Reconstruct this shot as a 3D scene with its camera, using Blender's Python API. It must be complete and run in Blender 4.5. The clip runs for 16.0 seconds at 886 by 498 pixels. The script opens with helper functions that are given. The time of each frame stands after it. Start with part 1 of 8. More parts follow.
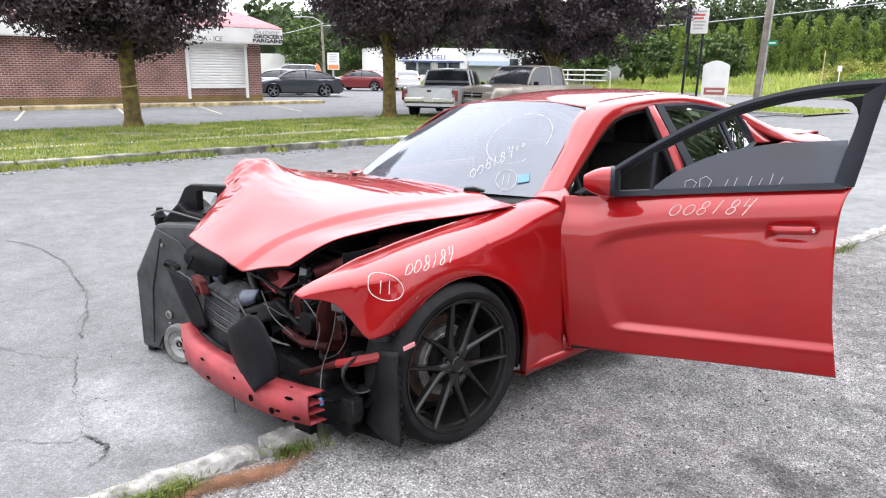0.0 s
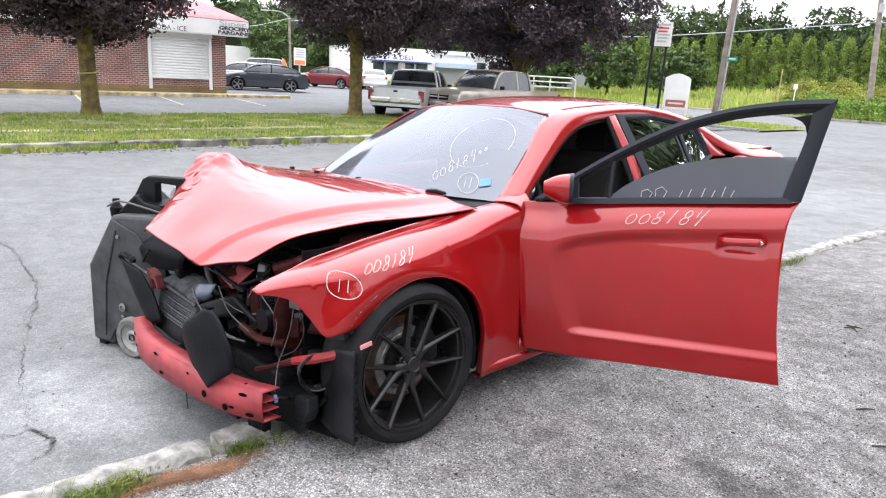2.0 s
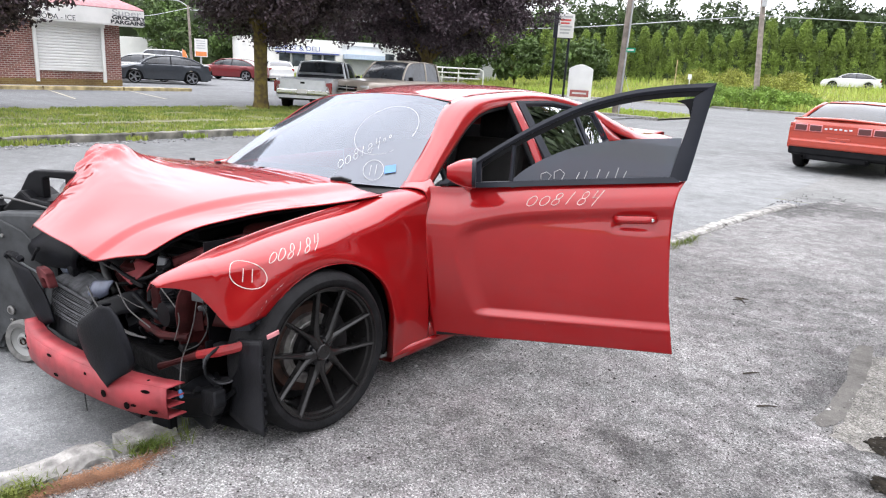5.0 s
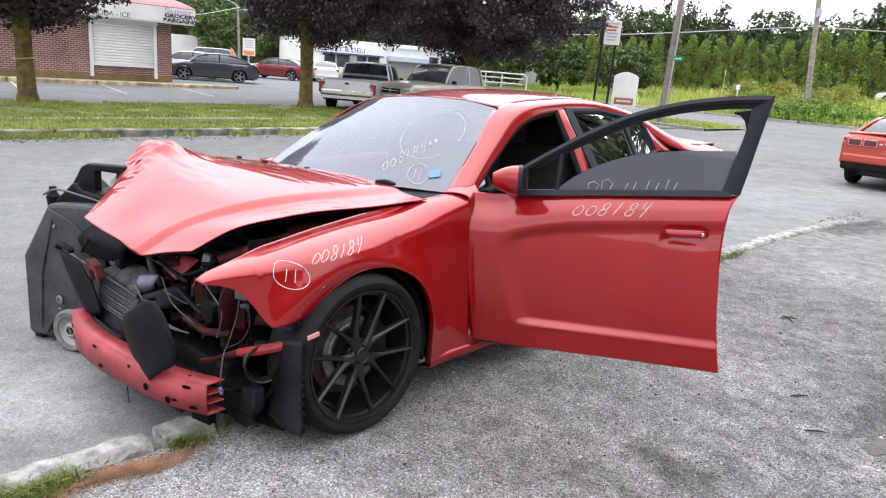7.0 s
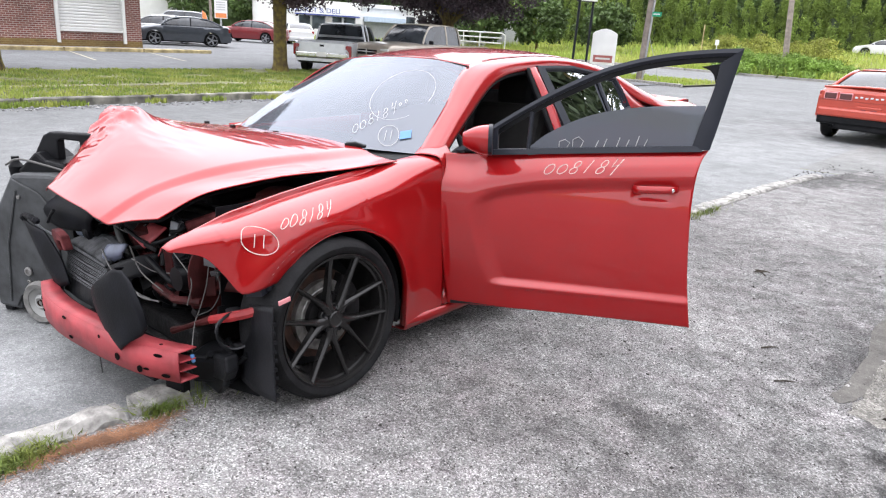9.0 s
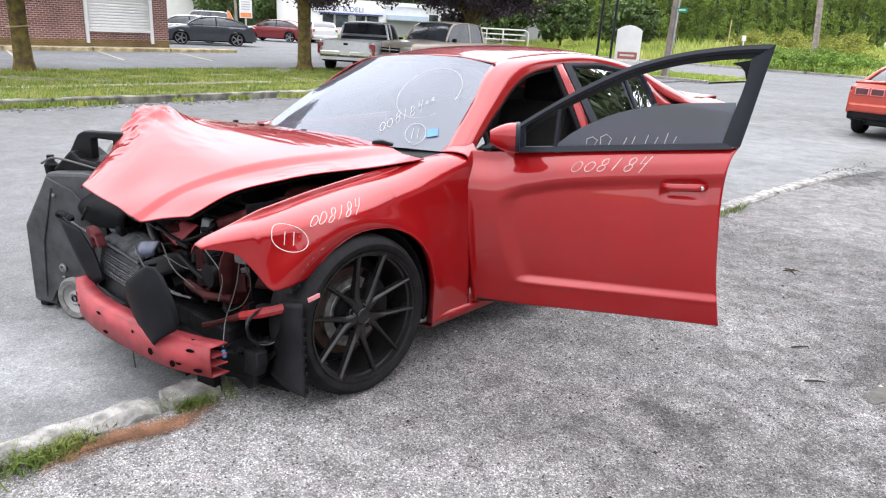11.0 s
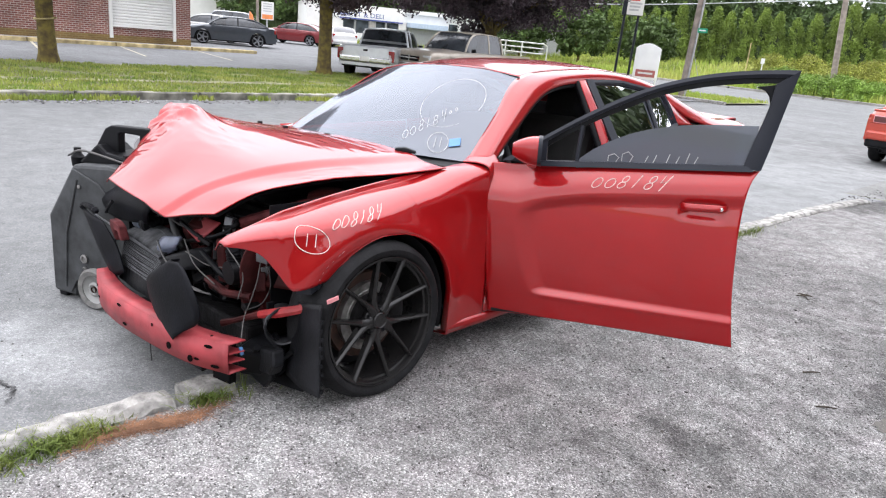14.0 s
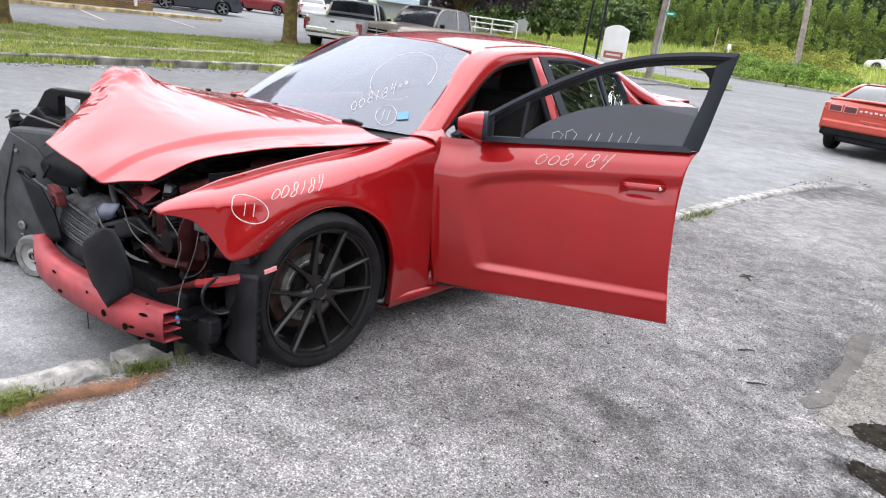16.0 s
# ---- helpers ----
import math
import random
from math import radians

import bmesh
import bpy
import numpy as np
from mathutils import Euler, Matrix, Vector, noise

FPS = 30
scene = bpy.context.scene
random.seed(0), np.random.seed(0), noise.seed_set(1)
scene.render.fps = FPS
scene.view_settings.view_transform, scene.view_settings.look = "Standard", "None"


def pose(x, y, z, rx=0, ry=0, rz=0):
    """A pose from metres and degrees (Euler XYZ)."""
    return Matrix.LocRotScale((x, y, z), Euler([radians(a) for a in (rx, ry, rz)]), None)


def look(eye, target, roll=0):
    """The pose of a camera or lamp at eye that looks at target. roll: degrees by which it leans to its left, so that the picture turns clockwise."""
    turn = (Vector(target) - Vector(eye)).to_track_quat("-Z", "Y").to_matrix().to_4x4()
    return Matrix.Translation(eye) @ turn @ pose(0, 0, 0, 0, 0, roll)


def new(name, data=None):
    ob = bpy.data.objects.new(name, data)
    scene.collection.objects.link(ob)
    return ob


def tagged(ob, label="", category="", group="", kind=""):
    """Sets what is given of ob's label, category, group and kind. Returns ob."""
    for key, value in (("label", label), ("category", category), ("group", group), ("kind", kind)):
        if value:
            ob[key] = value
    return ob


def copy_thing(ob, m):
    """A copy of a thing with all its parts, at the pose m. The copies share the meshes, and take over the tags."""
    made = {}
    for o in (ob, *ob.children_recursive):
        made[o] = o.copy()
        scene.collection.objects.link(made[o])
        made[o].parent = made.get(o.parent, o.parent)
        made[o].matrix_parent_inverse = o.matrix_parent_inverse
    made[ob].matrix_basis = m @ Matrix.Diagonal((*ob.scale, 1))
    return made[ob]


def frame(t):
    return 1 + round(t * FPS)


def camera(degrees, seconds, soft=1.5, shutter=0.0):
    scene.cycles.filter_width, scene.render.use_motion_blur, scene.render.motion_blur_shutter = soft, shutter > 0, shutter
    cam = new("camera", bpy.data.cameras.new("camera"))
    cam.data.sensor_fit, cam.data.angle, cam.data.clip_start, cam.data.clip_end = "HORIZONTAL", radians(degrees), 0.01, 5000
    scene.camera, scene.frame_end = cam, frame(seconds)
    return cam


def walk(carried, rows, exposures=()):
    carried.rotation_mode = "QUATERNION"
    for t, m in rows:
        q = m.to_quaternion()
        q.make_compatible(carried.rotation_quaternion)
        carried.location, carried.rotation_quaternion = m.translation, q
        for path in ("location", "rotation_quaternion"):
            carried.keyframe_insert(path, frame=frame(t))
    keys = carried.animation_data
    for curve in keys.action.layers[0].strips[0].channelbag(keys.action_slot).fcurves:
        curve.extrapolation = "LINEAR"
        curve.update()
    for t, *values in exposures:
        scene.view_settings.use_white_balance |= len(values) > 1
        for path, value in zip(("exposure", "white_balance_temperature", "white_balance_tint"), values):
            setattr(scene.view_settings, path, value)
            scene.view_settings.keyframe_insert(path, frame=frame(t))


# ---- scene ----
cam = camera(64.8, 16.0, soft=1.15)
PATH = [
    (0, (1.989, -1.8, 1.519), (0.518, -0.54, 1.02), 0.7),
    (0.5, (2.0, -1.809, 1.514), (0.535, -0.546, 1.006), 0.7),
    (1, (2.002, -1.8, 1.516), (0.575, -0.504, 0.984), 1.4),
    (1.5, (2.006, -1.796, 1.516), (0.581, -0.495, 0.991), 2.0),
    (2, (2.011, -1.809, 1.525), (0.612, -0.467, 1.033), 3.3),
    (2.5, (1.992, -1.818, 1.519), (0.595, -0.478, 1.018), 2.9),
    (3, (2.01, -1.814, 1.517), (0.563, -0.539, 0.989), 2.1),
    (3.5, (2.034, -1.808, 1.517), (0.602, -0.511, 1.001), 2.0),
    (4, (2.02, -1.806, 1.501), (0.625, -0.494, 0.923), 3.9),
    (4.5, (2.049, -1.807, 1.511), (0.748, -0.367, 1.026), 4.1),
    (4.7, (2.064, -1.807, 1.505), (0.848, -0.302, 1.001), 3.1),
    (6.8, (2.029, -1.806, 1.506), (0.738, -0.345, 1.062), 4.9),
    (7, (2.021, -1.802, 1.507), (0.723, -0.365, 1.01), 4.5),
    (7.5, (2.016, -1.788, 1.511), (0.678, -0.401, 0.974), 3.4),
    (8, (2.025, -1.794, 1.512), (0.694, -0.395, 0.993), 2.0),
    (8.5, (2.02, -1.777, 1.509), (0.675, -0.4, 0.966), 2.4),
    (9, (2.05, -1.761, 1.502), (0.812, -0.307, 0.906), 3.6),
    (9.5, (2.053, -1.752, 1.505), (0.818, -0.302, 0.894), 3.9),
    (10, (2.051, -1.776, 1.505), (0.809, -0.335, 0.887), 2.3),
    (10.2, (2.05, -1.779, 1.502), (0.774, -0.361, 0.899), 1.8),
    (12.3, (2.024, -1.789, 1.503), (0.75, -0.376, 0.888), 5.0),
    (12.5, (2.023, -1.79, 1.503), (0.729, -0.396, 0.883), 4.7),
    (13, (2.03, -1.805, 1.504), (0.734, -0.412, 0.89), 4.8),
    (13.5, (2.027, -1.821, 1.507), (0.699, -0.449, 0.913), 5.1),
    (14, (2.03, -1.834, 1.507), (0.723, -0.437, 0.924), 5.6),
    (14.5, (2.049, -1.835, 1.503), (0.76, -0.426, 0.908), 6.4),
    (15, (2.061, -1.822, 1.501), (0.821, -0.376, 0.891), 6.3),
    (15.5, (2.092, -1.797, 1.511), (0.882, -0.316, 0.927), 7.3),
    (16, (2.119, -1.77, 1.506), (0.898, -0.319, 0.872), 7.7),
]
walk(cam, [(t, look(eye, target, roll)) for t, eye, target, roll in PATH],
     exposures=((0, 1.05), (3.5, 1.05), (4.5, 1.0), (5.8, 0.90), (7, 0.81), (7.5, 0.90), (8, 0.98), (9, 1.0), (10, 0.97), (13, 0.92), (16, 0.90)))

# ---- world and light: bright overcast ----
world = bpy.data.worlds.new("overcast_sky")
scene.world = world
world.use_nodes = True
wn, wl = world.node_tree.nodes, world.node_tree.links
wn.clear()
w_out = wn.new("ShaderNodeOutputWorld")
w_bg = wn.new("ShaderNodeBackground")
w_sky = wn.new("ShaderNodeTexSky")
w_sky.sky_type = "NISHITA"
w_sky.sun_disc = False
w_sky.sun_elevation = radians(70)
w_sky.sun_rotation = radians(-55)
w_co = wn.new("ShaderNodeTexCoord")
w_noise = wn.new("ShaderNodeTexNoise")
w_noise.inputs["Scale"].default_value = 2.2
w_noise.inputs["Detail"].default_value = 6
w_ramp = wn.new("ShaderNodeValToRGB")
w_ramp.color_ramp.elements[0].position, w_ramp.color_ramp.elements[0].color = 0.3, (6.75, 6.85, 7.5, 1)
w_ramp.color_ramp.elements[1].position, w_ramp.color_ramp.elements[1].color = 0.7, (9.7, 9.65, 10.1, 1)
w_mix = wn.new("ShaderNodeMix")
w_mix.data_type = "RGBA"
w_mix.inputs[0].default_value = 0.88
wl.new(w_co.outputs["Generated"], w_noise.inputs["Vector"])
wl.new(w_noise.outputs["Fac"], w_ramp.inputs["Fac"])
wl.new(w_sky.outputs[0], w_mix.inputs[6])
wl.new(w_ramp.outputs[0], w_mix.inputs[7])
SUN_DIR = Vector((-0.28, 0.20, 0.94)).normalized()
w_dot = wn.new("ShaderNodeVectorMath")
w_dot.operation = "DOT_PRODUCT"
w_nrm = wn.new("ShaderNodeVectorMath")
w_nrm.operation = "NORMALIZE"
wl.new(w_co.outputs["Generated"], w_nrm.inputs[0])
wl.new(w_nrm.outputs[0], w_dot.inputs[0])
w_dot.inputs[1].default_value = Vector((-0.12, 0.08, 0.98)).normalized()
w_glow = wn.new("ShaderNodeMapRange")
w_glow.interpolation_type = "SMOOTHSTEP"
w_glow.inputs[1].default_value, w_glow.inputs[2].default_value = 0.2, 1.0
w_glow.inputs[3].default_value, w_glow.inputs[4].default_value = 1.0, 1.75
wl.new(w_dot.outputs["Value"], w_glow.inputs[0])
w_sc = wn.new("ShaderNodeVectorMath")
w_sc.operation = "SCALE"
wl.new(w_mix.outputs[2], w_sc.inputs[0])
wl.new(w_glow.outputs[0], w_sc.inputs["Scale"])
wl.new(w_sc.outputs[0], w_bg.inputs["Color"])
w_bg.inputs["Strength"].default_value = 0.141
wl.new(w_bg.outputs[0], w_out.inputs["Surface"])

sun = new("sun", bpy.data.lights.new("sun", "SUN"))
sun.data.energy, sun.data.angle, sun.data.color = 0.5, radians(120), (1.0, 0.98, 0.95)
sun.matrix_world = look(SUN_DIR * 40, (0, 0, 0))


# ---- materials ----
def mat(name, col, rough=0.6, metal=0.0, var=0.12, scale=8.0, bump=0.0, bscale=60.0, coat=0.0, col2=None, big=0.0, spec=0.5, island=0.0, rnd=0.0, coat_ior=1.5, coat_rough=0.04):
    """A procedural surface: colour varied at two scales, a fine bump, gloss."""
    m = bpy.data.materials.new(name)
    m.use_nodes = True
    n, l = m.node_tree.nodes, m.node_tree.links
    b = n["Principled BSDF"]
    b.inputs["Roughness"].default_value, b.inputs["Metallic"].default_value = rough, metal
    b.inputs["Specular IOR Level"].default_value = spec
    if coat:
        b.inputs["Coat Weight"].default_value, b.inputs["Coat Roughness"].default_value, b.inputs["Coat IOR"].default_value = coat, coat_rough, coat_ior
    co = n.new("ShaderNodeTexCoord")
    t1 = n.new("ShaderNodeTexNoise")
    t1.inputs["Scale"].default_value, t1.inputs["Detail"].default_value = scale, 8
    l.new(co.outputs["Object"], t1.inputs["Vector"])
    r = n.new("ShaderNodeValToRGB")
    c2 = col2 or tuple(min(1, c * (1 + var)) for c in col)
    c1 = col if col2 else tuple(c * (1 - var) for c in col)
    r.color_ramp.elements[0].position, r.color_ramp.elements[0].color = 0.35, (*c1, 1)
    r.color_ramp.elements[1].position, r.color_ramp.elements[1].color = 0.65, (*c2, 1)
    l.new(t1.outputs["Fac"], r.inputs["Fac"])
    out = r.outputs["Color"]
    if big:
        t2 = n.new("ShaderNodeTexNoise")
        t2.inputs["Scale"].default_value, t2.inputs["Detail"].default_value = scale * 0.07, 4
        l.new(co.outputs["Object"], t2.inputs["Vector"])
        mp = n.new("ShaderNodeMapRange")
        mp.inputs[1].default_value, mp.inputs[2].default_value = 0.3, 0.7
        mp.inputs[3].default_value, mp.inputs[4].default_value = 1 - big, 1 + big
        l.new(t2.outputs["Fac"], mp.inputs[0])
        mx = n.new("ShaderNodeVectorMath")
        mx.operation = "SCALE"
        l.new(out, mx.inputs[0])
        l.new(mp.outputs[0], mx.inputs["Scale"])
        out = mx.outputs[0]
    if island or rnd:
        g = n.new("ShaderNodeNewGeometry") if island else n.new("ShaderNodeObjectInfo")
        amount = island or rnd
        mp = n.new("ShaderNodeMapRange")
        mp.inputs[3].default_value, mp.inputs[4].default_value = 1 - amount, 1 + amount
        l.new(g.outputs["Random Per Island" if island else "Random"], mp.inputs[0])
        mx = n.new("ShaderNodeVectorMath")
        mx.operation = "SCALE"
        l.new(out, mx.inputs[0])
        l.new(mp.outputs[0], mx.inputs["Scale"])
        out = mx.outputs[0]
    l.new(out, b.inputs["Base Color"])
    if bump:
        t3 = n.new("ShaderNodeTexNoise")
        t3.inputs["Scale"].default_value, t3.inputs["Detail"].default_value = bscale, 4
        l.new(co.outputs["Object"], t3.inputs["Vector"])
        bp = n.new("ShaderNodeBump")
        bp.inputs["Strength"].default_value, bp.inputs["Distance"].default_value = bump, 0.01
        l.new(t3.outputs["Fac"], bp.inputs["Height"])
        l.new(bp.outputs[0], b.inputs["Normal"])
    return m


def glass(name, tint, alpha, rough=0.02, ior=1.5, dust_glare=(0.35, 0.36, 0.37), sheen=(0.95, 0.97, 1)):
    """A tinted pane: mirror-like sheen over see-through tint."""
    m = bpy.data.materials.new(name)
    m.use_nodes = True
    n, l = m.node_tree.nodes, m.node_tree.links
    n.clear()
    o = n.new("ShaderNodeOutputMaterial")
    tr = n.new("ShaderNodeBsdfTransparent")
    tr.inputs["Color"].default_value = (*tint, 1)
    gl = n.new("ShaderNodeBsdfGlossy")
    gl.inputs["Roughness"].default_value = rough
    gl.inputs["Color"].default_value = (*sheen, 1)
    fr = n.new("ShaderNodeFresnel")
    fr.inputs["IOR"].default_value = ior
    # Pale diffuse film: dust, plus sky glare painted in as colour.
    df = n.new("ShaderNodeBsdfDiffuse")
    df.inputs["Color"].default_value = (*dust_glare, 1)
    film_ = n.new("ShaderNodeMixShader")
    film_.inputs[0].default_value = alpha
    l.new(tr.outputs[0], film_.inputs[1])
    l.new(df.outputs[0], film_.inputs[2])
    mx = n.new("ShaderNodeMixShader")
    l.new(fr.outputs[0], mx.inputs[0])
    l.new(film_.outputs[0], mx.inputs[1])
    l.new(gl.outputs[0], mx.inputs[2])
    l.new(mx.outputs[0], o.inputs["Surface"])
    return m


def ground_mat(name, dark, light, speck, grain, patch, bump=0.5, chips=0.0, chip_col=(0.75, 0.74, 0.72), tone_spots=(), mottle=0.2, pits=0.3, pit_grain=0.42, hue=0.0):
    """Worn asphalt: fine aggregate grains of several greys, lighter dusting at metre scale, stains and other darker or
    paler spots.
    """
    m = bpy.data.materials.new(name)
    m.use_nodes = True
    n, l = m.node_tree.nodes, m.node_tree.links
    b = n["Principled BSDF"]
    b.inputs["Roughness"].default_value = 0.9
    b.inputs["Specular IOR Level"].default_value = 0.25
    co = n.new("ShaderNodeTexCoord")
    vo = n.new("ShaderNodeTexVoronoi")
    vo.inputs["Scale"].default_value = grain
    l.new(co.outputs["Object"], vo.inputs["Vector"])
    sep = n.new("ShaderNodeSeparateColor")
    l.new(vo.outputs["Color"], sep.inputs[0])
    ramp = n.new("ShaderNodeValToRGB")
    e = ramp.color_ramp.elements
    e[0].position, e[0].color = 0.0, (*dark, 1)
    e[1].position, e[1].color = 1.0, (*light, 1)
    mid = e.new(0.75)
    mid.color = (*[(a * 0.55 + c * 0.45) for a, c in zip(dark, light)], 1)
    if chips:
        k = e.new(1 - chips)
        k.color = (*light, 1)
        e[-1].color = (*chip_col, 1)
    l.new(sep.outputs[0], ramp.inputs["Fac"])
    t1 = n.new("ShaderNodeTexNoise")
    t1.inputs["Scale"].default_value, t1.inputs["Detail"].default_value, t1.inputs["Roughness"].default_value = speck, 10, 0.7
    l.new(co.outputs["Object"], t1.inputs["Vector"])
    t2 = n.new("ShaderNodeTexNoise")
    t2.inputs["Scale"].default_value, t2.inputs["Detail"].default_value = 0.55, 7
    t2.inputs["Roughness"].default_value = 0.62
    l.new(co.outputs["Object"], t2.inputs["Vector"])
    mp = n.new("ShaderNodeMapRange")
    mp.inputs[1].default_value, mp.inputs[2].default_value = 0.3, 0.7
    mp.inputs[3].default_value, mp.inputs[4].default_value = 1 - patch, 1 + patch
    l.new(t2.outputs["Fac"], mp.inputs[0])
    mp1 = n.new("ShaderNodeMapRange")
    mp1.inputs[1].default_value, mp1.inputs[2].default_value = 0.3, 0.7
    mp1.inputs[3].default_value, mp1.inputs[4].default_value = 1 - mottle, 1 + mottle
    l.new(t1.outputs["Fac"], mp1.inputs[0])
    mu = n.new("ShaderNodeMath")
    mu.operation = "MULTIPLY"
    l.new(mp.outputs[0], mu.inputs[0])
    l.new(mp1.outputs[0], mu.inputs[1])
    sc = n.new("ShaderNodeVectorMath")
    sc.operation = "SCALE"
    l.new(ramp.outputs["Color"], sc.inputs[0])
    l.new(mu.outputs[0], sc.inputs["Scale"])
    out = sc.outputs[0]
    v2 = n.new("ShaderNodeTexVoronoi")
    v2.inputs["Scale"].default_value = grain * pit_grain
    l.new(co.outputs["Object"], v2.inputs["Vector"])
    s2_ = n.new("ShaderNodeSeparateColor")
    l.new(v2.outputs["Color"], s2_.inputs[0])
    r2 = n.new("ShaderNodeValToRGB")
    r2.color_ramp.elements[0].position, r2.color_ramp.elements[0].color = 0.0, (0.52, 0.51, 0.51, 1)
    r2.color_ramp.elements[1].position, r2.color_ramp.elements[1].color = 1.0, (1.10, 1.09, 1.08, 1)
    for pos_, c_ in ((0.13, (0.60, 0.59, 0.59, 1)), (0.2, (0.97, 0.965, 0.96, 1)), (0.8, (1.02, 1.01, 1.0, 1))):
        r2.color_ramp.elements.new(pos_).color = c_
    l.new(s2_.outputs[1], r2.inputs["Fac"])
    m2 = n.new("ShaderNodeMix")
    m2.data_type, m2.blend_type = "RGBA", "MULTIPLY"
    m2.inputs[0].default_value = pits
    l.new(out, m2.inputs[6])
    l.new(r2.outputs[0], m2.inputs[7])
    out = m2.outputs[2]
    t4 = n.new("ShaderNodeTexNoise")
    t4.inputs["Scale"].default_value, t4.inputs["Detail"].default_value, t4.inputs["Roughness"].default_value = 3.5, 8, 0.7
    l.new(co.outputs["Object"], t4.inputs["Vector"])
    for sx, sy, rx, ry, k in tone_spots:
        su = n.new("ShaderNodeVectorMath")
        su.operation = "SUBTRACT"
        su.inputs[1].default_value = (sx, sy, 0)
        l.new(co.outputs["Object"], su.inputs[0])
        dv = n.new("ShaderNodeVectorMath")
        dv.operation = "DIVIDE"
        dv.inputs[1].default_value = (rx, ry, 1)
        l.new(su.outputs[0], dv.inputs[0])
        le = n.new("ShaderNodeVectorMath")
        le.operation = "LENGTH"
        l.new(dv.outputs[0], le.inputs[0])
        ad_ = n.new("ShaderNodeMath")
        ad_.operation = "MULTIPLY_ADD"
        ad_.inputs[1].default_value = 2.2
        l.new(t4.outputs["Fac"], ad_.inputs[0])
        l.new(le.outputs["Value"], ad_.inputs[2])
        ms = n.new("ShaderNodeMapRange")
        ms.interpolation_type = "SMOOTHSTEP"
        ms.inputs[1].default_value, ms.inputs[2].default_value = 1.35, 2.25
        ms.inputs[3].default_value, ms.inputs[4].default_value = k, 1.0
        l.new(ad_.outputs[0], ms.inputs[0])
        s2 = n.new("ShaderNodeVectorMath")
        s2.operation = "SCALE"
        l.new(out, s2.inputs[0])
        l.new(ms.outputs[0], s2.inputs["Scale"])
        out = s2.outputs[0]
    if hue:
        t5 = n.new("ShaderNodeTexNoise")
        t5.inputs["Scale"].default_value, t5.inputs["Detail"].default_value, t5.inputs["Roughness"].default_value = 4.6, 5, 0.65
        l.new(co.outputs["Object"], t5.inputs["Vector"])
        r5 = n.new("ShaderNodeValToRGB")
        r5.color_ramp.elements[0].position, r5.color_ramp.elements[0].color = 0.36, (1 - 0.5 * hue, 1.0, 1.0, 1)
        r5.color_ramp.elements[1].position, r5.color_ramp.elements[1].color = 0.66, (1.0, 1 - 1.2 * hue, 1 - 0.35 * hue, 1)
        r5.color_ramp.elements.new(0.5).color = (1.0, 1 - 0.15 * hue, 1 - 0.1 * hue, 1)
        l.new(t5.outputs["Fac"], r5.inputs["Fac"])
        m5 = n.new("ShaderNodeMix")
        m5.data_type, m5.blend_type = "RGBA", "MULTIPLY"
        m5.inputs[0].default_value = 1.0
        l.new(out, m5.inputs[6])
        l.new(r5.outputs[0], m5.inputs[7])
        out = m5.outputs[2]
    l.new(out, b.inputs["Base Color"])
    bp = n.new("ShaderNodeBump")
    bp.inputs["Strength"].default_value, bp.inputs["Distance"].default_value = bump, 0.006
    ad = n.new("ShaderNodeMath")
    l.new(vo.outputs["Distance"], ad.inputs[0])
    l.new(t1.outputs["Fac"], ad.inputs[1])
    l.new(ad.outputs[0], bp.inputs["Height"])
    l.new(bp.outputs[0], b.inputs["Normal"])
    return m


def brick_mat(name, c1, c2, mortar, w=0.21, h=0.075):
    m = bpy.data.materials.new(name)
    m.use_nodes = True
    n, l = m.node_tree.nodes, m.node_tree.links
    b = n["Principled BSDF"]
    b.inputs["Roughness"].default_value = 0.85
    co = n.new("ShaderNodeTexCoord")
    sx = n.new("ShaderNodeSeparateXYZ")
    cx = n.new("ShaderNodeCombineXYZ")
    l.new(co.outputs["Object"], sx.inputs[0])
    ay = n.new("ShaderNodeMath")
    l.new(sx.outputs["Y"], ay.inputs[0])
    l.new(sx.outputs["X"], ay.inputs[1])
    l.new(ay.outputs[0], cx.inputs["X"])
    l.new(sx.outputs["Z"], cx.inputs["Y"])
    t = n.new("ShaderNodeTexBrick")
    t.inputs["Color1"].default_value, t.inputs["Color2"].default_value, t.inputs["Mortar"].default_value = (*c1, 1), (*c2, 1), (*mortar, 1)
    t.inputs["Scale"].default_value = 1.0
    t.inputs["Brick Width"].default_value, t.inputs["Row Height"].default_value, t.inputs["Mortar Size"].default_value = w, h, 0.011
    l.new(cx.outputs[0], t.inputs["Vector"])
    no = n.new("ShaderNodeTexNoise")
    no.inputs["Scale"].default_value, no.inputs["Detail"].default_value = 1.3, 8
    l.new(co.outputs["Object"], no.inputs["Vector"])
    mr = n.new("ShaderNodeMapRange")
    mr.inputs[1].default_value, mr.inputs[2].default_value, mr.inputs[3].default_value, mr.inputs[4].default_value = 0.3, 0.7, 0.7, 1.25
    l.new(no.outputs["Fac"], mr.inputs[0])
    sc = n.new("ShaderNodeVectorMath")
    sc.operation = "SCALE"
    l.new(t.outputs["Color"], sc.inputs[0])
    l.new(mr.outputs[0], sc.inputs["Scale"])
    l.new(sc.outputs[0], b.inputs["Base Color"])
    bp = n.new("ShaderNodeBump")
    bp.inputs["Strength"].default_value, bp.inputs["Distance"].default_value = 0.6, 0.01
    bp.invert = True
    l.new(t.outputs["Fac"], bp.inputs["Height"])
    l.new(bp.outputs[0], b.inputs["Normal"])
    return m


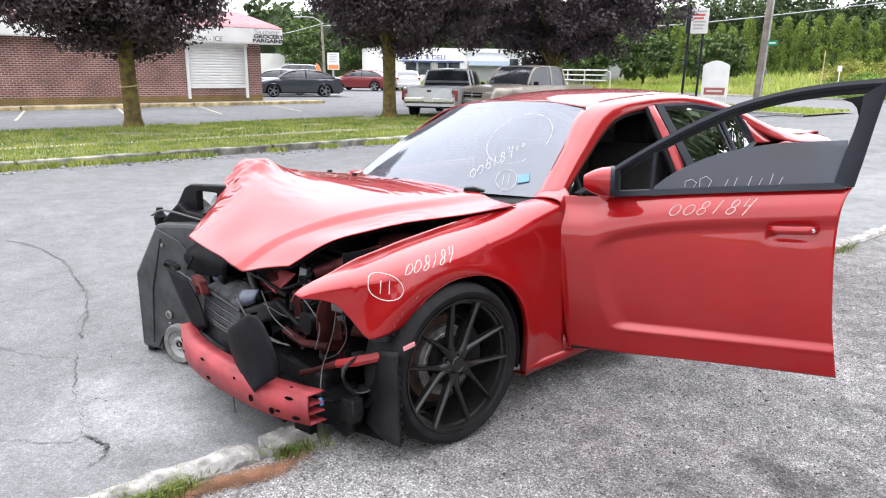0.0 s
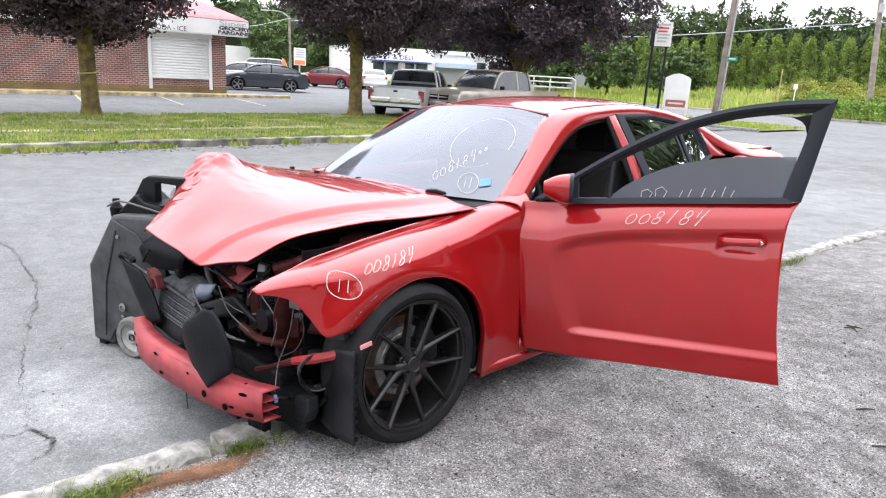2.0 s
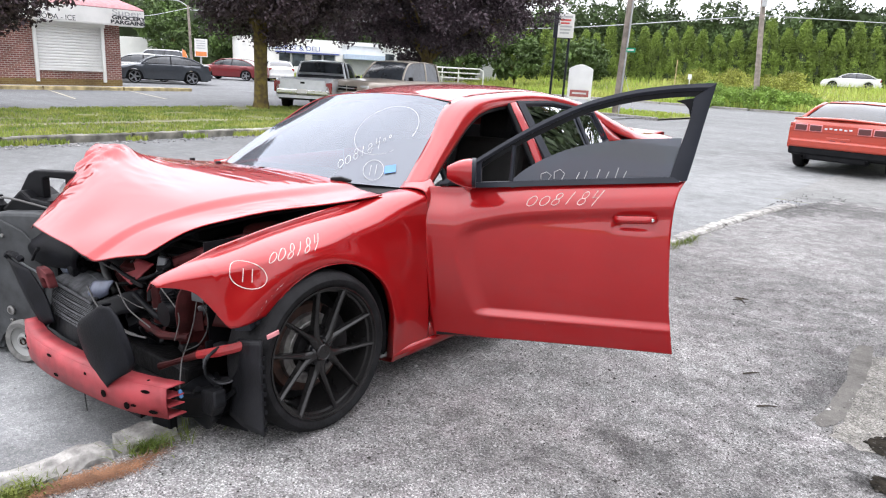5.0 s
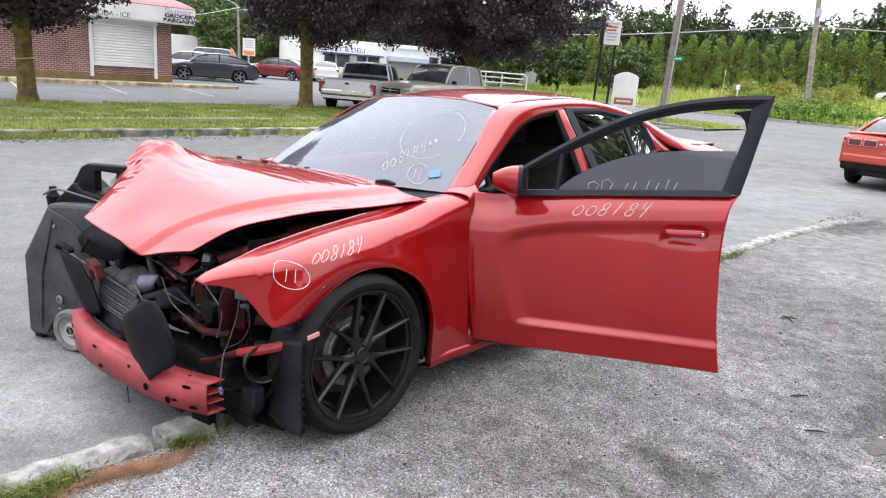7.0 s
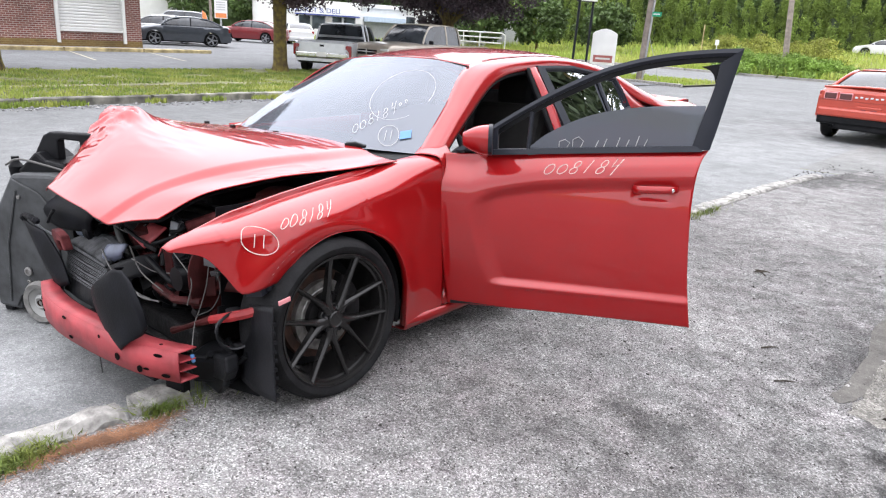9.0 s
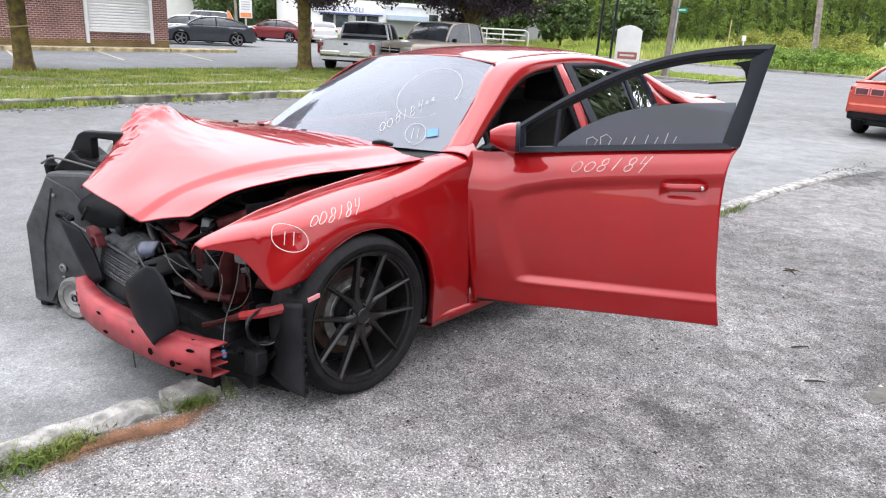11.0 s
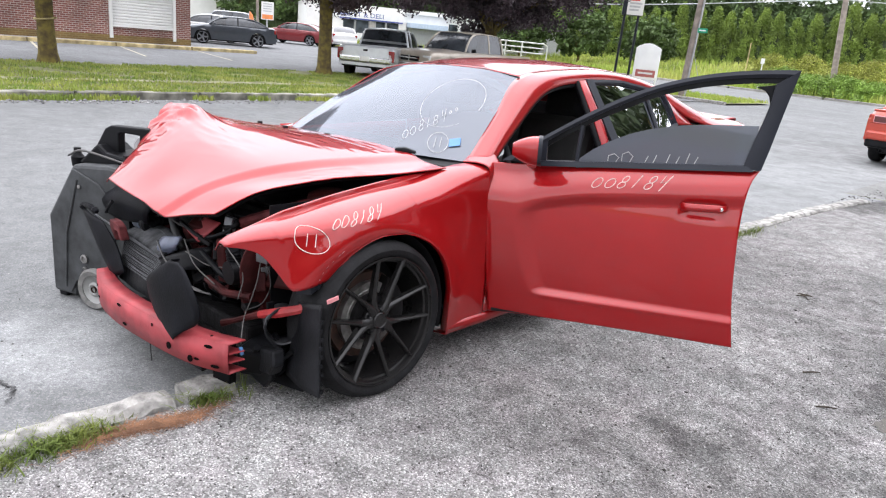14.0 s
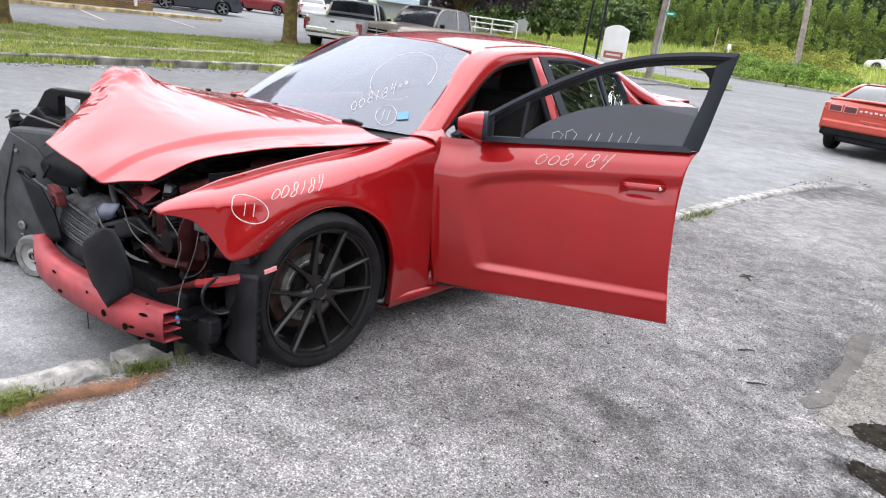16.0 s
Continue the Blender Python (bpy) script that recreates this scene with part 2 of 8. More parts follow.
M_PAINT = mat("red_car_paint", (0.308, 0.006, 0.008), 0.38, 0.25, var=0.05, scale=3, coat=1.0, spec=0.1, coat_ior=1.57, coat_rough=0.035)
M_BEAM = mat("primed_red_steel", (0.302, 0.036, 0.0432), 0.55, 0.1, var=0.25, scale=9, bump=0.1)
M_BLACK = mat("black_plastic", (0.0064, 0.0066, 0.0078), 0.46, var=0.4, scale=9, spec=0.14, bump=0.05, bscale=150)
M_FRAME = mat("black_vinyl_trim", (0.019, 0.021, 0.028), 0.38, spec=0.22, var=0.15, scale=5)
M_GREYP = mat("scuffed_dark_plastic", (0.0098, 0.0100, 0.0116), 0.45, var=0.55, spec=0.16, scale=7, bump=0.15, bscale=80, big=0.3)
M_RUBBER = mat("tyre_rubber", (0.0104, 0.0104, 0.0112), 0.7, spec=0.15, var=0.35, scale=14, bump=0.3, bscale=90)
M_RIM = mat("matt_black_alloy", (0.019, 0.0182, 0.0182), 0.25, 0.3, spec=0.4, var=0.2, scale=8)
M_STEEL = mat("worn_steel", (0.28, 0.272, 0.264), 0.4, 0.9, var=0.25, scale=20, bump=0.1)
M_DISC = mat("dull_disc_steel", (0.24, 0.23, 0.22), 0.42, 0.7, var=0.4, scale=25, bump=0.1)
M_RUST = mat("rusty_disc", (0.040, 0.018, 0.012), 0.8, 0.2, var=0.5, scale=25, bump=0.2)
M_ALU = mat("dull_aluminium", (0.24, 0.248, 0.264), 0.5, 0.8, var=0.3, scale=12)
M_FIN = mat("radiator_fins", (0.060, 0.062, 0.066), 0.55, 0.1, spec=0.25, var=0.3, scale=30)
M_SEAT = mat("grey_brown_seat", (0.012, 0.0115, 0.011), 0.85, var=0.2, scale=20)
M_INT = mat("dark_cabin_fabric", (0.006, 0.006, 0.007), 0.85, var=0.3, scale=20)
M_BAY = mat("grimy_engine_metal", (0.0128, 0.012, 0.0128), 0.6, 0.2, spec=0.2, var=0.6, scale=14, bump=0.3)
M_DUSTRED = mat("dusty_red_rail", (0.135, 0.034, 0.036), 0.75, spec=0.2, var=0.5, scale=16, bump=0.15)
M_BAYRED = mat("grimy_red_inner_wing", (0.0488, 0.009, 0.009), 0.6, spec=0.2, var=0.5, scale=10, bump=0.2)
# Windscreen film is lightened to stand in for reflected sky.
M_WS = glass("windscreen_glass", (0.22, 0.25, 0.29), 0.28, ior=1.82, dust_glare=(0.32, 0.34, 0.385), sheen=(0.75, 0.79, 0.87))
M_TINT = glass("dark_tinted_glass", (0.05, 0.05, 0.06), 0.02, ior=1.20)
M_DOORGL = glass("smoked_door_glass", (0.22, 0.24, 0.28), 0.30, dust_glare=(0.27, 0.29, 0.34))
M_CHALK = mat("white_paint_marker", (0.656, 0.64, 0.608), 0.8, var=0.1, scale=60)
M_PINKCHALK = mat("faded_paint_marker", (0.624, 0.496, 0.464), 0.8, var=0.15, scale=60)
M_BLUE = mat("blue_sticker", (0.075, 0.20, 0.42), 0.5, var=0.1)
M_PINK = mat("pink_tape", (0.6, 0.225, 0.24), 0.6)
M_WIRE = mat("cable_black", (0.02, 0.02, 0.02), 0.6)
M_WIREG = mat("cable_grey", (0.085, 0.082, 0.079), 0.6)
# Spots: x, y, radii, factor; several darken the ground under the open door.
M_LOT = ground_mat("gritty_lot_asphalt", (0.118, 0.115, 0.112), (0.475, 0.466, 0.459), 7.0, 186, 0.30, pits=0.8, bump=1.0, hue=0.03, chips=0.018, chip_col=(0.58, 0.57, 0.56), mottle=0.42, pit_grain=0.58, tone_spots=(
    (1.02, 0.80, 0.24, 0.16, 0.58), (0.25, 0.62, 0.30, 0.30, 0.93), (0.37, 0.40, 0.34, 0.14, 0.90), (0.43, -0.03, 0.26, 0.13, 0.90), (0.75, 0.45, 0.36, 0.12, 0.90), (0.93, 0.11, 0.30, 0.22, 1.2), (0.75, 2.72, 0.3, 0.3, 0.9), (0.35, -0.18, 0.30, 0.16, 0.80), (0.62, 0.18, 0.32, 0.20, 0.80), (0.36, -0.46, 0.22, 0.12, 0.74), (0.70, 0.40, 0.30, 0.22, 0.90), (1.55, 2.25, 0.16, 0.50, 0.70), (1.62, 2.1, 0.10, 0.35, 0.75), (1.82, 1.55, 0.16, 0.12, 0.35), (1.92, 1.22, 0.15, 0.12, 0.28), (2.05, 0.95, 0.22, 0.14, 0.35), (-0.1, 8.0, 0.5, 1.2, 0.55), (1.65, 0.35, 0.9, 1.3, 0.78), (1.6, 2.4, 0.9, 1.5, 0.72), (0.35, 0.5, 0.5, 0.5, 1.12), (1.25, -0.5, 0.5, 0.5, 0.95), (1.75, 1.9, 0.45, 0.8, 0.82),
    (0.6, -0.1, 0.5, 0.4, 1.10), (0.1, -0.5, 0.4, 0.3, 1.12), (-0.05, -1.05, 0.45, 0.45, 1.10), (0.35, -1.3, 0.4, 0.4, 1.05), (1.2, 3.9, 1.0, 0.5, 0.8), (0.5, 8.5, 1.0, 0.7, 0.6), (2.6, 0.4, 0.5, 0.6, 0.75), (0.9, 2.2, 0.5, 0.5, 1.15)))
M_ROAD = ground_mat("worn_road_asphalt", (0.133, 0.137, 0.139), (0.224, 0.226, 0.224), 5.0, 150, 0.14, bump=0.35, tone_spots=((-1.25, -0.78, 0.55, 0.40, 1.3), (-1.3, -0.80, 1.0, 0.65, 1.3), (-1.5, -1.15, 0.4, 0.25, 1.15), (-6, 4, 2.5, 6, 1.1), (0.6, 11.0, 3.0, 3.0, 1.18), (0.1, 9.6, 0.5, 0.25, 0.7), (-1.8, 10, 4.0, 7.0, 1.30), (-5, 22, 6.0, 8.0, 1.15)))
M_DRIVE = ground_mat("pale_drive_asphalt", (0.185, 0.186, 0.182), (0.30, 0.298, 0.29), 5.0, 150, 0.16, bump=0.35, tone_spots=((0.1, 9.7, 0.5, 0.3, 0.65), (1.6, 10.2, 1.2, 0.6, 0.6), (2.5, 12.5, 2.0, 1.0, 0.7)))
M_FARLOT = ground_mat("parking_lot_asphalt", (0.136, 0.14, 0.144), (0.216, 0.22, 0.224), 3.0, 120, 0.15, bump=0.2)
M_KERB = mat("weathered_granite", (0.292, 0.281, 0.262), 0.85, var=0.45, scale=16, bump=1.0, bscale=45, big=0.2)
M_FOOT = mat("overgrown_concrete", (0.22, 0.21, 0.125), 0.95, var=0.5, scale=2.5, bump=0.3, big=0.3)
M_OLDKERB = mat("dirty_kerb_stone", (0.215, 0.205, 0.175), 0.9, var=0.55, scale=3.5, bump=0.6, bscale=30, big=0.45)
M_CONC = mat("old_concrete", (0.315, 0.3, 0.277), 0.9, var=0.18, scale=5, bump=0.3, big=0.15)
M_HOLE = mat("dark_hole", (0.004, 0.003, 0.003), 0.95, spec=0.05)
M_CRACK = mat("crack_tar", (0.085, 0.085, 0.085), 0.95, var=0.4, scale=30)
M_SOIL = mat("strip_soil", (0.158, 0.165, 0.0638), 0.95, var=0.4, scale=3, bump=0.4, bscale=25, big=0.3)
M_GRASS = mat("lawn_grass", (0.112, 0.180, 0.022), 0.7, col2=(0.275, 0.295, 0.062), scale=1.4, island=0.26, big=0.35)
M_WEED = mat("meadow_green", (0.285, 0.40, 0.050), 0.7, col2=(0.44, 0.46, 0.12), scale=0.35, island=0.22)
M_PINE = mat("rusty_pine_needles", (0.25, 0.125, 0.068), 0.85, var=0.3, scale=9, island=0.4)
M_PURPLE = mat("purple_maple_leaf", (0.0558, 0.036, 0.045), 0.55, var=0.35, scale=1.2, island=0.36)
M_HEDGE = mat("cedar_leaf", (0.165, 0.235, 0.040), 0.75, var=0.35, scale=0.4, island=0.32, rnd=0)
M_WOOD = mat("forest_leaf", (0.050, 0.084, 0.022), 0.75, var=0.4, scale=0.12, island=0.22)
M_BARK = mat("mossy_bark", (0.075, 0.052, 0.027), 0.95, var=0.6, scale=7, bump=1.0, bscale=24, col2=(0.18, 0.14, 0.035))
M_POLE = mat("weathered_timber", (0.25, 0.212, 0.182), 0.9, var=0.25, scale=4, bump=0.3)
M_BRICK = brick_mat("red_brick", (0.225, 0.078, 0.062), (0.15, 0.052, 0.045), (0.40, 0.335, 0.30))
M_WHITE = mat("white_paint", (0.725, 0.725, 0.707), 0.6, var=0.04, scale=2, big=0.05)
M_SIGNB = mat("clean_sign_white", (0.88, 0.88, 0.87), 0.5, var=0.04, scale=2)
M_SIGNW = mat("sign_board_white", (0.744, 0.73, 0.707), 0.6, var=0.06, scale=2)
M_ROOFP = mat("faded_pink_shingle", (0.42, 0.215, 0.225), 0.85, var=0.12, scale=7, bump=0.3)
M_YELLOW = mat("yellow_kerb_paint", (0.46, 0.37, 0.19), 0.8, var=0.45, scale=3)
M_LINE = mat("worn_line_paint", (0.42, 0.385, 0.29), 0.85, var=0.3, scale=8)
M_INK = mat("dark_lettering", (0.05, 0.05, 0.055), 0.6)
M_INKBLUE = mat("blue_lettering", (0.06, 0.09, 0.32), 0.6)
M_INKRED = mat("red_lettering", (0.55, 0.06, 0.05), 0.6)
M_INKGREY = mat("faded_lettering", (0.425, 0.425, 0.425), 0.7)
M_GREENS = mat("street_sign_green", (0.02, 0.30, 0.16), 0.5)
M_ORANGE = mat("orange_panel", (0.75, 0.25, 0.08), 0.6)
M_GALV = mat("galvanised_steel", (0.4, 0.408, 0.416), 0.5, 0.5, var=0.1)
M_CGREY = mat("grey_car_paint", (0.06, 0.068, 0.08), 0.3, 0.5, coat=0.8, var=0.05)
M_CSILV = mat("silver_car_paint", (0.60, 0.615, 0.64), 0.35, 0.5, coat=0.6, var=0.05)
M_CTAN = mat("tan_car_paint", (0.336, 0.296, 0.248), 0.35, 0.4, coat=0.6, var=0.08)
M_CWHITE = mat("white_car_paint", (0.675, 0.675, 0.666), 0.35, 0.0, coat=0.7, var=0.04)
M_CRED = mat("maroon_car_paint", (0.176, 0.016, 0.02), 0.3, 0.3, coat=0.8, var=0.05)
M_CORANGE = mat("orange_red_car_paint", (0.40, 0.042, 0.020), 0.3, 0.2, coat=1.0, var=0.04)
M_CHROME = mat("chrome_trim", (0.7, 0.7, 0.7), 0.15, 1.0, var=0.05)
M_LAMPRED = mat("red_lamp_lens", (0.25, 0.012, 0.012), 0.2, coat=1.0)
M_LAMPCL = mat("clear_lamp_lens", (0.55, 0.56, 0.57), 0.15, coat=1.0)


# ---- mesh builders ----
class Geo:
    """Collects vertices and faces of one part."""

    def __init__(self):
        self.v, self.f = [], []

    def add(self, vs, fs):
        k = len(self.v)
        self.v += [tuple(p) for p in vs]
        self.f += [tuple(i + k for i in q) for q in fs]
        return self

    def box(self, c, s, m=None):
        x, y, z = (k / 2 for k in s)
        vs = [Vector((a * x, b * y, d * z)) for a in (-1, 1) for b in (-1, 1) for d in (-1, 1)]
        vs = [(m @ p if m else p) + Vector(c) for p in vs]
        return self.add(vs, [(0, 1, 3, 2), (4, 6, 7, 5), (0, 4, 5, 1), (2, 3, 7, 6), (0, 2, 6, 4), (1, 5, 7, 3)])

    def span(self, a, b):
        return self.box([(p + q) / 2 for p, q in zip(a, b)], [abs(q - p) for p, q in zip(a, b)])

    def tube(self, pts, r, n=8, close=True):
        pts = [Vector(p) for p in pts]
        rs = r if isinstance(r, (list, tuple)) else [r] * len(pts)
        vs, fs = [], []
        for i, p in enumerate(pts):
            d = (pts[min(i + 1, len(pts) - 1)] - pts[max(i - 1, 0)]).normalized()
            a = d.cross(Vector((0, 0, 1)) if abs(d.z) < 0.9 else Vector((1, 0, 0))).normalized()
            b = d.cross(a)
            vs += [p + rs[i] * (math.cos(2 * math.pi * k / n) * a + math.sin(2 * math.pi * k / n) * b) for k in range(n)]
        for i in range(len(pts) - 1):
            fs += [(i * n + k, i * n + (k + 1) % n, (i + 1) * n + (k + 1) % n, (i + 1) * n + k) for k in range(n)]
        if close:
            fs += [tuple(range(n))[::-1], tuple((len(pts) - 1) * n + k for k in range(n))]
        return self.add(vs, fs)

    def grid(self, rows, ring=False):
        w = len(rows[0])
        vs = [p for r in rows for p in r]
        fs = []
        for i in range(len(rows) - 1):
            for k in range(w if ring else w - 1):
                fs.append((i * w + k, i * w + (k + 1) % w, (i + 1) * w + (k + 1) % w, (i + 1) * w + k))
        return self.add(vs, fs)

    def lathe(self, prof, n=48, axis="x", c=(0, 0, 0)):
        """prof: (along the axis, radius)."""
        rows = []
        for a, r in prof:
            row = []
            for k in range(n):
                t = 2 * math.pi * k / n
                p = (a, r * math.cos(t), r * math.sin(t)) if axis == "x" else (r * math.cos(t), a, r * math.sin(t)) if axis == "y" else (r * math.cos(t), r * math.sin(t), a)
                row.append((p[0] + c[0], p[1] + c[1], p[2] + c[2]))
            rows.append(row)
        return self.grid(rows, ring=True)

    def prism(self, outline, f):
        """outline: 2D points; f(p, side) gives the 3D point for side 0 and 1."""
        n = len(outline)
        vs = [f(p, 0) for p in outline] + [f(p, 1) for p in outline]
        fs = [tuple(range(n))[::-1], tuple(range(n, 2 * n))] + [(k, (k + 1) % n, n + (k + 1) % n, n + k) for k in range(n)]
        return self.add(vs, fs)


def part(name, g, material, parent=None, label="", smooth=0.0, bevel=0.0, solid=0.0, sub=0, fix=True, m=None):
    """Links a Geo as one mesh object under a thing or under a part."""
    me = bpy.data.meshes.new(name)
    me.from_pydata([tuple(p) for p in g.v], [], g.f)
    if fix:
        bm = bmesh.new()
        bm.from_mesh(me)
        bmesh.ops.recalc_face_normals(bm, faces=bm.faces)
        bm.to_mesh(me)
        bm.free()
    me.materials.append(material)
    if smooth or sub:
        me.polygons.foreach_set("use_smooth", [True] * len(me.polygons))
        if smooth and not sub:
            me.set_sharp_from_angle(angle=radians(smooth))
    ob = new(name, me)
    if parent:
        ob.parent = parent
    if m:
        ob.matrix_basis = m
    if solid:
        md = ob.modifiers.new("thickness", "SOLIDIFY")
        md.thickness, md.offset = solid, 0
    if bevel:
        md = ob.modifiers.new("edges", "BEVEL")
        md.width, md.segments, md.limit_method, md.angle_limit = bevel, 2, "ANGLE", radians(40)
    if sub:
        md = ob.modifiers.new("round", "SUBSURF")
        md.levels = md.render_levels = sub
    if label:
        ob["label"] = label
    return ob


def thing(name, m, label, category, group="", kind=""):
    ob = new(name)
    ob.matrix_basis = m
    ob.empty_display_size = 0.1
    return tagged(ob, label, category, group, kind)


def flat(name, g, material, label, category, kind="structure", **kw):
    return tagged(part(name, g, material, **kw), label, category, kind=kind)


def lerp(a, b, t):
    return a + (b - a) * t


def smoothstep(a, b, x):
    t = max(0.0, min(1.0, (x - a) / (b - a)))
    return t * t * (3 - 2 * t)


def curve(keys, x):
    """A smooth value through (x, value) keys."""
    ks = sorted(keys)
    if x <= ks[0][0]:
        return ks[0][1]
    if x >= ks[-1][0]:
        return ks[-1][1]
    for i in range(len(ks) - 1):
        (x0, y0), (x1, y1) = ks[i], ks[i + 1]
        if x0 <= x <= x1:
            m0 = (y1 - (ks[i - 1][1] if i else y0)) / (x1 - (ks[i - 1][0] if i else x0))
            m1 = ((ks[i + 2][1] if i + 2 < len(ks) else y1) - y0) / ((ks[i + 2][0] if i + 2 < len(ks) else x1) - x0)
            h = x1 - x0
            t = (x - x0) / h
            return (2 * t**3 - 3 * t * t + 1) * y0 + (t**3 - 2 * t * t + t) * h * m0 + (3 * t * t - 2 * t**3) * y1 + (t**3 - t * t) * h * m1


def spline(pts, n):
    """n points along a smooth line through 3D points."""
    pts = [Vector(p) for p in pts]
    k = len(pts) - 1
    return [Vector([curve([(i, p[a]) for i, p in enumerate(pts)], k * j / (n - 1)) for a in range(3)]) for j in range(n)]


def patch(ctrl, nu, nv):
    """A smooth sheet through rows of 3D points."""
    rows = [spline(r, nu) for r in ctrl]
    cols = [spline([r[i] for r in rows], nv) for i in range(nu)]
    return [[cols[i][j] for i in range(nu)] for j in range(nv)]


def words(name, text, size, material, m, parent=None, depth=0.004, label="", stretch=1.0, bold=0.0):
    cu = bpy.data.curves.new(name, "FONT")
    cu.body, cu.size, cu.extrude, cu.align_x, cu.align_y = text, size, depth, "CENTER", "CENTER"
    cu.offset = bold
    cu.materials.append(material)
    ob = new(name, cu)
    ob.matrix_basis = m @ Matrix.Diagonal((stretch, 1, 1, 1))
    if parent:
        ob.parent = parent
    if label:
        ob["label"] = label
    return ob

# ---- ground, road, kerbs ----
ROAD_Z = -0.09


def sheet(name, x0, x1, y0, y1, z, material, label, category, step=None):
    nx, ny = (step or (1, 1))
    g = Geo().grid([[(lerp(x0, x1, i / nx), lerp(y0, y1, j / ny), z) for i in range(nx + 1)] for j in range(ny + 1)])
    return flat(name, g, material, label, category)


# one sheet to the horizon, a little under the paved surfaces
sheet("ground", -900, 900, -900, 900, -0.16, M_SOIL, "dull green open land reaching to the horizon", "ground")
sheet("road", -10.6, 0.6, -60, 9.2, ROAD_Z, M_ROAD, "pale grey worn asphalt street with cracks", "road")
sheet("road_end", -10.6, -0.62, 9.2, 31, ROAD_Z, M_ROAD, "pale grey worn asphalt street towards the junction", "road")
sheet("crossroad", -80, 60, 31, 46, ROAD_Z, M_ROAD, "grey asphalt side road at the junction", "road")
def lot_edge(y):
    return curve([(-40, -0.39), (-1.35, -0.38), (-0.6, -0.36), (0.0, -0.37), (3.2, -0.35), (6.0, -0.29), (7.2, -0.21), (8.3, -0.05), (9.2, 0.16)], y)


ys = [-40, -20, -10, -5] + [-3 + 0.3 * i for i in range(41)] + [9.2]
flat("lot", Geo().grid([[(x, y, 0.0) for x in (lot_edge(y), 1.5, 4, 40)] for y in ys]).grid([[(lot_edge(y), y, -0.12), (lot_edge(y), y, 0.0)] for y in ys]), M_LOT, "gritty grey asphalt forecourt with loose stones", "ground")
sheet("lot_drive", -0.62, 40, 9.2, 31, -0.085, M_DRIVE, "grey asphalt drive mouth joining the street", "road")
sheet("parking_lot", -60, -17.2, -40, 31, -0.03, M_FARLOT, "dark grey asphalt parking lot", "ground")


def kerb(name, pts, width, top, base, material, label, seed=1, rough=1.0):
    """A line of kerb stones, each its own length, edges worn."""
    root = thing(name, Matrix(), label, "kerb", kind="structure")
    rnd = random.Random(seed)
    for a, b in zip(pts[:-1], pts[1:]):
        d = Vector(b) - Vector(a)
        nrm = Vector((-d.y, d.x, 0)).normalized() * width / 2
        n = max(2, int(d.length / (0.045 if rough > 0.5 else 0.3)))
        rows = []
        for i in range(n + 1):
            p = Vector(a) + d * (0.012 + 0.976 * i / n)
            q = p * 9.0 + Vector((seed, 0, 0))
            wl_, wr_ = (1 + rough * (0.16 * noise.noise(q + Vector((0, 0, k))) + rnd.uniform(-0.03, 0.03)) for k in (3, 8))
            t = top + rough * (0.012 * noise.noise(q * 0.6) + rnd.uniform(-0.003, 0.003))
            cl = 0.014 + rough * max(0.0, 0.030 * noise.noise(q * 1.7 + Vector((0, 0, 5))) + 0.006)
            cr = 0.014 + rough * max(0.0, 0.030 * noise.noise(q * 1.7 + Vector((0, 0, 11))) + 0.006)
            e = nrm.normalized()
            # broken, sunken ends
            end = rough * smoothstep(0.10, 0.0, min(i, n - i) * d.length / n)
            t -= 0.014 * end
            rows.append([p - nrm * wl_ + Vector((0, 0, base)), p - nrm * wl_ + Vector((0, 0, t - cl)), p - nrm * wl_ + e * cl + Vector((0, 0, t)), p + Vector((0, 0, t + 0.004 * rough)),
                         p + nrm * wr_ - e * cr + Vector((0, 0, t)), p + nrm * wr_ + Vector((0, 0, t - cr)), p + nrm * wr_ + Vector((0, 0, base))])
        g = Geo().grid(rows)
        g.add(rows[0], [(0, 1, 2, 3, 4, 5, 6)]).add(rows[-1], [(6, 5, 4, 3, 2, 1, 0)])
        part("kerb_stone", g, material, root, smooth=35)
    return root


kerb("kerb", [(-0.46, -7.2, 0), (-0.46, -5.2, 0), (-0.45, -3.2, 0), (-0.44, -1.62, 0), (-0.425, -0.72, 0)], 0.13, 0.042, -0.14, M_KERB, "weathered pale granite kerb stones along the forecourt", 3)
kerb("kerb", [(-0.43, -0.685, 0), (-0.40, -0.47, 0)], 0.15, 0.05, -0.14, M_KERB, "loose broken granite kerb stone under the wrecked car", 5)
kerb("kerb", [(-0.42, -0.1, 0), (-0.41, 1.6, 0), (-0.395, 3.2, 0), (-0.37, 4.6, 0), (-0.33, 6.0, 0), (-0.25, 7.2, 0), (-0.12, 8.2, 0)], 0.15, 0.03, -0.14, M_KERB, "weathered pale granite kerb stones along the forecourt", 8)
kerb("kerb", [(-10.75, -24 + 2.2 * i, 0) for i in range(17)], 0.2, 0.04, -0.14, M_OLDKERB, "grey kerb stones with weeds on the far side of the street", 9, 0.3)
kerb("kerb", [(-26.0, -12 + 3.0 * i, 0) for i in range(10)], 0.25, 0.10, -0.1, M_YELLOW, "yellow painted kerb before the shop", 11, 0.2)

sheet("parking_entry", -17.2, -10.6, 14.0, 26.0, -0.06, M_FARLOT, "grey asphalt entry to the parking lot", "ground")

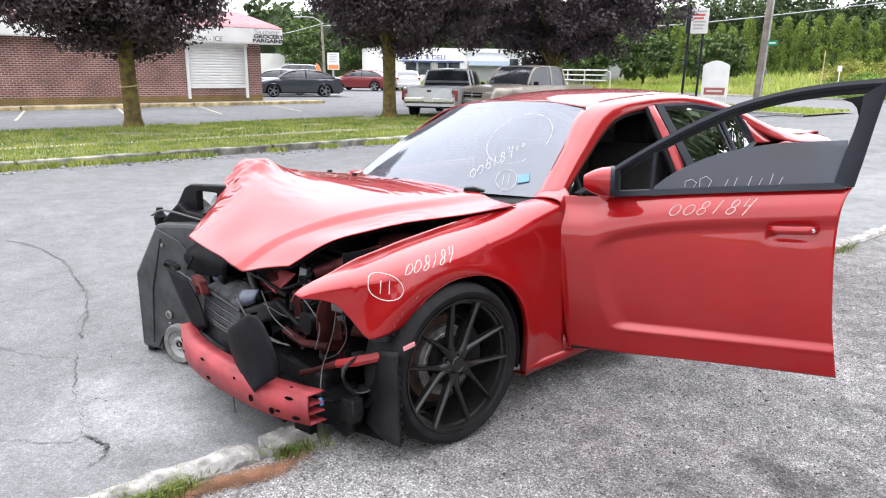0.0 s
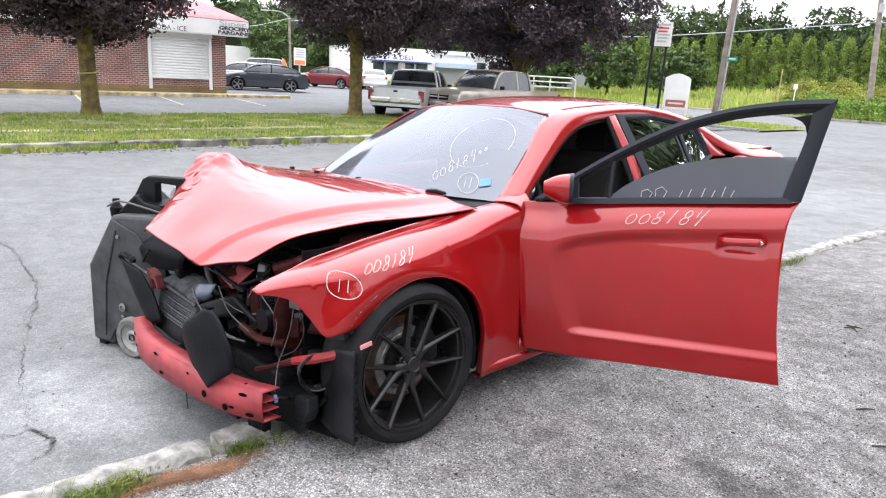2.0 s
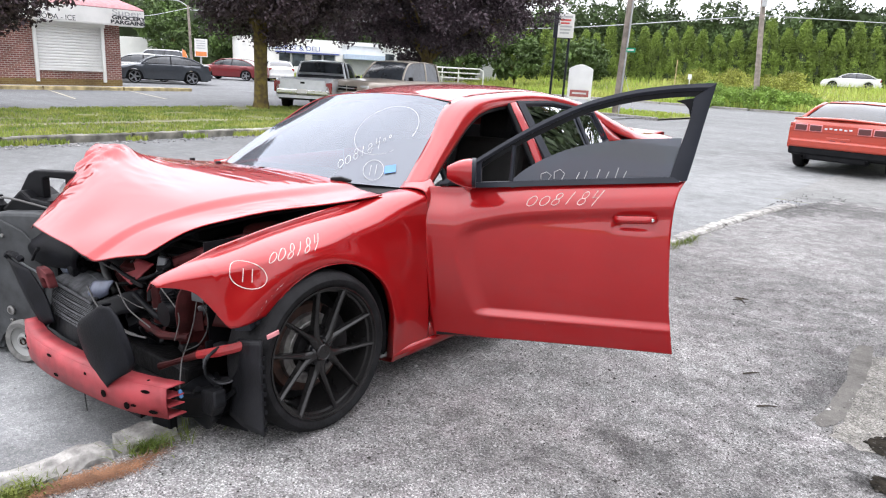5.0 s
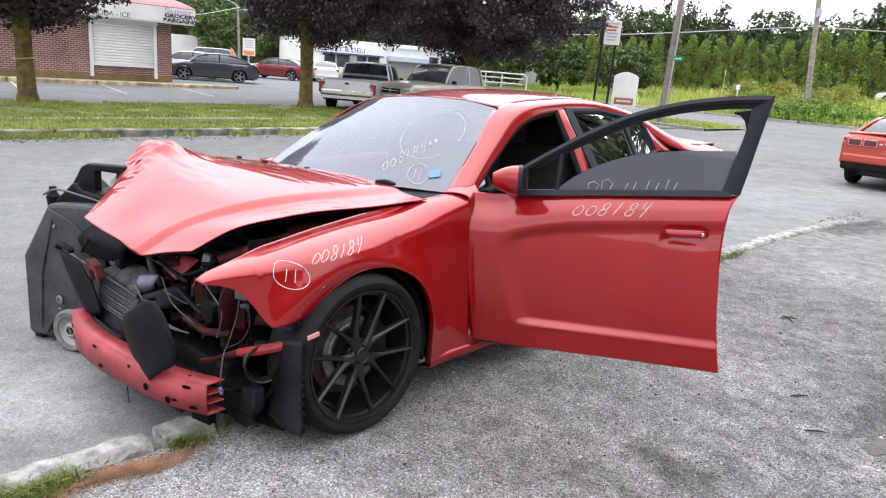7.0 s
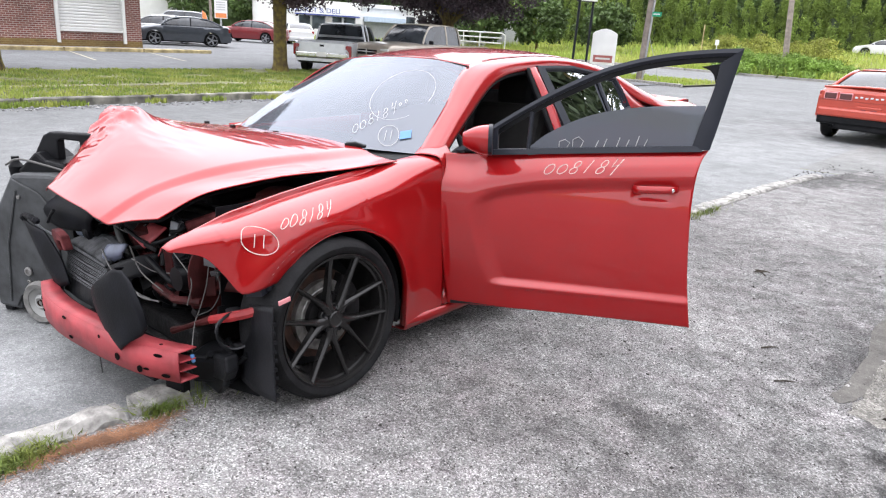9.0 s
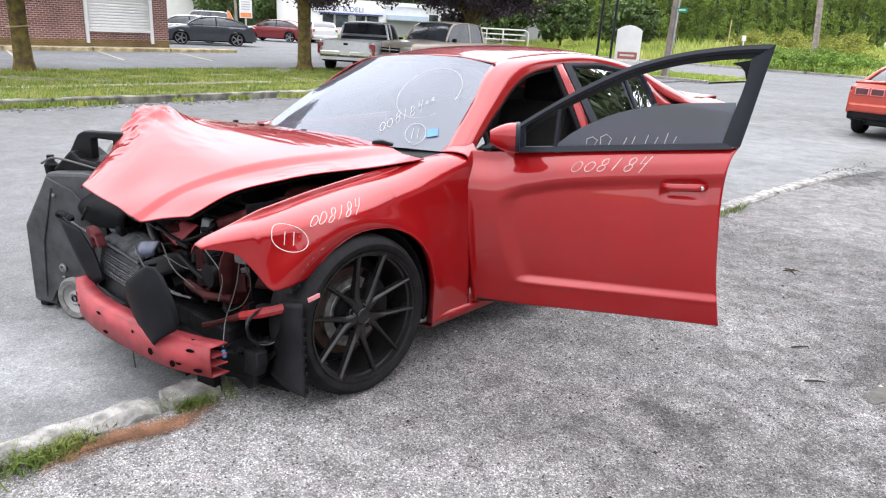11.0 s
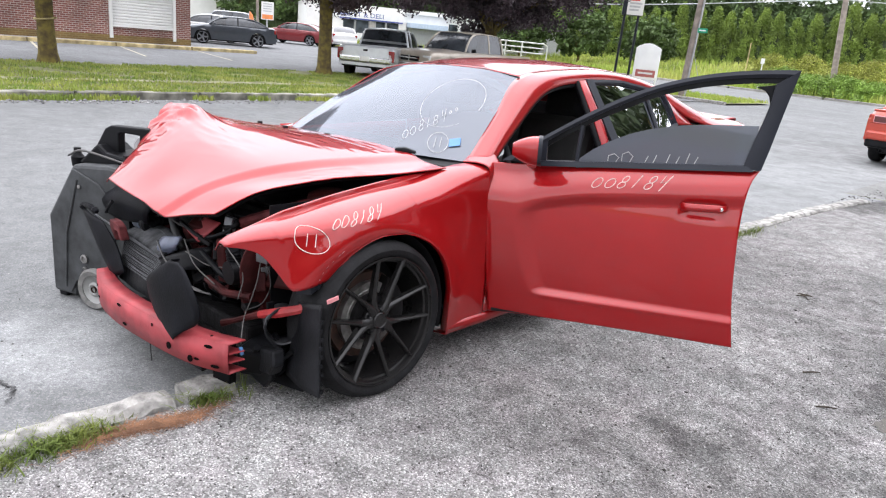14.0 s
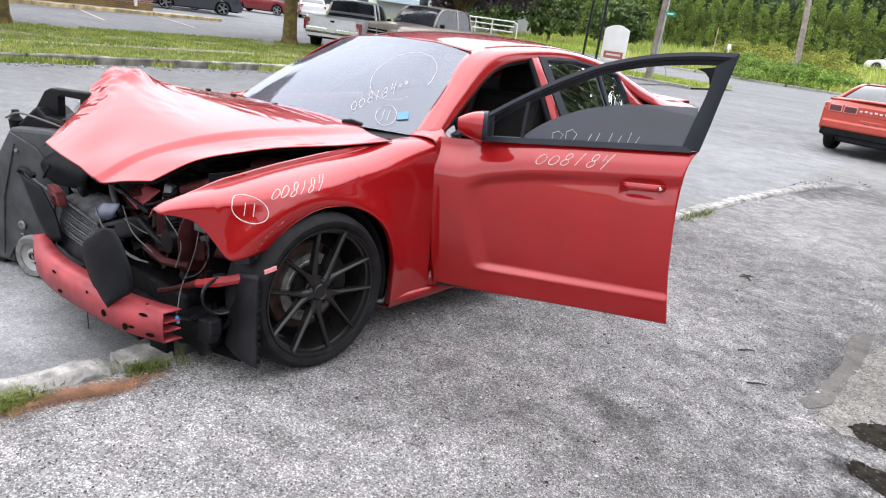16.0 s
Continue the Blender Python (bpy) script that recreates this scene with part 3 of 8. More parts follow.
# far verge with its narrow footway
sheet("verge", -17.2, -10.85, -40, 14.0, 0.0, M_SOIL, "grass verge soil with thin turf", "ground")
sheet("footway", -13.15, -12.75, -40, 13.5, 0.012, M_FOOT, "overgrown concrete footway in the verge", "pavement")
sheet("shop_walk", -27.0, -26.1, -14, 14.0, 0.09, M_CONC, "pale concrete walk along the shop front", "pavement")
sheet("verge", -30, -9.6, 26.0, 31.0, -0.02, M_SOIL, "grassy corner island at the junction", "ground")
def rise(y):
    """The land climbs gently beyond the side road."""
    return -0.02 + 1.65 * smoothstep(47, 72, y)


flat("meadow_ground", Geo().grid([[(x, y, rise(y)) for x in (-140, -60, 0, 60, 120)] for y in [46 + 2 * i for i in range(14)] + [120, 260]]), M_SOIL, "open meadow ground rising beyond the side road", "ground", smooth=60)
kerb("kerb", [(-9.6 - 2.5 * i, 26.0 + 0.1 * (i % 2), 0) for i in range(6)], 0.2, 0.04, -0.14, M_KERB, "low pale kerb round the corner island", 12, 0.3)
kerb("kerb", [(-60 + 6 * i, 46.1, 0) for i in range(18)], 0.3, 0.05, -0.14, M_CONC, "pale concrete kerb of the side road", 13, 0.2)

# parking bay lines
for i in range(7):
    y = -6 + 3.0 * i
    g = Geo().grid([[(-25.6, y, -0.012), (-25.6, y + 0.085, -0.012)], [(-20.8, y - 1.1, -0.012), (-20.8, y - 1.015, -0.012)]])
    tagged(part("bay_line", g, M_LINE), "worn yellowish parking bay line", "road marking", "bay lines", "structure")


def crack(pts, w, seed):
    rnd = random.Random(seed)
    line = spline(pts, 60)
    rows = []
    for i, p in enumerate(line):
        d = (line[min(i + 1, 59)] - line[max(i - 1, 0)]).normalized()
        nrm = Vector((-d.y, d.x, 0))
        o = nrm * (rnd.uniform(-0.012, 0.012) + 0.02 * noise.noise(p * 4))
        ww = w * rnd.uniform(0.3, 1.2) * max(0.2, min(1.0, 0.6 + 1.6 * noise.noise(p * 2.3 + Vector((seed, 0, 0)))))
        rows.append([p + o - nrm * ww, p + o + nrm * ww])
    g = Geo().grid(rows)
    for k in range(2 if w > 0.006 else 0):
        off = [noise.noise(p * 5 + Vector((7.0 * k, seed, 0))) * 0.05 for p in line]
        g.grid([[a + Vector((o_, o_, 0)), a.lerp(b, 0.35 if (i // 3 + k) % 3 else 0.02) + Vector((o_, o_, 0))] for i, ((a, b), o_) in enumerate(zip(rows, off))])
    flat("road_crack", g, M_CRACK, "jagged dark crack in the street asphalt", "crack")


ZC = ROAD_Z + 0.004
crack([(-5.56, -0.81, ZC), (-5.08, -0.62, ZC), (-4.43, -0.555, ZC), (-3.79, -0.59, ZC), (-3.26, -0.646, ZC), (-2.78, -0.79, ZC), (-2.45, -0.905, ZC)], 0.009, 1)
crack([(-2.45, -0.905, ZC), (-1.80, -1.07, ZC), (-1.45, -1.13, ZC), (-1.18, -1.19, ZC)], 0.005, 4)
crack([(-1.18, -1.19, ZC), (-1.03, -1.131, ZC), (-0.93, -1.18, ZC), (-0.88, -1.25, ZC)], 0.010, 2)
crack([(-1.18, -1.19, ZC), (-1.18, -1.274, ZC), (-1.36, -1.46, ZC), (-1.7, -1.75, ZC)], 0.008, 3)
crack([(-2.9, -1.45, ZC), (-2.3, -1.15, ZC), (-2.05, -0.80, ZC)], 0.003, 5)

# ---- wrecked red sedan ----
CAR = thing("wrecked_sedan", pose(0, 0, 0, 0, -2.9, 0), "wrecked red sedan with crushed front and open door on kerb", "car")
XC = -0.93


def wheel(parent, x, y, z, r, side, spokes=True, width=0.245, rim_mat=None, seed=0):
    """Low-profile tyre on a split-spoke rim; side 1: outer face at +x."""
    rim_mat = rim_mat or M_RIM
    root = new("wheel")
    root.parent = parent
    root.matrix_basis = pose(x, y, z, 0, 0, 0 if side > 0 else 180)
    w = width
    rr = r * 0.822
    g = Geo().lathe([(-w, rr * 0.97), (-w - 0.004, r * 0.9), (-w + 0.03, r * 0.985), (-w + 0.05, r), (-0.05, r), (-0.03, r * 0.985), (-0.010, r * 0.955), (0.003, r * 0.91), (0.003, r * 0.86), (-0.006, rr + 0.002), (-0.03, rr * 0.97)], 64)
    part("tyre", g, M_RUBBER, root, smooth=40)
    g = Geo().lathe([(-0.014, rr + 0.002), (-0.002, rr), (-0.001, rr - 0.005), (-0.010, rr - 0.008), (-0.012, rr - 0.014), (-0.030, rr - 0.017), (-0.034, rr - 0.026), (-0.2, rr - 0.034)], 64)
    part("rim", g, rim_mat, root, smooth=40)
    if spokes:
        for i in range(5):
            a0 = radians(45.5 + 72 * i)
            ax = Vector((0, math.sin(a0), math.cos(a0)))
            ay = Vector((0, math.cos(a0), -math.sin(a0)))
            for s in (-1, 1):
                g = Geo()
                rows = []
                for k in range(9):
                    t = k / 8
                    rad = lerp(0.036, (rr - 0.006) * math.cos(radians(21)), t)
                    lat = s * lerp(0.007, (rr - 0.006) * math.sin(radians(21)), max(0.0, (t - 0.16) / 0.84))
                    wd = curve([(0, 0.0235), (0.14, 0.0180), (0.45, 0.0118), (1, 0.0098)], t)
                    dep = curve([(0, -0.030), (0.3, -0.030), (0.75, -0.018), (1, -0.008)], t)
                    th = lerp(0.045, 0.026, t)
                    c = ax * rad + ay * lat
                    rows.append([c + ay * wd + Vector((dep - th, 0, 0)), c + ay * wd + Vector((dep - 0.010, 0, 0)), c + ay * wd * 0.55 + Vector((dep - 0.002, 0, 0)), c + ay * wd * 0.30 + Vector((dep, 0, 0)),
                                 c - ay * wd * 0.30 + Vector((dep, 0, 0)), c - ay * wd * 0.55 + Vector((dep - 0.002, 0, 0)), c - ay * wd + Vector((dep - 0.010, 0, 0)), c - ay * wd + Vector((dep - th, 0, 0))])
                g.grid(rows, ring=True)
                part("spoke", g, rim_mat, root, smooth=25)
        g = Geo().lathe([(-0.075, 0.064), (-0.052, 0.064), (-0.046, 0.058), (-0.044, 0.040), (-0.027, 0.036), (-0.023, 0.032), (-0.026, 0.028), (-0.025, 0.0005)], 32)
        part("hub_cap", g, rim_mat, root, smooth=30)
        for i in range(5):
            a = radians(9.5 + 72 * i)
            part("lug_nut", Geo().lathe([(-0.05, 0.0105), (-0.034, 0.0105), (-0.034, 0.0075), (-0.044, 0.007), (-0.044, 0.0005)], 10, c=(0, 0.052 * math.sin(a), 0.052 * math.cos(a))), M_BLACK, root, smooth=30)
        part("brake_disc", Geo().lathe([(-0.13, 0.105), (-0.100, 0.105), (-0.099, 0.118), (-0.102, 0.122), (-0.102, 0.150), (-0.13, 0.152), (-0.13, 0.105)], 48), M_DISC, root, smooth=30)
        part("dust_shield", Geo().lathe([(-0.15, 0.195), (-0.130, 0.188), (-0.128, 0.15), (-0.14, 0.08)], 40), M_RUST, root, smooth=30)
        part("disc_hat", Geo().lathe([(-0.12, 0.105), (-0.105, 0.100), (-0.085, 0.094), (-0.08, 0.07), (-0.08, 0.001)], 32), M_BAY, root, smooth=30)
        g = Geo()
        rows = []
        for k in range(9):
            a = radians(28 + 75 * k / 8)
            rows.append([(x2, rad * math.sin(a), rad * math.cos(a)) for x2, rad in ((-0.15, 0.10), (-0.088, 0.10), (-0.080, 0.115), (-0.080, 0.165), (-0.09, 0.185), (-0.15, 0.185))])
        g.grid(rows, ring=True).add(rows[0], [(0, 1, 2, 3, 4, 5)]).add(rows[-1], [(5, 4, 3, 2, 1, 0)])
        part("brake_caliper", g, M_BAY, root, smooth=30)
        part("backing", Geo().lathe([(-0.19, rr - 0.04), (-0.2, 0.02)], 32), M_BLACK, root)
    else:
        part("rim_back", Geo().lathe([(-0.08, rr - 0.01), (-0.09, 0.001)], 24), M_BLACK, root, smooth=30)
        for i in range(5):
            a = 2 * math.pi * i / 5 + 0.3
            ax, ay = Vector((0, math.sin(a), math.cos(a))), Vector((0, math.cos(a), -math.sin(a)))
            g = Geo().grid([[ax * 0.02 + ay * 0.04 + Vector((-0.03, 0, 0)), ax * 0.02 - ay * 0.04 + Vector((-0.03, 0, 0))], [ax * (rr - 0.01) + ay * 0.035 + Vector((-0.02, 0, 0)), ax * (rr - 0.01) - ay * 0.035 + Vector((-0.02, 0, 0))]])
            part("spoke", g, rim_mat, root, solid=0.03)
        part("hub_cap", Geo().lathe([(-0.04, 0.05), (-0.015, 0.045), (-0.012, 0.001)], 16), rim_mat, root, smooth=30)
    return root


R_W = 0.328
wheel(CAR, 0.048, -0.010, 0.338, 0.343, 1)
wheel(CAR, -0.005, 3.05, R_W, R_W, 1)
wheel(CAR, 2 * XC, 0.0, R_W, R_W, -1)
wheel(CAR, 2 * XC, 3.05, R_W, R_W, -1)

# -- front wing: side rises from the arch and rolls over a shoulder to the bonnet gap
ARCH = [(-0.27, 0.556), (-0.25, 0.575), (-0.22, 0.605), (-0.152, 0.655), (-0.04, 0.698), (0.078, 0.702), (0.17, 0.683), (0.288, 0.62), (0.372, 0.521), (0.409, 0.40), (0.421, 0.27), (0.430, 0.15)]


def arch_z(y):
    return curve(ARCH, y)


def wing_top(y):
    return curve([(-0.64, 0.729), (-0.60, 0.746), (-0.50, 0.770), (-0.36, 0.790), (-0.14, 0.825), (0.10, 0.856), (0.335, 0.885), (0.56, 0.93), (0.75, 0.945)], y)


def wing_low(y):
    if y < -0.27:
        return curve([(-0.64, 0.722), (-0.57, 0.707), (-0.52, 0.682), (-0.47, 0.618), (-0.425, 0.545), (-0.41, 0.536), (-0.27, 0.556)], y)
    if y < 0.430:
        return arch_z(y)
    return curve([(0.430, 0.15), (0.50, 0.158), (0.72, 0.19)], y)


def plan_in(y):
    return -0.42 * max(0.0, -0.12 - y) ** 2 - 0.012 * smoothstep(0.3, 0.7, y)


def wing_x(y, z):
    """Lateral place of the wing's outer face."""
    sh = curve([(-0.64, 0.006), (-0.60, 0.014), (-0.48, 0.034), (-0.25, 0.056), (0.2, 0.080), (0.45, 0.072), (0.69, 0.040)], y)
    zs = wing_top(y) - sh
    x = plan_in(y) - 0.10 * max(0.0, 0.50 - z) ** 2 - 0.05 * max(0.0, z - 0.62) ** 1.3 * 2
    d = math.hypot(y + 0.02, (z - 0.30)) - 0.43
    x += 0.026 * math.exp(-(d / 0.07) ** 2) * smoothstep(0.15, 0.4, z) * smoothstep(-0.6, -0.35, y)
    if z > zs:
        t = min(1.0, (z - zs) / sh)
        x -= curve([(-0.64, 0.025), (-0.60, 0.05), (-0.45, 0.105), (-0.25, 0.145), (-0.1, 0.16), (0.4, 0.150), (0.69, 0.105)], y) * (1 - math.sqrt(max(0.0, 1 - t * t)))
    return x


rows = []
NY = 96
for j in range(NY + 1):
    y = lerp(-0.64, 0.70, j / NY)
    lo, hi = wing_low(y), wing_top(y)
    row = []
    for k in range(25):
        t = k / 24
        z = lerp(lo, hi, math.sin(t * math.pi / 2) if hi - lo < 0.2 else (t * 1.15 if t < 0.5 else 0.575 + 0.425 * math.sin((t - 0.5) * math.pi)))
        row.append((wing_x(y, z), y, z))
    # upturned inner flange beside the bonnet gap
    f = smoothstep(-0.52, -0.34, y) * smoothstep(0.50, 0.25, y)
    xi = row[-1][0]
    row += [(xi - 0.003, y, hi + 0.003 * f), (xi - 0.005, y, hi + 0.012 * f), (xi - 0.007, y, hi + 0.021 * f), (xi - 0.012, y, hi + 0.023 * f), (xi - 0.040, y, hi - 0.035)]
    rows.append(row)
part("front_wing", Geo().grid(rows), M_PAINT, CAR, "red front wing, marked in white", smooth=50, solid=0.004)
rows = [[(2 * XC - x, y, z) for x, y, z in r] for r in rows[34:]]
part("front_wing", Geo().grid(rows), M_PAINT, CAR, smooth=50, solid=0.004)
# foot of the windscreen pillar, running into the wing
for s_ in (1, -1):
    foot = patch([[(-0.172, 0.652, 0.944), (-0.105, 0.668, 0.949), (-0.045, 0.684, 0.938), (-0.030, 0.694, 0.90), (-0.030, 0.700, 0.84)], [(-0.185, 0.70, 0.968), (-0.120, 0.73, 0.968), (-0.065, 0.745, 0.952), (-0.045, 0.75, 0.90), (-0.045, 0.75, 0.84)], [(-0.195, 0.76, 1.005), (-0.135, 0.795, 0.990), (-0.090, 0.805, 0.965), (-0.060, 0.81, 0.90), (-0.060, 0.81, 0.84)]], 14, 14)
    part("pillar_foot", Geo().grid([[p if s_ > 0 else (2 * XC - p[0], p[1], p[2]) for p in r] for r in foot]), M_PAINT, CAR, smooth=60, solid=0.004)
# arch lip turned inwards
rows = []
for j in range(41):
    y = lerp(-0.27, 0.428, j / 40)
    z = arch_z(y)
    x = wing_x(y, z)
    rows.append([(x - 0.002, y, z + 0.010), (x + 0.001, y, z - 0.001), (x - 0.010, y, z - 0.005), (x - 0.03, y, z + 0.002)])
part("arch_lip", Geo().grid(rows), M_PAINT, CAR, smooth=60, solid=0.004)
# wheel-house liner
rows = []
for j in range(31):
    a = radians(48 + 146 * j / 30)
    rows.append([(x, -0.02 - 0.43 * math.cos(a), 0.30 + 0.42 * math.sin(a)) for x in (-0.03, -0.32)])
part("wheel_liner", Geo().grid(rows), M_BLACK, CAR, "black plastic wheel-house liner", smooth=60, solid=0.006)
part("wheel_liner", Geo().add([(-0.33, -0.32, 0.12), (-0.33, 0.45, 0.12), (-0.33, 0.45, 0.8), (-0.33, -0.32, 0.8)], [(0, 1, 2, 3)]), M_BLACK, CAR, solid=0.006)

# -- bonnet, folded up over its far front corner
HOOD_REAR = [
    [(-1.66, 0.60, 0.955), (-1.45, 0.54, 0.975), (-1.20, 0.48, 0.985), (-0.93, 0.46, 0.993), (-0.66, 0.47, 0.988), (-0.40, 0.48, 0.970), (-0.14, 0.50, 0.940)],
    [(-1.68, 0.34, 0.990), (-1.45, 0.30, 1.000), (-1.20, 0.26, 1.003), (-0.93, 0.23, 1.000), (-0.66, 0.21, 0.985), (-0.42, 0.20, 0.960), (-0.19, 0.22, 0.922)],
    [(-1.67, 0.06, 1.055), (-1.45, 0.04, 1.050), (-1.20, 0.00, 1.025), (-0.93, -0.02, 0.985), (-0.68, -0.04, 0.960), (-0.46, -0.04, 0.937), (-0.27, 0.00, 0.910)],
]
HOOD_FRONT = [
    [(-1.63, -0.13, 1.090), (-1.46, -0.09, 1.092), (-1.20, -0.20, 1.010), (-0.93, -0.25, 0.950), (-0.70, -0.26, 0.910), (-0.52, -0.22, 0.895), (-0.33, -0.15, 0.889)],
    [(-1.50, -0.376, 0.890), (-1.33, -0.40, 0.915), (-1.12, -0.45, 0.872), (-0.93, -0.46, 0.828), (-0.74, -0.45, 0.824), (-0.56, -0.40, 0.841), (-0.405, -0.33, 0.850)],
    [(-1.36, -0.580, 0.773), (-1.22, -0.60, 0.775), (-1.05, -0.61, 0.765), (-0.88, -0.605, 0.748), (-0.74, -0.595, 0.722), (-0.60, -0.548, 0.749), (-0.465, -0.495, 0.765)],
]
HOOD = HOOD_REAR + HOOD_FRONT
NH = 140
rows = patch(HOOD, NH, NH)
hood_rows = []
for j, r in enumerate(rows):
    row = []
    for i, p in enumerate(r):
        u, v = i / (NH - 1), j / (NH - 1)
        # pressed ridge of the power bulge, and folds where the sheet has buckled
        uc = lerp(0.875, 0.665, v**1.6)
        z = -0.017 * smoothstep(uc - 0.025, uc + 0.040, u) * (1 - 0.55 * smoothstep(uc + 0.08, 1.05, u))
        uc2 = lerp(0.16, 0.24, v)
        z += 0.007 * math.exp(-((u - uc2) / 0.03) ** 2) * (1 - v)
        # broad buckling on the far flank, sharp slanting creases near the peak
        k = smoothstep(0.35, 0.75, v) * smoothstep(0.42, 0.05, u)
        q = Vector((p.x * 5, p.y * 5, 0.3))
        z += 0.009 * k * noise.noise(q) + 0.004 * k * abs(noise.noise(q * 2.3))
        k2 = smoothstep(0.50, 0.58, v) * smoothstep(0.86, 0.72, v) * smoothstep(0.30, 0.18, u)
        fold = v + 0.42 * u
        z += k2 * (0.026 * (0.3 - abs(noise.noise(Vector((fold * 17, u * 5, 1.7))))) + 0.024 * (0.3 - abs(noise.noise(Vector((fold * 36, u * 9, 0.4))))))
        z += 0.012 * math.exp(-((fold - 0.70) / 0.012) ** 2) * smoothstep(0.28, 0.2, u)
        k3 = math.exp(-((v - 0.50) / 0.10) ** 2) * smoothstep(0.75, 0.2, u)
        z += 0.006 * k3 * noise.noise(Vector((p.x * 4, p.y * 22, 3.1)))
        z += 0.006 * smoothstep(0.40, 0.08, v) * (0.3 - abs(noise.noise(Vector((p.x * 3.5, p.y * 21, 7.0))))) * smoothstep(0.9, 0.6, u)
        z -= 0.020 * smoothstep(0.09, 0.0, u) * smoothstep(0.72, 0.84, v)
        z += 0.003 * smoothstep(0.2, 0.8, v) * noise.noise(Vector((p.x * 3, p.y * 7, 2.0))) * smoothstep(1.0, 0.6, u)
        # crinkled near edge by the gap, and a few long creases across the top
        z += 0.0040 * smoothstep(0.80, 0.93, u) * smoothstep(0.12, 0.28, v) * smoothstep(0.66, 0.50, v) * (0.25 - abs(noise.noise(Vector((u * 22, v * 9 + u * 6, 5.5)))))
        z += 0.0050 * smoothstep(0.30, 0.45, v) * smoothstep(0.70, 0.58, v) * smoothstep(0.62, 0.45, u) * (0.25 - abs(noise.noise(Vector((u * 5, fold * 15, 8.2)))))
        # shallow dent across the middle
        z -= 0.003 * math.exp(-((v - 0.42 - 0.1 * u) / 0.035) ** 2) * smoothstep(0.32, 0.45, u) * smoothstep(0.68, 0.5, u)
        row.append(p + Vector((0, -0.2 * z, z)))
    hood_rows.append(row)
part("bonnet", Geo().grid(hood_rows), M_PAINT, CAR, "red bonnet folded upwards at the far front corner", smooth=50, solid=0.005)
rows = patch([[Vector(p) + Vector((0.05 if p[0] < XC else -0.055, 0.04, -0.034)) for p in r] for r in HOOD], 20, 20)
part("bonnet_liner", Geo().grid(rows), M_BLACK, CAR, "black underside of the bonnet", smooth=50, solid=0.01)

# -- windscreen, roof, rear glass
part("windscreen", Geo().grid(patch([
    [(-1.70, 0.675, 0.950), (-1.32, 0.53, 0.955), (XC, 0.48, 0.957), (-0.54, 0.53, 0.953), (-0.165, 0.665, 0.943)],
    [(-1.61, 0.97, 1.155), (-1.30, 0.87, 1.175), (XC, 0.835, 1.180), (-0.56, 0.87, 1.172), (-0.26, 0.96, 1.150)],
    [(-1.50, 1.30, 1.345), (-1.25, 1.255, 1.378), (XC, 1.235, 1.388), (-0.61, 1.25, 1.378), (-0.375, 1.275, 1.343)]], 24, 24)), M_WS, CAR, "dusty windscreen with painted-in sky haze, marked in white", smooth=60)
part("windscreen_seal", Geo().tube([(-1.71, 0.68, 0.945), (-1.505, 1.302, 1.347), (-1.25, 1.26, 1.380), (XC, 1.24, 1.390), (-0.61, 1.255, 1.380), (-0.37, 1.277, 1.345), (-0.16, 0.668, 0.940)], 0.005, 6), M_BLACK, CAR)
part("cowl", Geo().grid(patch([[(-1.72, 0.69, 0.940), (XC, 0.49, 0.950), (-0.15, 0.68, 0.935)], [(-1.70, 0.60, 0.915), (XC, 0.42, 0.93), (-0.15, 0.58, 0.910)]], 20, 6)), M_BLACK, CAR, smooth=60, solid=0.01)
part("wiper_stub", Geo().prism([(-0.055, 0.0), (0.05, 0.0), (0.055, 0.012), (0.0, 0.026), (-0.05, 0.022)], lambda p, q: (-0.42 + p[0] * 0.9 + 0.03 * q, 0.50 + p[0] * 0.5 - 0.03 * q, 0.966 + p[1])), M_BLACK, CAR, bevel=0.008)
for x in (-1.62, -1.35, -0.95):
    part("washer_nozzle", Geo().box((x, 0.42, 0.995), (0.03, 0.02, 0.015)), M_BLACK, CAR, bevel=0.003)
ROOF_Y = [(1.27, 1.388), (1.6, 1.435), (2.0, 1.452), (2.4, 1.435), (2.75, 1.395)]
rows = []
for j in range(25):
    y = lerp(1.235, 2.76, j / 24)
    hw = curve([(1.235, 0.555), (1.7, 0.55), (2.3, 0.545), (2.76, 0.52)], y)
    zc = curve(ROOF_Y, y)
    rows.append([(XC + hw * u, y + 0.045 * u * u * (1 - j / 24), zc - 0.045 * abs(u) ** 2.6) for u in [-1 + i / 10 for i in range(21)]])
part("roof", Geo().grid(rows), M_PAINT, CAR, smooth=60, solid=0.004)
part("rear_glass", Geo().grid(patch([[(XC - 0.52, 2.76, 1.35), (XC, 2.78, 1.392), (XC + 0.52, 2.76, 1.35)], [(XC - 0.60, 3.12, 1.22), (XC, 3.16, 1.255), (XC + 0.60, 3.12, 1.22)], [(XC - 0.62, 3.45, 1.075), (XC, 3.52, 1.10), (XC + 0.62, 3.45, 1.075)]], 16, 12)), M_TINT, CAR, smooth=60)

# -- upper side frame: A-pillar, roof rail and C-pillar in one ribbon
RAIL_IN = [(-0.165, 0.665, 0.943), (-0.27, 0.98, 1.160), (-0.375, 1.275, 1.343), (-0.385, 1.70, 1.398), (-0.39, 2.20, 1.405), (-0.41, 2.72, 1.356), (-0.36, 3.12, 1.240), (-0.31, 3.46, 1.125), (-0.28, 3.80, 1.100)]
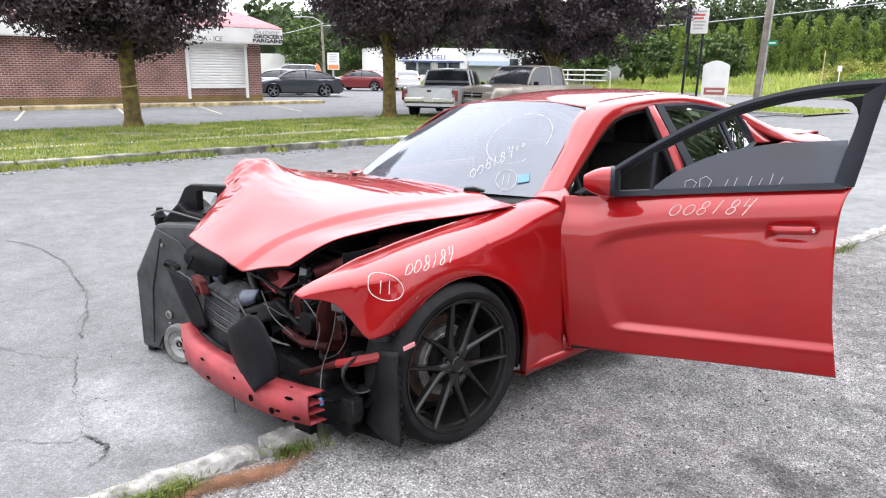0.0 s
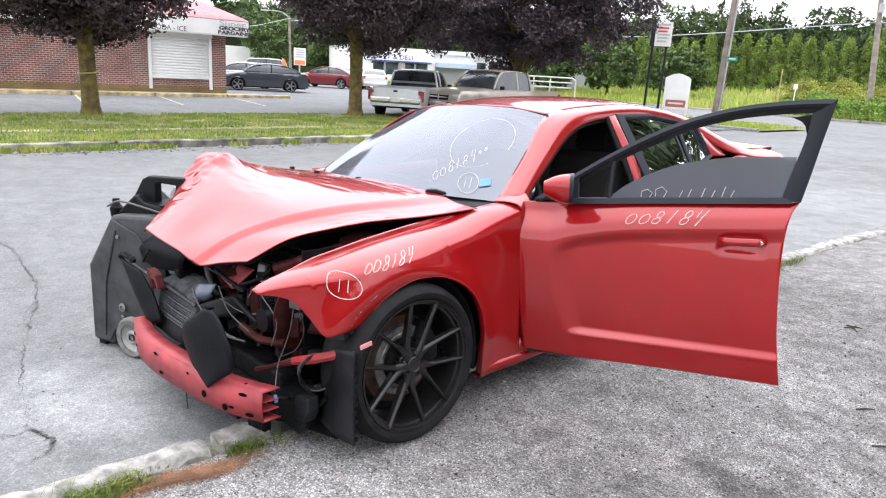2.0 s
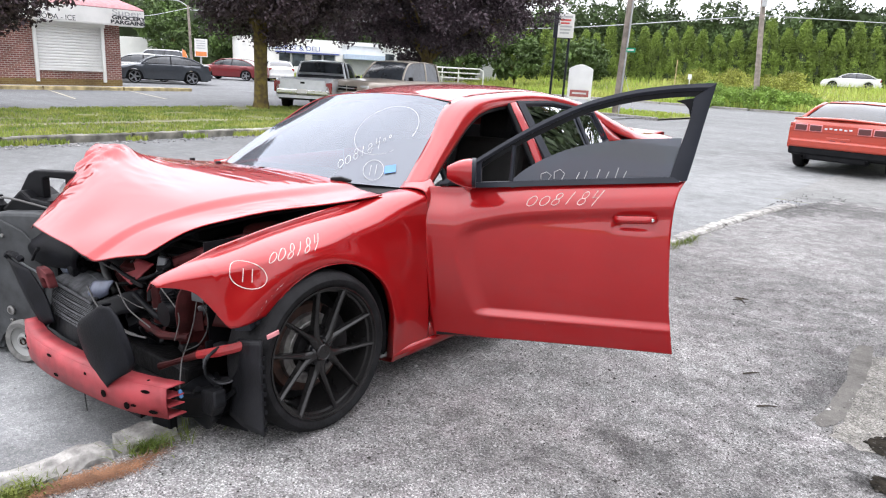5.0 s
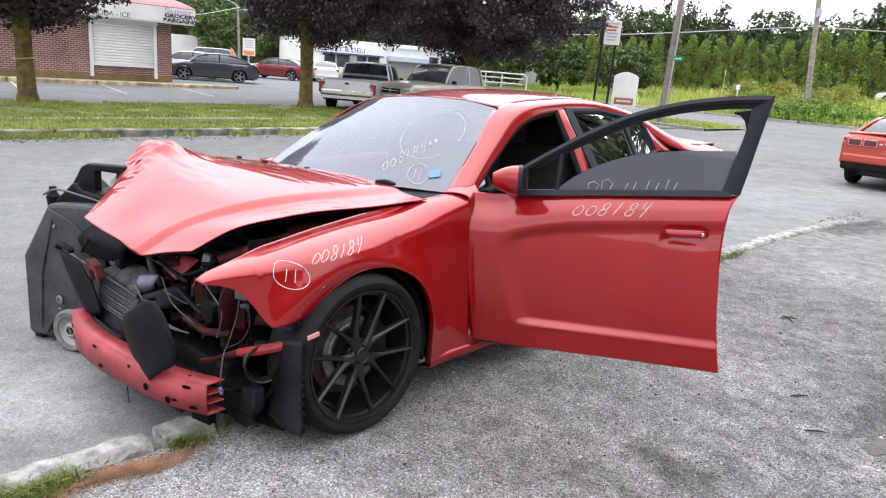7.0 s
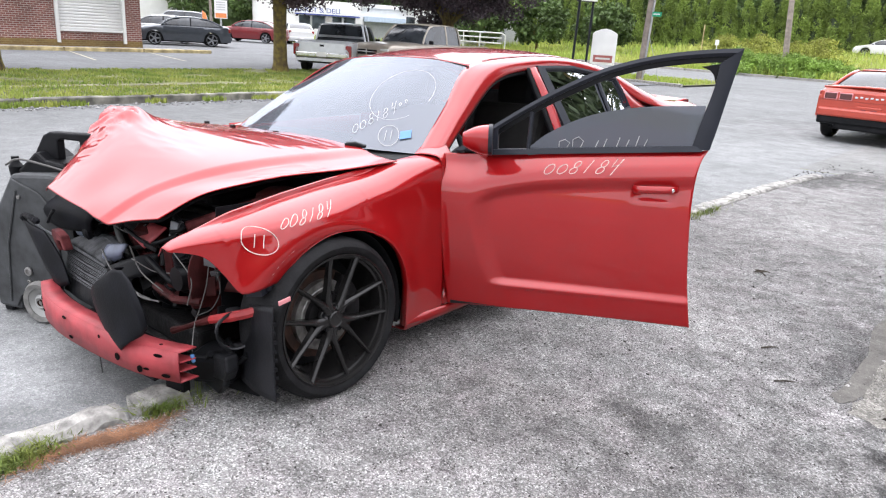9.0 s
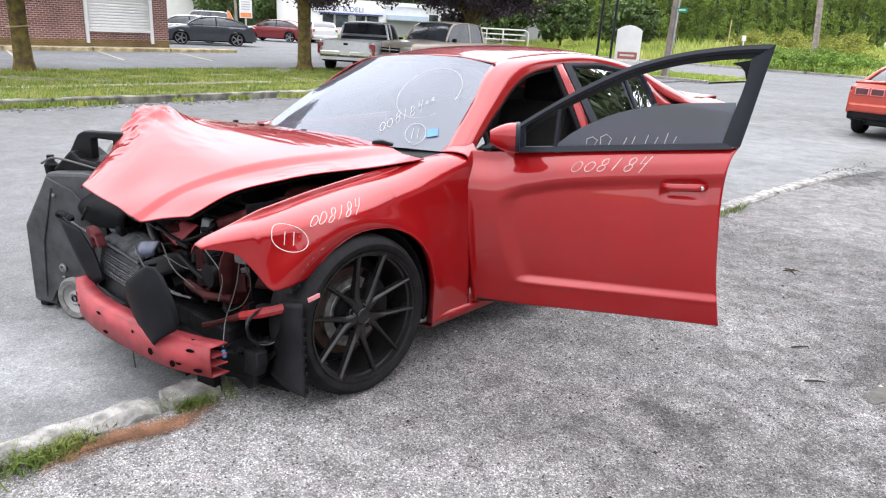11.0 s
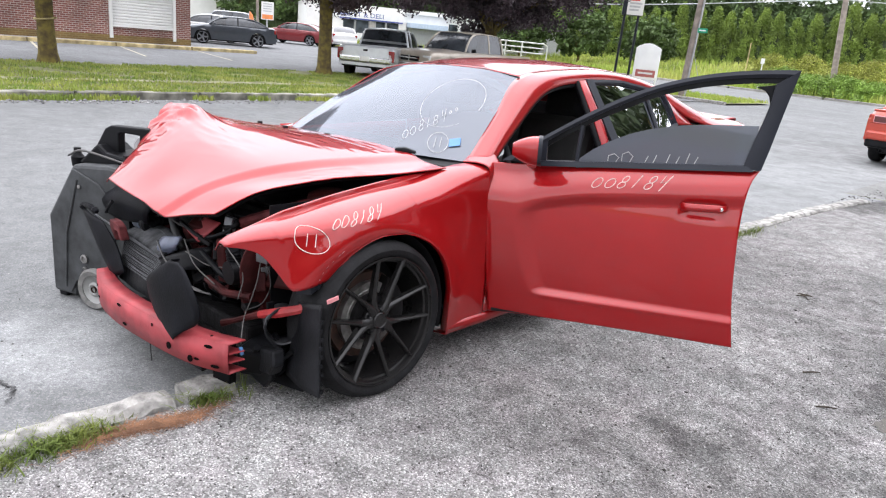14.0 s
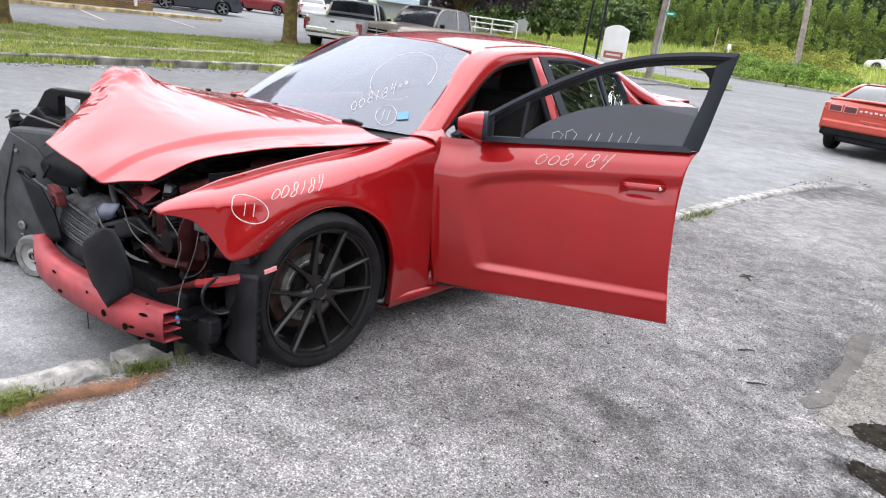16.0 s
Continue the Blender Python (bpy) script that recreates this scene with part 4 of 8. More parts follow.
RAIL_OUT = [(-0.10, 0.80, 0.950), (-0.19, 1.08, 1.105), (-0.265, 1.40, 1.275), (-0.285, 1.76, 1.332), (-0.285, 2.20, 1.338), (-0.250, 2.62, 1.268), (-0.150, 2.96, 1.120), (-0.075, 3.28, 1.055), (-0.045, 3.77, 1.030)]
mids = [(lerp(a[0], b[0], 0.6) + 0.025, lerp(a[1], b[1], 0.5), lerp(a[2], b[2], 0.5) + 0.012) for a, b in zip(RAIL_IN, RAIL_OUT)]
rib = patch([RAIL_IN, mids, RAIL_OUT], 70, 9)
part("side_frame", Geo().grid(rib), M_PAINT, CAR, "red windscreen pillar and roof rail", smooth=60, solid=0.006)
part("side_frame", Geo().grid([[(2 * XC - p[0], p[1], p[2]) for p in r] for r in rib]), M_PAINT, CAR, smooth=60, solid=0.006)
seal = spline([(p[0] - 0.015, p[1], p[2] - 0.012) for p in RAIL_OUT[:5]], 30)
part("door_seal", Geo().tube(seal, 0.012, 6), M_BLACK, CAR)
# B-pillar and its ridge
part("centre_pillar", Geo().grid(patch([[(-0.285, 1.735, 1.34), (-0.10, 1.755, 0.98), (-0.04, 1.775, 0.60), (-0.06, 1.785, 0.20)], [(-0.268, 1.760, 1.345), (-0.078, 1.785, 0.985), (-0.022, 1.80, 0.60), (-0.042, 1.80, 0.20)], [(-0.275, 1.79, 1.345), (-0.085, 1.82, 0.985), (-0.03, 1.83, 0.60), (-0.05, 1.83, 0.20)]], 14, 9)), M_PAINT, CAR, smooth=60, solid=0.01)
part("pillar_seal", Geo().tube([(-0.292, 1.722, 1.335), (-0.105, 1.742, 0.98), (-0.045, 1.760, 0.6)], 0.018, 8), M_BLACK, CAR, smooth=60)
# rear door window: black surround, dark panes
part("window_surround", Geo().grid(patch([[(-0.285, 1.80, 1.335), (-0.290, 2.20, 1.335), (-0.265, 2.50, 1.300), (-0.228, 2.655, 1.272)], [(-0.075, 1.83, 0.99), (-0.072, 2.2, 1.01), (-0.095, 2.5, 1.045), (-0.145, 2.73, 1.085)]], 20, 8)), M_TINT, CAR, "dark tinted rear door glass", smooth=60)
part("rear_window_trim", Geo().tube([(-0.28, 1.80, 1.34), (-0.285, 2.2, 1.342), (-0.262, 2.50, 1.306), (-0.222, 2.66, 1.272), (-0.185, 2.70, 1.19), (-0.135, 2.735, 1.083), (-0.085, 2.5, 1.04), (-0.058, 2.2, 1.008), (-0.062, 1.83, 0.985)], 0.016, 6), M_FRAME, CAR)
part("rear_door_frame", Geo().add([(-0.275, 1.795, 1.345), (-0.272, 1.865, 1.345), (-0.055, 1.90, 0.985), (-0.06, 1.825, 0.985)], [(0, 1, 2, 3)]), M_FRAME, CAR, solid=0.012)
part("rear_pillar", Geo().grid(patch([[(-0.226, 2.66, 1.276), (-0.205, 2.82, 1.190), (-0.172, 2.985, 1.104)], [(-0.135, 2.735, 1.078), (-0.13, 2.86, 1.078), (-0.135, 2.98, 1.078)]], 10, 8)), M_PAINT, CAR, smooth=60, solid=0.004)
part("quarter_divider", Geo().tube([(-0.245, 2.455, 1.29), (-0.078, 2.40, 1.035)], 0.012, 6), M_FRAME, CAR)

# -- rear side: door skin and quarter with its wheel arch
def side_x(y, z):
    x = -0.012 - 0.09 * max(0.0, 0.45 - z) ** 2 - 0.06 * max(0.0, z - 0.65) ** 1.4
    x += 0.02 * math.exp(-((y - 3.05) / 0.5) ** 2) * math.exp(-((z - 0.75) / 0.2) ** 2)
    x -= 0.80 * max(0.0, y - 3.40) ** 2
    return x


def rear_rows(y0, y1, n):
    out = []
    for j in range(n + 1):
        y = lerp(y0, y1, j / n)
        lo = 0.19
        if abs(y - 3.05) < 0.40:
            lo = max(lo, 0.31 + math.sqrt(max(0.0, 0.40**2 - (y - 3.05) ** 2)))
        hi = curve([(1.8, 0.985), (2.6, 1.035), (2.95, 1.085), (3.3, 1.03), (3.95, 0.985)], y)
        out.append([(side_x(y, lerp(lo, hi, k / 16)), y, lerp(lo, hi, k / 16)) for k in range(17)])
    return out


for flip in (False, True):
    for nm, y0, y1, n in (("rear_door", 1.815, 2.66, 18), ("rear_quarter", 2.668, 3.90, 54)):
        rows = rear_rows(y0, y1, n)
        if flip:
            rows = [[(2 * XC - x, y, z) for x, y, z in r] for r in rows]
        part(nm, Geo().grid(rows), M_PAINT, CAR, smooth=50, solid=0.004)
# front door on the far side
rows = [[(2 * XC - side_x(y, z), y, z) for z in [0.2 + 0.76 * k / 12 for k in range(13)]] for y in [0.70 + 1.1 * j / 12 for j in range(13)]]
part("front_door_far", Geo().grid(rows), M_PAINT, CAR, smooth=50, solid=0.004)
part("far_glass", Geo().grid(patch([[(2 * XC + 0.10, 0.80, 0.95), (2 * XC + 0.08, 2.2, 1.0), (2 * XC + 0.13, 2.95, 1.09)], [(2 * XC + 0.265, 1.40, 1.275), (2 * XC + 0.285, 2.1, 1.335), (2 * XC + 0.2, 2.9, 1.12)]], 14, 6)), M_TINT, CAR, smooth=60)
part("boot_lid", Geo().grid(patch([[(XC - 0.62, 3.45, 1.110), (XC, 3.52, 1.145), (XC + 0.62, 3.45, 1.110)], [(XC - 0.72, 3.72, 1.095), (XC, 3.76, 1.125), (XC + 0.72, 3.72, 1.095)], [(XC - 0.74, 3.86, 1.105), (XC, 3.96, 1.140), (XC + 0.74, 3.86, 1.105)], [(XC - 0.72, 3.90, 1.05), (XC, 4.0, 1.075), (XC + 0.72, 3.90, 1.05)], [(XC - 0.68, 3.92, 0.72), (XC, 4.04, 0.72), (XC + 0.68, 3.92, 0.72)]], 20, 24)), M_PAINT, CAR, smooth=50, solid=0.004)
for s in (-1, 1):
    part("shoulder", Geo().grid(patch([[(XC + s * 0.62, 3.45, 1.075), (XC + s * 0.72, 3.72, 1.055), (XC + s * 0.74, 3.86, 1.066)], [(XC + s * 0.74, 3.40, 1.05), (XC + s * 0.80, 3.70, 1.025), (XC + s * 0.75, 3.88, 1.02)], [(XC + s * 0.88, 3.33, 1.02), (XC + s * 0.84, 3.70, 0.985), (XC + s * 0.74, 3.89, 0.97)]], 14, 8)), M_PAINT, CAR, smooth=60, solid=0.004)
part("rear_bumper", Geo().grid(patch([[(-0.22, 3.88, 0.97), (-0.5, 4.02, 0.75), (XC, 4.06, 0.72), (-1.36, 4.02, 0.75), (-1.64, 3.88, 0.97)], [(-0.21, 3.88, 0.55), (-0.5, 4.04, 0.55), (XC, 4.09, 0.55), (-1.36, 4.04, 0.55), (-1.65, 3.88, 0.55)], [(-0.24, 3.84, 0.25), (-0.5, 3.99, 0.25), (XC, 4.04, 0.25), (-1.36, 3.99, 0.25), (-1.62, 3.84, 0.25)]], 20, 10)), M_PAINT, CAR, smooth=50, solid=0.005)
part("tail_lamp", Geo().box((-0.235, 3.89, 0.985), (0.05, 0.05, 0.05)), M_LAMPRED, CAR, bevel=0.01)
# sill, floor pan
part("sill", Geo().grid([[(-0.02, y, 0.205), (-0.015, y, 0.18), (-0.04, y, 0.145), (-0.14, y, 0.135)] for y in (0.45, 0.9, 1.8, 2.62)] ), M_PAINT, CAR, smooth=50, solid=0.01)
part("sill_top", Geo().grid([[(-0.02, y, 0.21), (-0.03, y, 0.26), (-0.10, y, 0.29), (-0.22, y, 0.27)] for y in (0.70, 1.2, 1.8)]), M_PAINT, CAR, smooth=50, solid=0.01)
part("floor_pan", Geo().span((-0.14, 0.45, 0.14), (2 * XC + 0.14, 3.9, 0.22)), M_BLACK, CAR, bevel=0.02)

# -- cabin
part("dashboard", Geo().grid(patch([[(-0.20, 0.72, 0.93), (XC, 0.62, 0.94), (-1.66, 0.72, 0.93)], [(-0.20, 0.92, 0.93), (XC, 0.90, 0.95), (-1.66, 0.92, 0.93)], [(-0.20, 1.02, 0.80), (XC, 1.02, 0.80), (-1.66, 1.02, 0.80)], [(-0.20, 0.98, 0.45), (XC, 0.98, 0.45), (-1.66, 0.98, 0.45)]], 12, 16)), M_INT, CAR, smooth=50, solid=0.02)
wheel_pts = [(-0.50 + 0.19 * math.cos(a), 1.16 + 0.07 * math.sin(a), 0.84 + 0.175 * math.sin(a)) for a in [2 * math.pi * i / 24 for i in range(25)]]
part("steering_wheel", Geo().tube(wheel_pts, 0.016, 8, close=False).tube([(-0.68, 1.16, 0.84), (-0.50, 1.14, 0.83), (-0.32, 1.16, 0.84)], 0.02, 6).tube([(-0.5, 1.14, 0.83), (-0.5, 0.95, 0.78)], 0.03, 6), M_INT, CAR, smooth=60)


def seat(x, y, w=0.52):
    root = new("seat")
    root.parent = CAR
    part("cushion", Geo().box((x, y, 0.46), (w, 0.52, 0.16)), M_SEAT, root, bevel=0.05)
    part("backrest", Geo().box((x, y + 0.36, 0.80), (w, 0.16, 0.66), Euler((-0.30, 0, 0)).to_matrix()), M_SEAT, root, bevel=0.05)
    part("headrest", Geo().box((x, y + 0.50, 1.20), (0.27, 0.12, 0.19), Euler((-0.2, 0, 0)).to_matrix()), M_INT, root, bevel=0.04)


seat(-0.50, 1.45)
seat(-1.36, 1.45)
part("rear_bench", Geo().box((XC, 2.55, 0.5), (1.4, 0.5, 0.2)).box((XC, 2.85, 0.85), (1.4, 0.15, 0.6), Euler((-0.35, 0, 0)).to_matrix()), M_INT, CAR, bevel=0.04)
part("parcel_shelf", Geo().span((-0.3, 2.95, 1.04), (2 * XC + 0.3, 3.45, 1.06)), M_INT, CAR)
part("headliner", Geo().grid([[(XC + 0.5 * u, y, curve(ROOF_Y, y) - 0.035 - 0.03 * u * u) for u in (-1, -0.5, 0, 0.5, 1)] for y in (1.3, 1.7, 2.2, 2.7)]), M_INT, CAR, smooth=60, solid=0.01)
part("firewall", Geo().span((-0.18, 0.60, 0.2), (2 * XC + 0.18, 0.66, 0.90)), M_BLACK, CAR)
part("trunk_wall", Geo().span((-0.18, 2.98, 0.2), (2 * XC + 0.18, 3.02, 1.04)), M_BLACK, CAR)

# -- open driver's door, in (s, z) on its own swung plane; n outward
PHI = radians(67.7)
DOOR_M = Matrix(((math.cos(PHI), math.sin(PHI), 0, -0.03), (-math.sin(PHI), math.cos(PHI), 0, 0.68), (0, 0, 1, 0), (0, 0, 0, 1)))
DOOR = new("front_door")
DOOR.parent = CAR
DOOR.matrix_basis = DOOR_M
DOOR["label"] = "open red front door with half-lowered smoked glass"


def door_rear(z):
    return curve([(0.262, 1.174), (0.372, 1.157), (0.495, 1.141), (0.66, 1.129), (0.80, 1.124), (0.94, 1.131), (1.005, 1.147), (1.042, 1.170)], z)


def door_front(z):
    return curve([(0.22, 0.045), (0.5, 0.018), (0.8, 0.0), (0.96, -0.004)], z)


def door_bottom(s):
    return curve([(0.0, 0.218), (0.10, 0.228), (0.66, 0.252), (1.175, 0.264)], s)


def door_belt(s):
    return curve([(0.0, 0.955), (0.21, 0.966), (0.7, 1.005), (1.17, 1.041)], s)


def crease_hi(s):
    return curve([(0.15, 0.775), (0.23, 0.805), (0.5, 0.865), (1.12, 0.930)], s)


def crease_lo(s):
    return curve([(0.2, 0.352), (0.285, 0.354), (1.157, 0.376)], s)


def door_n(s, z):
    n = -0.03 * ((z - 0.62) / 0.36) ** 2
    front = curve([(0.34, 0.27), (0.45, 0.22), (0.6, 0.175), (0.72, 0.165), (0.82, 0.22)], z)
    hi, lo = crease_hi(s), crease_lo(s)
    inside = smoothstep(front - 0.018, front + 0.085, s) * smoothstep(hi + 0.006, hi - 0.055, z) * smoothstep(lo - 0.004, lo + 0.034, z)
    fade = 1 - 0.35 * smoothstep(0.3, 1.15, s)
    n -= 0.025 * inside * fade
    n += 0.0055 * math.exp(-((z - lo) / 0.012) ** 2) * smoothstep(0.2, 0.35, s) * (1 - 0.5 * smoothstep(0.5, 1.1, s))
    n -= 0.05 * smoothstep(hi, hi + 0.16, z) ** 1.5
    # finger recess behind the handle
    n -= 0.011 * math.exp(-(((s - 0.968) / 0.082) ** 6 + ((z - 0.842) / 0.030) ** 4))
    return n + 0.012


rows = []
for j in range(121):
    row = []
    for k in range(106):
        a, b = j / 120, k / 105
        s = lerp(0.0, 1.13, a)
        z = lerp(door_bottom(s), door_belt(s), b)
        s = lerp(door_front(z), door_rear(z), a)
        row.append((door_n(s, z), s, z))
    rows.append(row)
part("door_skin", Geo().grid(rows), M_PAINT, DOOR, smooth=50, solid=0.003)
rows = [[(p[0] - 0.05, 0.565 + (p[1] - 0.565) * 0.975, 0.62 + (p[2] - 0.62) * 0.965) for p in r][::7] for r in rows[::10]]
part("door_core", Geo().grid([[(-0.02, r[0][1], r[0][2])] + [(-0.10, *p[1:]) for p in r] for r in rows]), M_INT, DOOR, "dark inner door trim", smooth=50, solid=0.02)
edge = [(door_n(door_rear(z), z) - 0.06, door_rear(z) - 0.006, z) for z in [0.29 + 0.75 * k / 16 for k in range(17)]]
part("door_edge", Geo().grid([[Vector(p) + Vector((0.055, 0, 0)), Vector(p) + Vector((-0.05, 0, 0))] for p in edge]), M_PAINT, DOOR, smooth=50, solid=0.006)


def lean(z):
    return -0.045 - 0.02 * (z - 1.0)


FR_OUT = [(0.05, 0.972), (0.14, 1.032), (0.257, 1.112), (0.42, 1.215), (0.57, 1.298), (0.72, 1.364), (0.90, 1.415), (1.06, 1.440), (1.20, 1.451), (1.254, 1.452)]
FR_IN = [(0.20, 0.985), (0.24, 1.035), (0.30, 1.085), (0.46, 1.183), (0.60, 1.255), (0.74, 1.320), (0.90, 1.364), (1.04, 1.386), (1.13, 1.394), (1.176, 1.396)]
FO = spline([(0, *p) for p in FR_OUT], 40)
FI = spline([(0, *p) for p in FR_IN], 40)
rows = [[(lean(a.z) - 0.028, p.y, p.z), (lean(a.z) - 0.008, p.y, p.z), (lean(a.z) - 0.008, b.y, b.z), (lean(a.z) - 0.028, b.y, b.z)] for a, b in zip(FO, FI) for p in (a.lerp(b, 0.5),)]
part("window_channel", Geo().grid(rows, ring=True), M_BLACK, DOOR, "dark rubber window channel", smooth=30)
rows = [[(lean(a.z) + d, p.y, p.z) for p, d in ((a, -0.03), (a, 0.0), (a.lerp(b, 0.3), 0.008), (a.lerp(b, 0.56), 0.0), (a.lerp(b, 0.56), -0.03))] for a, b in zip(FO, FI)]
part("window_frame", Geo().grid(rows, ring=True).add(rows[-1], [(0, 1, 2, 3, 4)]), M_FRAME, DOOR, "black window frame", smooth=40)
POST_O = spline([(0, 1.254, 1.452), (0, 1.222, 1.30), (0, 1.193, 1.15), (0, 1.170, 1.042)], 14)
POST_I = spline([(0, 1.170, 1.392), (0, 1.158, 1.29), (0, 1.122, 1.15), (0, 1.096, 1.040)], 14)
rows = [[(lean(a.z) + d, p.y, p.z) for p, d in ((a, -0.03), (a, 0.002), (a.lerp(b, 0.5), 0.010), (b, 0.002), (b, -0.03))] for a, b in zip(POST_O, POST_I)]
part("post_gusset", Geo().prism([(1.10, 1.378), (1.18, 1.392), (1.165, 1.30), (1.152, 1.345), (1.135, 1.364)], lambda p, q: (lean(1.38) - 0.02 + 0.012 * q, p[0], p[1])), M_BLACK, DOOR, bevel=0.003)
part("window_post", Geo().grid(rows, ring=True).add(rows[0], [(4, 3, 2, 1, 0)]), M_FRAME, DOOR, smooth=40)
belt = [(0, s, door_belt(s)) for s in [0.18 + 0.96 * k / 20 for k in range(21)]]
rows = [[(lean(1.0) - 0.03, p[1], p[2] + 0.02), (lean(1.0) + 0.004, p[1], p[2] + 0.02), (lean(1.0) + 0.012, p[1], p[2] - 0.004), (lean(1.0) - 0.03, p[1], p[2] - 0.004)] for p in belt]
part("belt_strip", Geo().grid(rows, ring=True), M_FRAME, DOOR, smooth=40)
GT = [(0.40, 1.005), (0.483, 1.072), (0.60, 1.135), (0.719, 1.176), (0.90, 1.208), (1.135, 1.222)]
top = spline([(0, *p) for p in GT], 24)
part("window_glass", Geo().grid([[(lean(p.z) - 0.012, p.y, p.z), (lean(1.0) - 0.012, p.y, door_belt(p.y) - 0.01)] for p in top]), M_DOORGL, DOOR, "half-lowered smoked window glass", solid=0.004)
part("sail_panel", Geo().prism([(0.05, 0.965), (0.26, 0.985), (0.26, 1.10), (0.14, 1.03)], lambda p, s: (lean(1.0) - 0.02 + 0.02 * s, p[0], p[1])), M_FRAME, DOOR, bevel=0.004)
part("quarter_pane_bar", Geo().tube([(lean(1) - 0.012, 0.40, 1.0), (lean(1) - 0.012, 0.41, 1.165)], 0.010, 6), M_FRAME, DOOR)
# dried dirt runs on the lower door skin
M_RUN = mat("dried_dirt", (0.20, 0.075, 0.062), 0.9, var=0.4, scale=40)
drn = random.Random(8)
for k in range(26):
    s_ = drn.uniform(0.12, 1.08)
    z1 = door_bottom(s_) + drn.uniform(0.02, 0.16)
    z0 = max(door_bottom(s_) + 0.006, z1 - drn.uniform(0.03, 0.11))
    part("dirt_run", Geo().tube([(door_n(s_, lerp(z0, z1, t)) + 0.0002, s_ + 0.003 * math.sin(3 * t + k), lerp(z0, z1, t)) for t in (0, 0.25, 0.5, 0.75, 1)], [0.0009, 0.0012, 0.0010, 0.0008, 0.0004], 4), M_RUN, DOOR)
# handle with its cup and lock
hn = door_n(0.97, 0.86) + 0.012
HANDLE = part("handle", Geo().grid(patch([[(hn + 0.002, 0.886, 0.843), (hn + 0.034, 0.91, 0.850), (hn + 0.038, 1.0, 0.856), (hn + 0.034, 1.035, 0.858), (hn + 0.002, 1.06, 0.860)], [(hn + 0.004, 0.876, 0.862), (hn + 0.040, 0.91, 0.864), (hn + 0.044, 1.0, 0.869), (hn + 0.040, 1.035, 0.871), (hn + 0.004, 1.062, 0.873)], [(hn + 0.002, 0.880, 0.878), (hn + 0.034, 0.91, 0.881), (hn + 0.038, 1.0, 0.886), (hn + 0.034, 1.035, 0.887), (hn + 0.002, 1.06, 0.886)]], 20, 8)), M_PAINT, DOOR, smooth=60, solid=0.008)
part("lock_barrel", Geo().lathe([(hn + 0.032, 0.008), (hn + 0.040, 0.008), (hn + 0.041, 0.0005)], 16, c=(0, 1.043, 0.872)), M_CHROME, DOOR, smooth=40)
# mirror
mm = new("mirror")
mm.parent = DOOR
mm.matrix_basis = pose(0.085, 0.205, 1.045, 0, 0, 14) @ Matrix.Diagonal((0.80, 0.80, 0.86, 1))
rows = []
for k in range(9):
    t = k / 8
    sy = -0.085 + 0.14 * t
    w = 0.115 * math.sin(lerp(0.45, 1.57, t)) ** 0.8
    hgt = 0.078 * math.sin(lerp(0.35, 1.57, t)) ** 0.8
    rows.append([(w * math.copysign(abs(math.cos(a)) ** 0.7, math.cos(a)), sy, hgt * math.copysign(abs(math.sin(a)) ** 0.7, math.sin(a)) + 0.012 * math.cos(a)) for a in [2 * math.pi * i / 28 for i in range(28)]])
g = Geo().grid(rows, ring=True)
g.add(rows[0], [tuple(range(28))])
part("mirror_cap", g, M_PAINT, mm, "red mirror cap", smooth=60)
rows2 = [[(x * 1.02, 0.055 + d, z * 1.02) for x, y, z in rows[-1]] for d in (0.0, 0.022)]
part("mirror_rim", Geo().grid(rows2, ring=True).add(rows2[1], [tuple(range(28))]), M_FRAME, mm, smooth=40)
part("mirror_arm", Geo().tube([(-0.07, 0.02, -0.06), (-0.13, 0.03, -0.085)], 0.03, 8), M_PAINT, mm, smooth=40)

M_BLUEGREY = mat("pale_blue_plastic", (0.085, 0.105, 0.15), 0.4, var=0.3, scale=15)
# -- crushed nose: bumper beam, cooler, brackets, ducts, wiring
BEAM = new("bumper_beam")
BEAM.parent = CAR
line = spline([(-0.178, -0.545, 0), (-0.42, -0.625, 0), (-0.87, -0.665, 0), (-1.17, -0.645, 0), (-1.38, -0.585, 0)], 32)


def beam_rows(y_off, z0, z1, dep):
    out = []
    for i, p in enumerate(line):
        zt = curve([(0, z1), (0.5, z1 + 0.008), (1, z1 + 0.010)], i / 31)
        zb = curve([(0, z0), (0.5, z0 + 0.004), (1, z0 + 0.008)], i / 31)
        out.append([(p.x, p.y + y_off, zb), (p.x, p.y + y_off - 0.004, lerp(zb, zt, 0.5)), (p.x, p.y + y_off, zt), (p.x, p.y + y_off + dep, zt + 0.002), (p.x, p.y + y_off + dep, zb + 0.002)])
    return out


part("beam_face", Geo().grid([r[:3] for r in beam_rows(-0.055, 0.192, 0.312, 0.075)]), M_BEAM, BEAM, smooth=40, solid=0.005)
part("beam_top", Geo().grid([r[2:4] for r in beam_rows(-0.055, 0.192, 0.312, 0.075)]), M_BEAM, BEAM, smooth=40, solid=0.005)
part("beam_floor", Geo().grid([[r[4], r[0]] for r in beam_rows(-0.055, 0.192, 0.312, 0.075)]), M_BEAM, BEAM, smooth=40, solid=0.005)
part("beam_web", Geo().grid([[(p.x, p.y - 0.05, 0.236 + 0.006 * i / 31), (p.x, p.y + 0.014, 0.236 + 0.006 * i / 31)] for i, p in enumerate(line)]), M_BEAM, BEAM, solid=0.005)
part("beam_web", Geo().grid([[(p.x, p.y - 0.05, 0.272 + 0.006 * i / 31), (p.x, p.y + 0.014, 0.272 + 0.006 * i / 31)] for i, p in enumerate(line)]), M_BEAM, BEAM, solid=0.005)
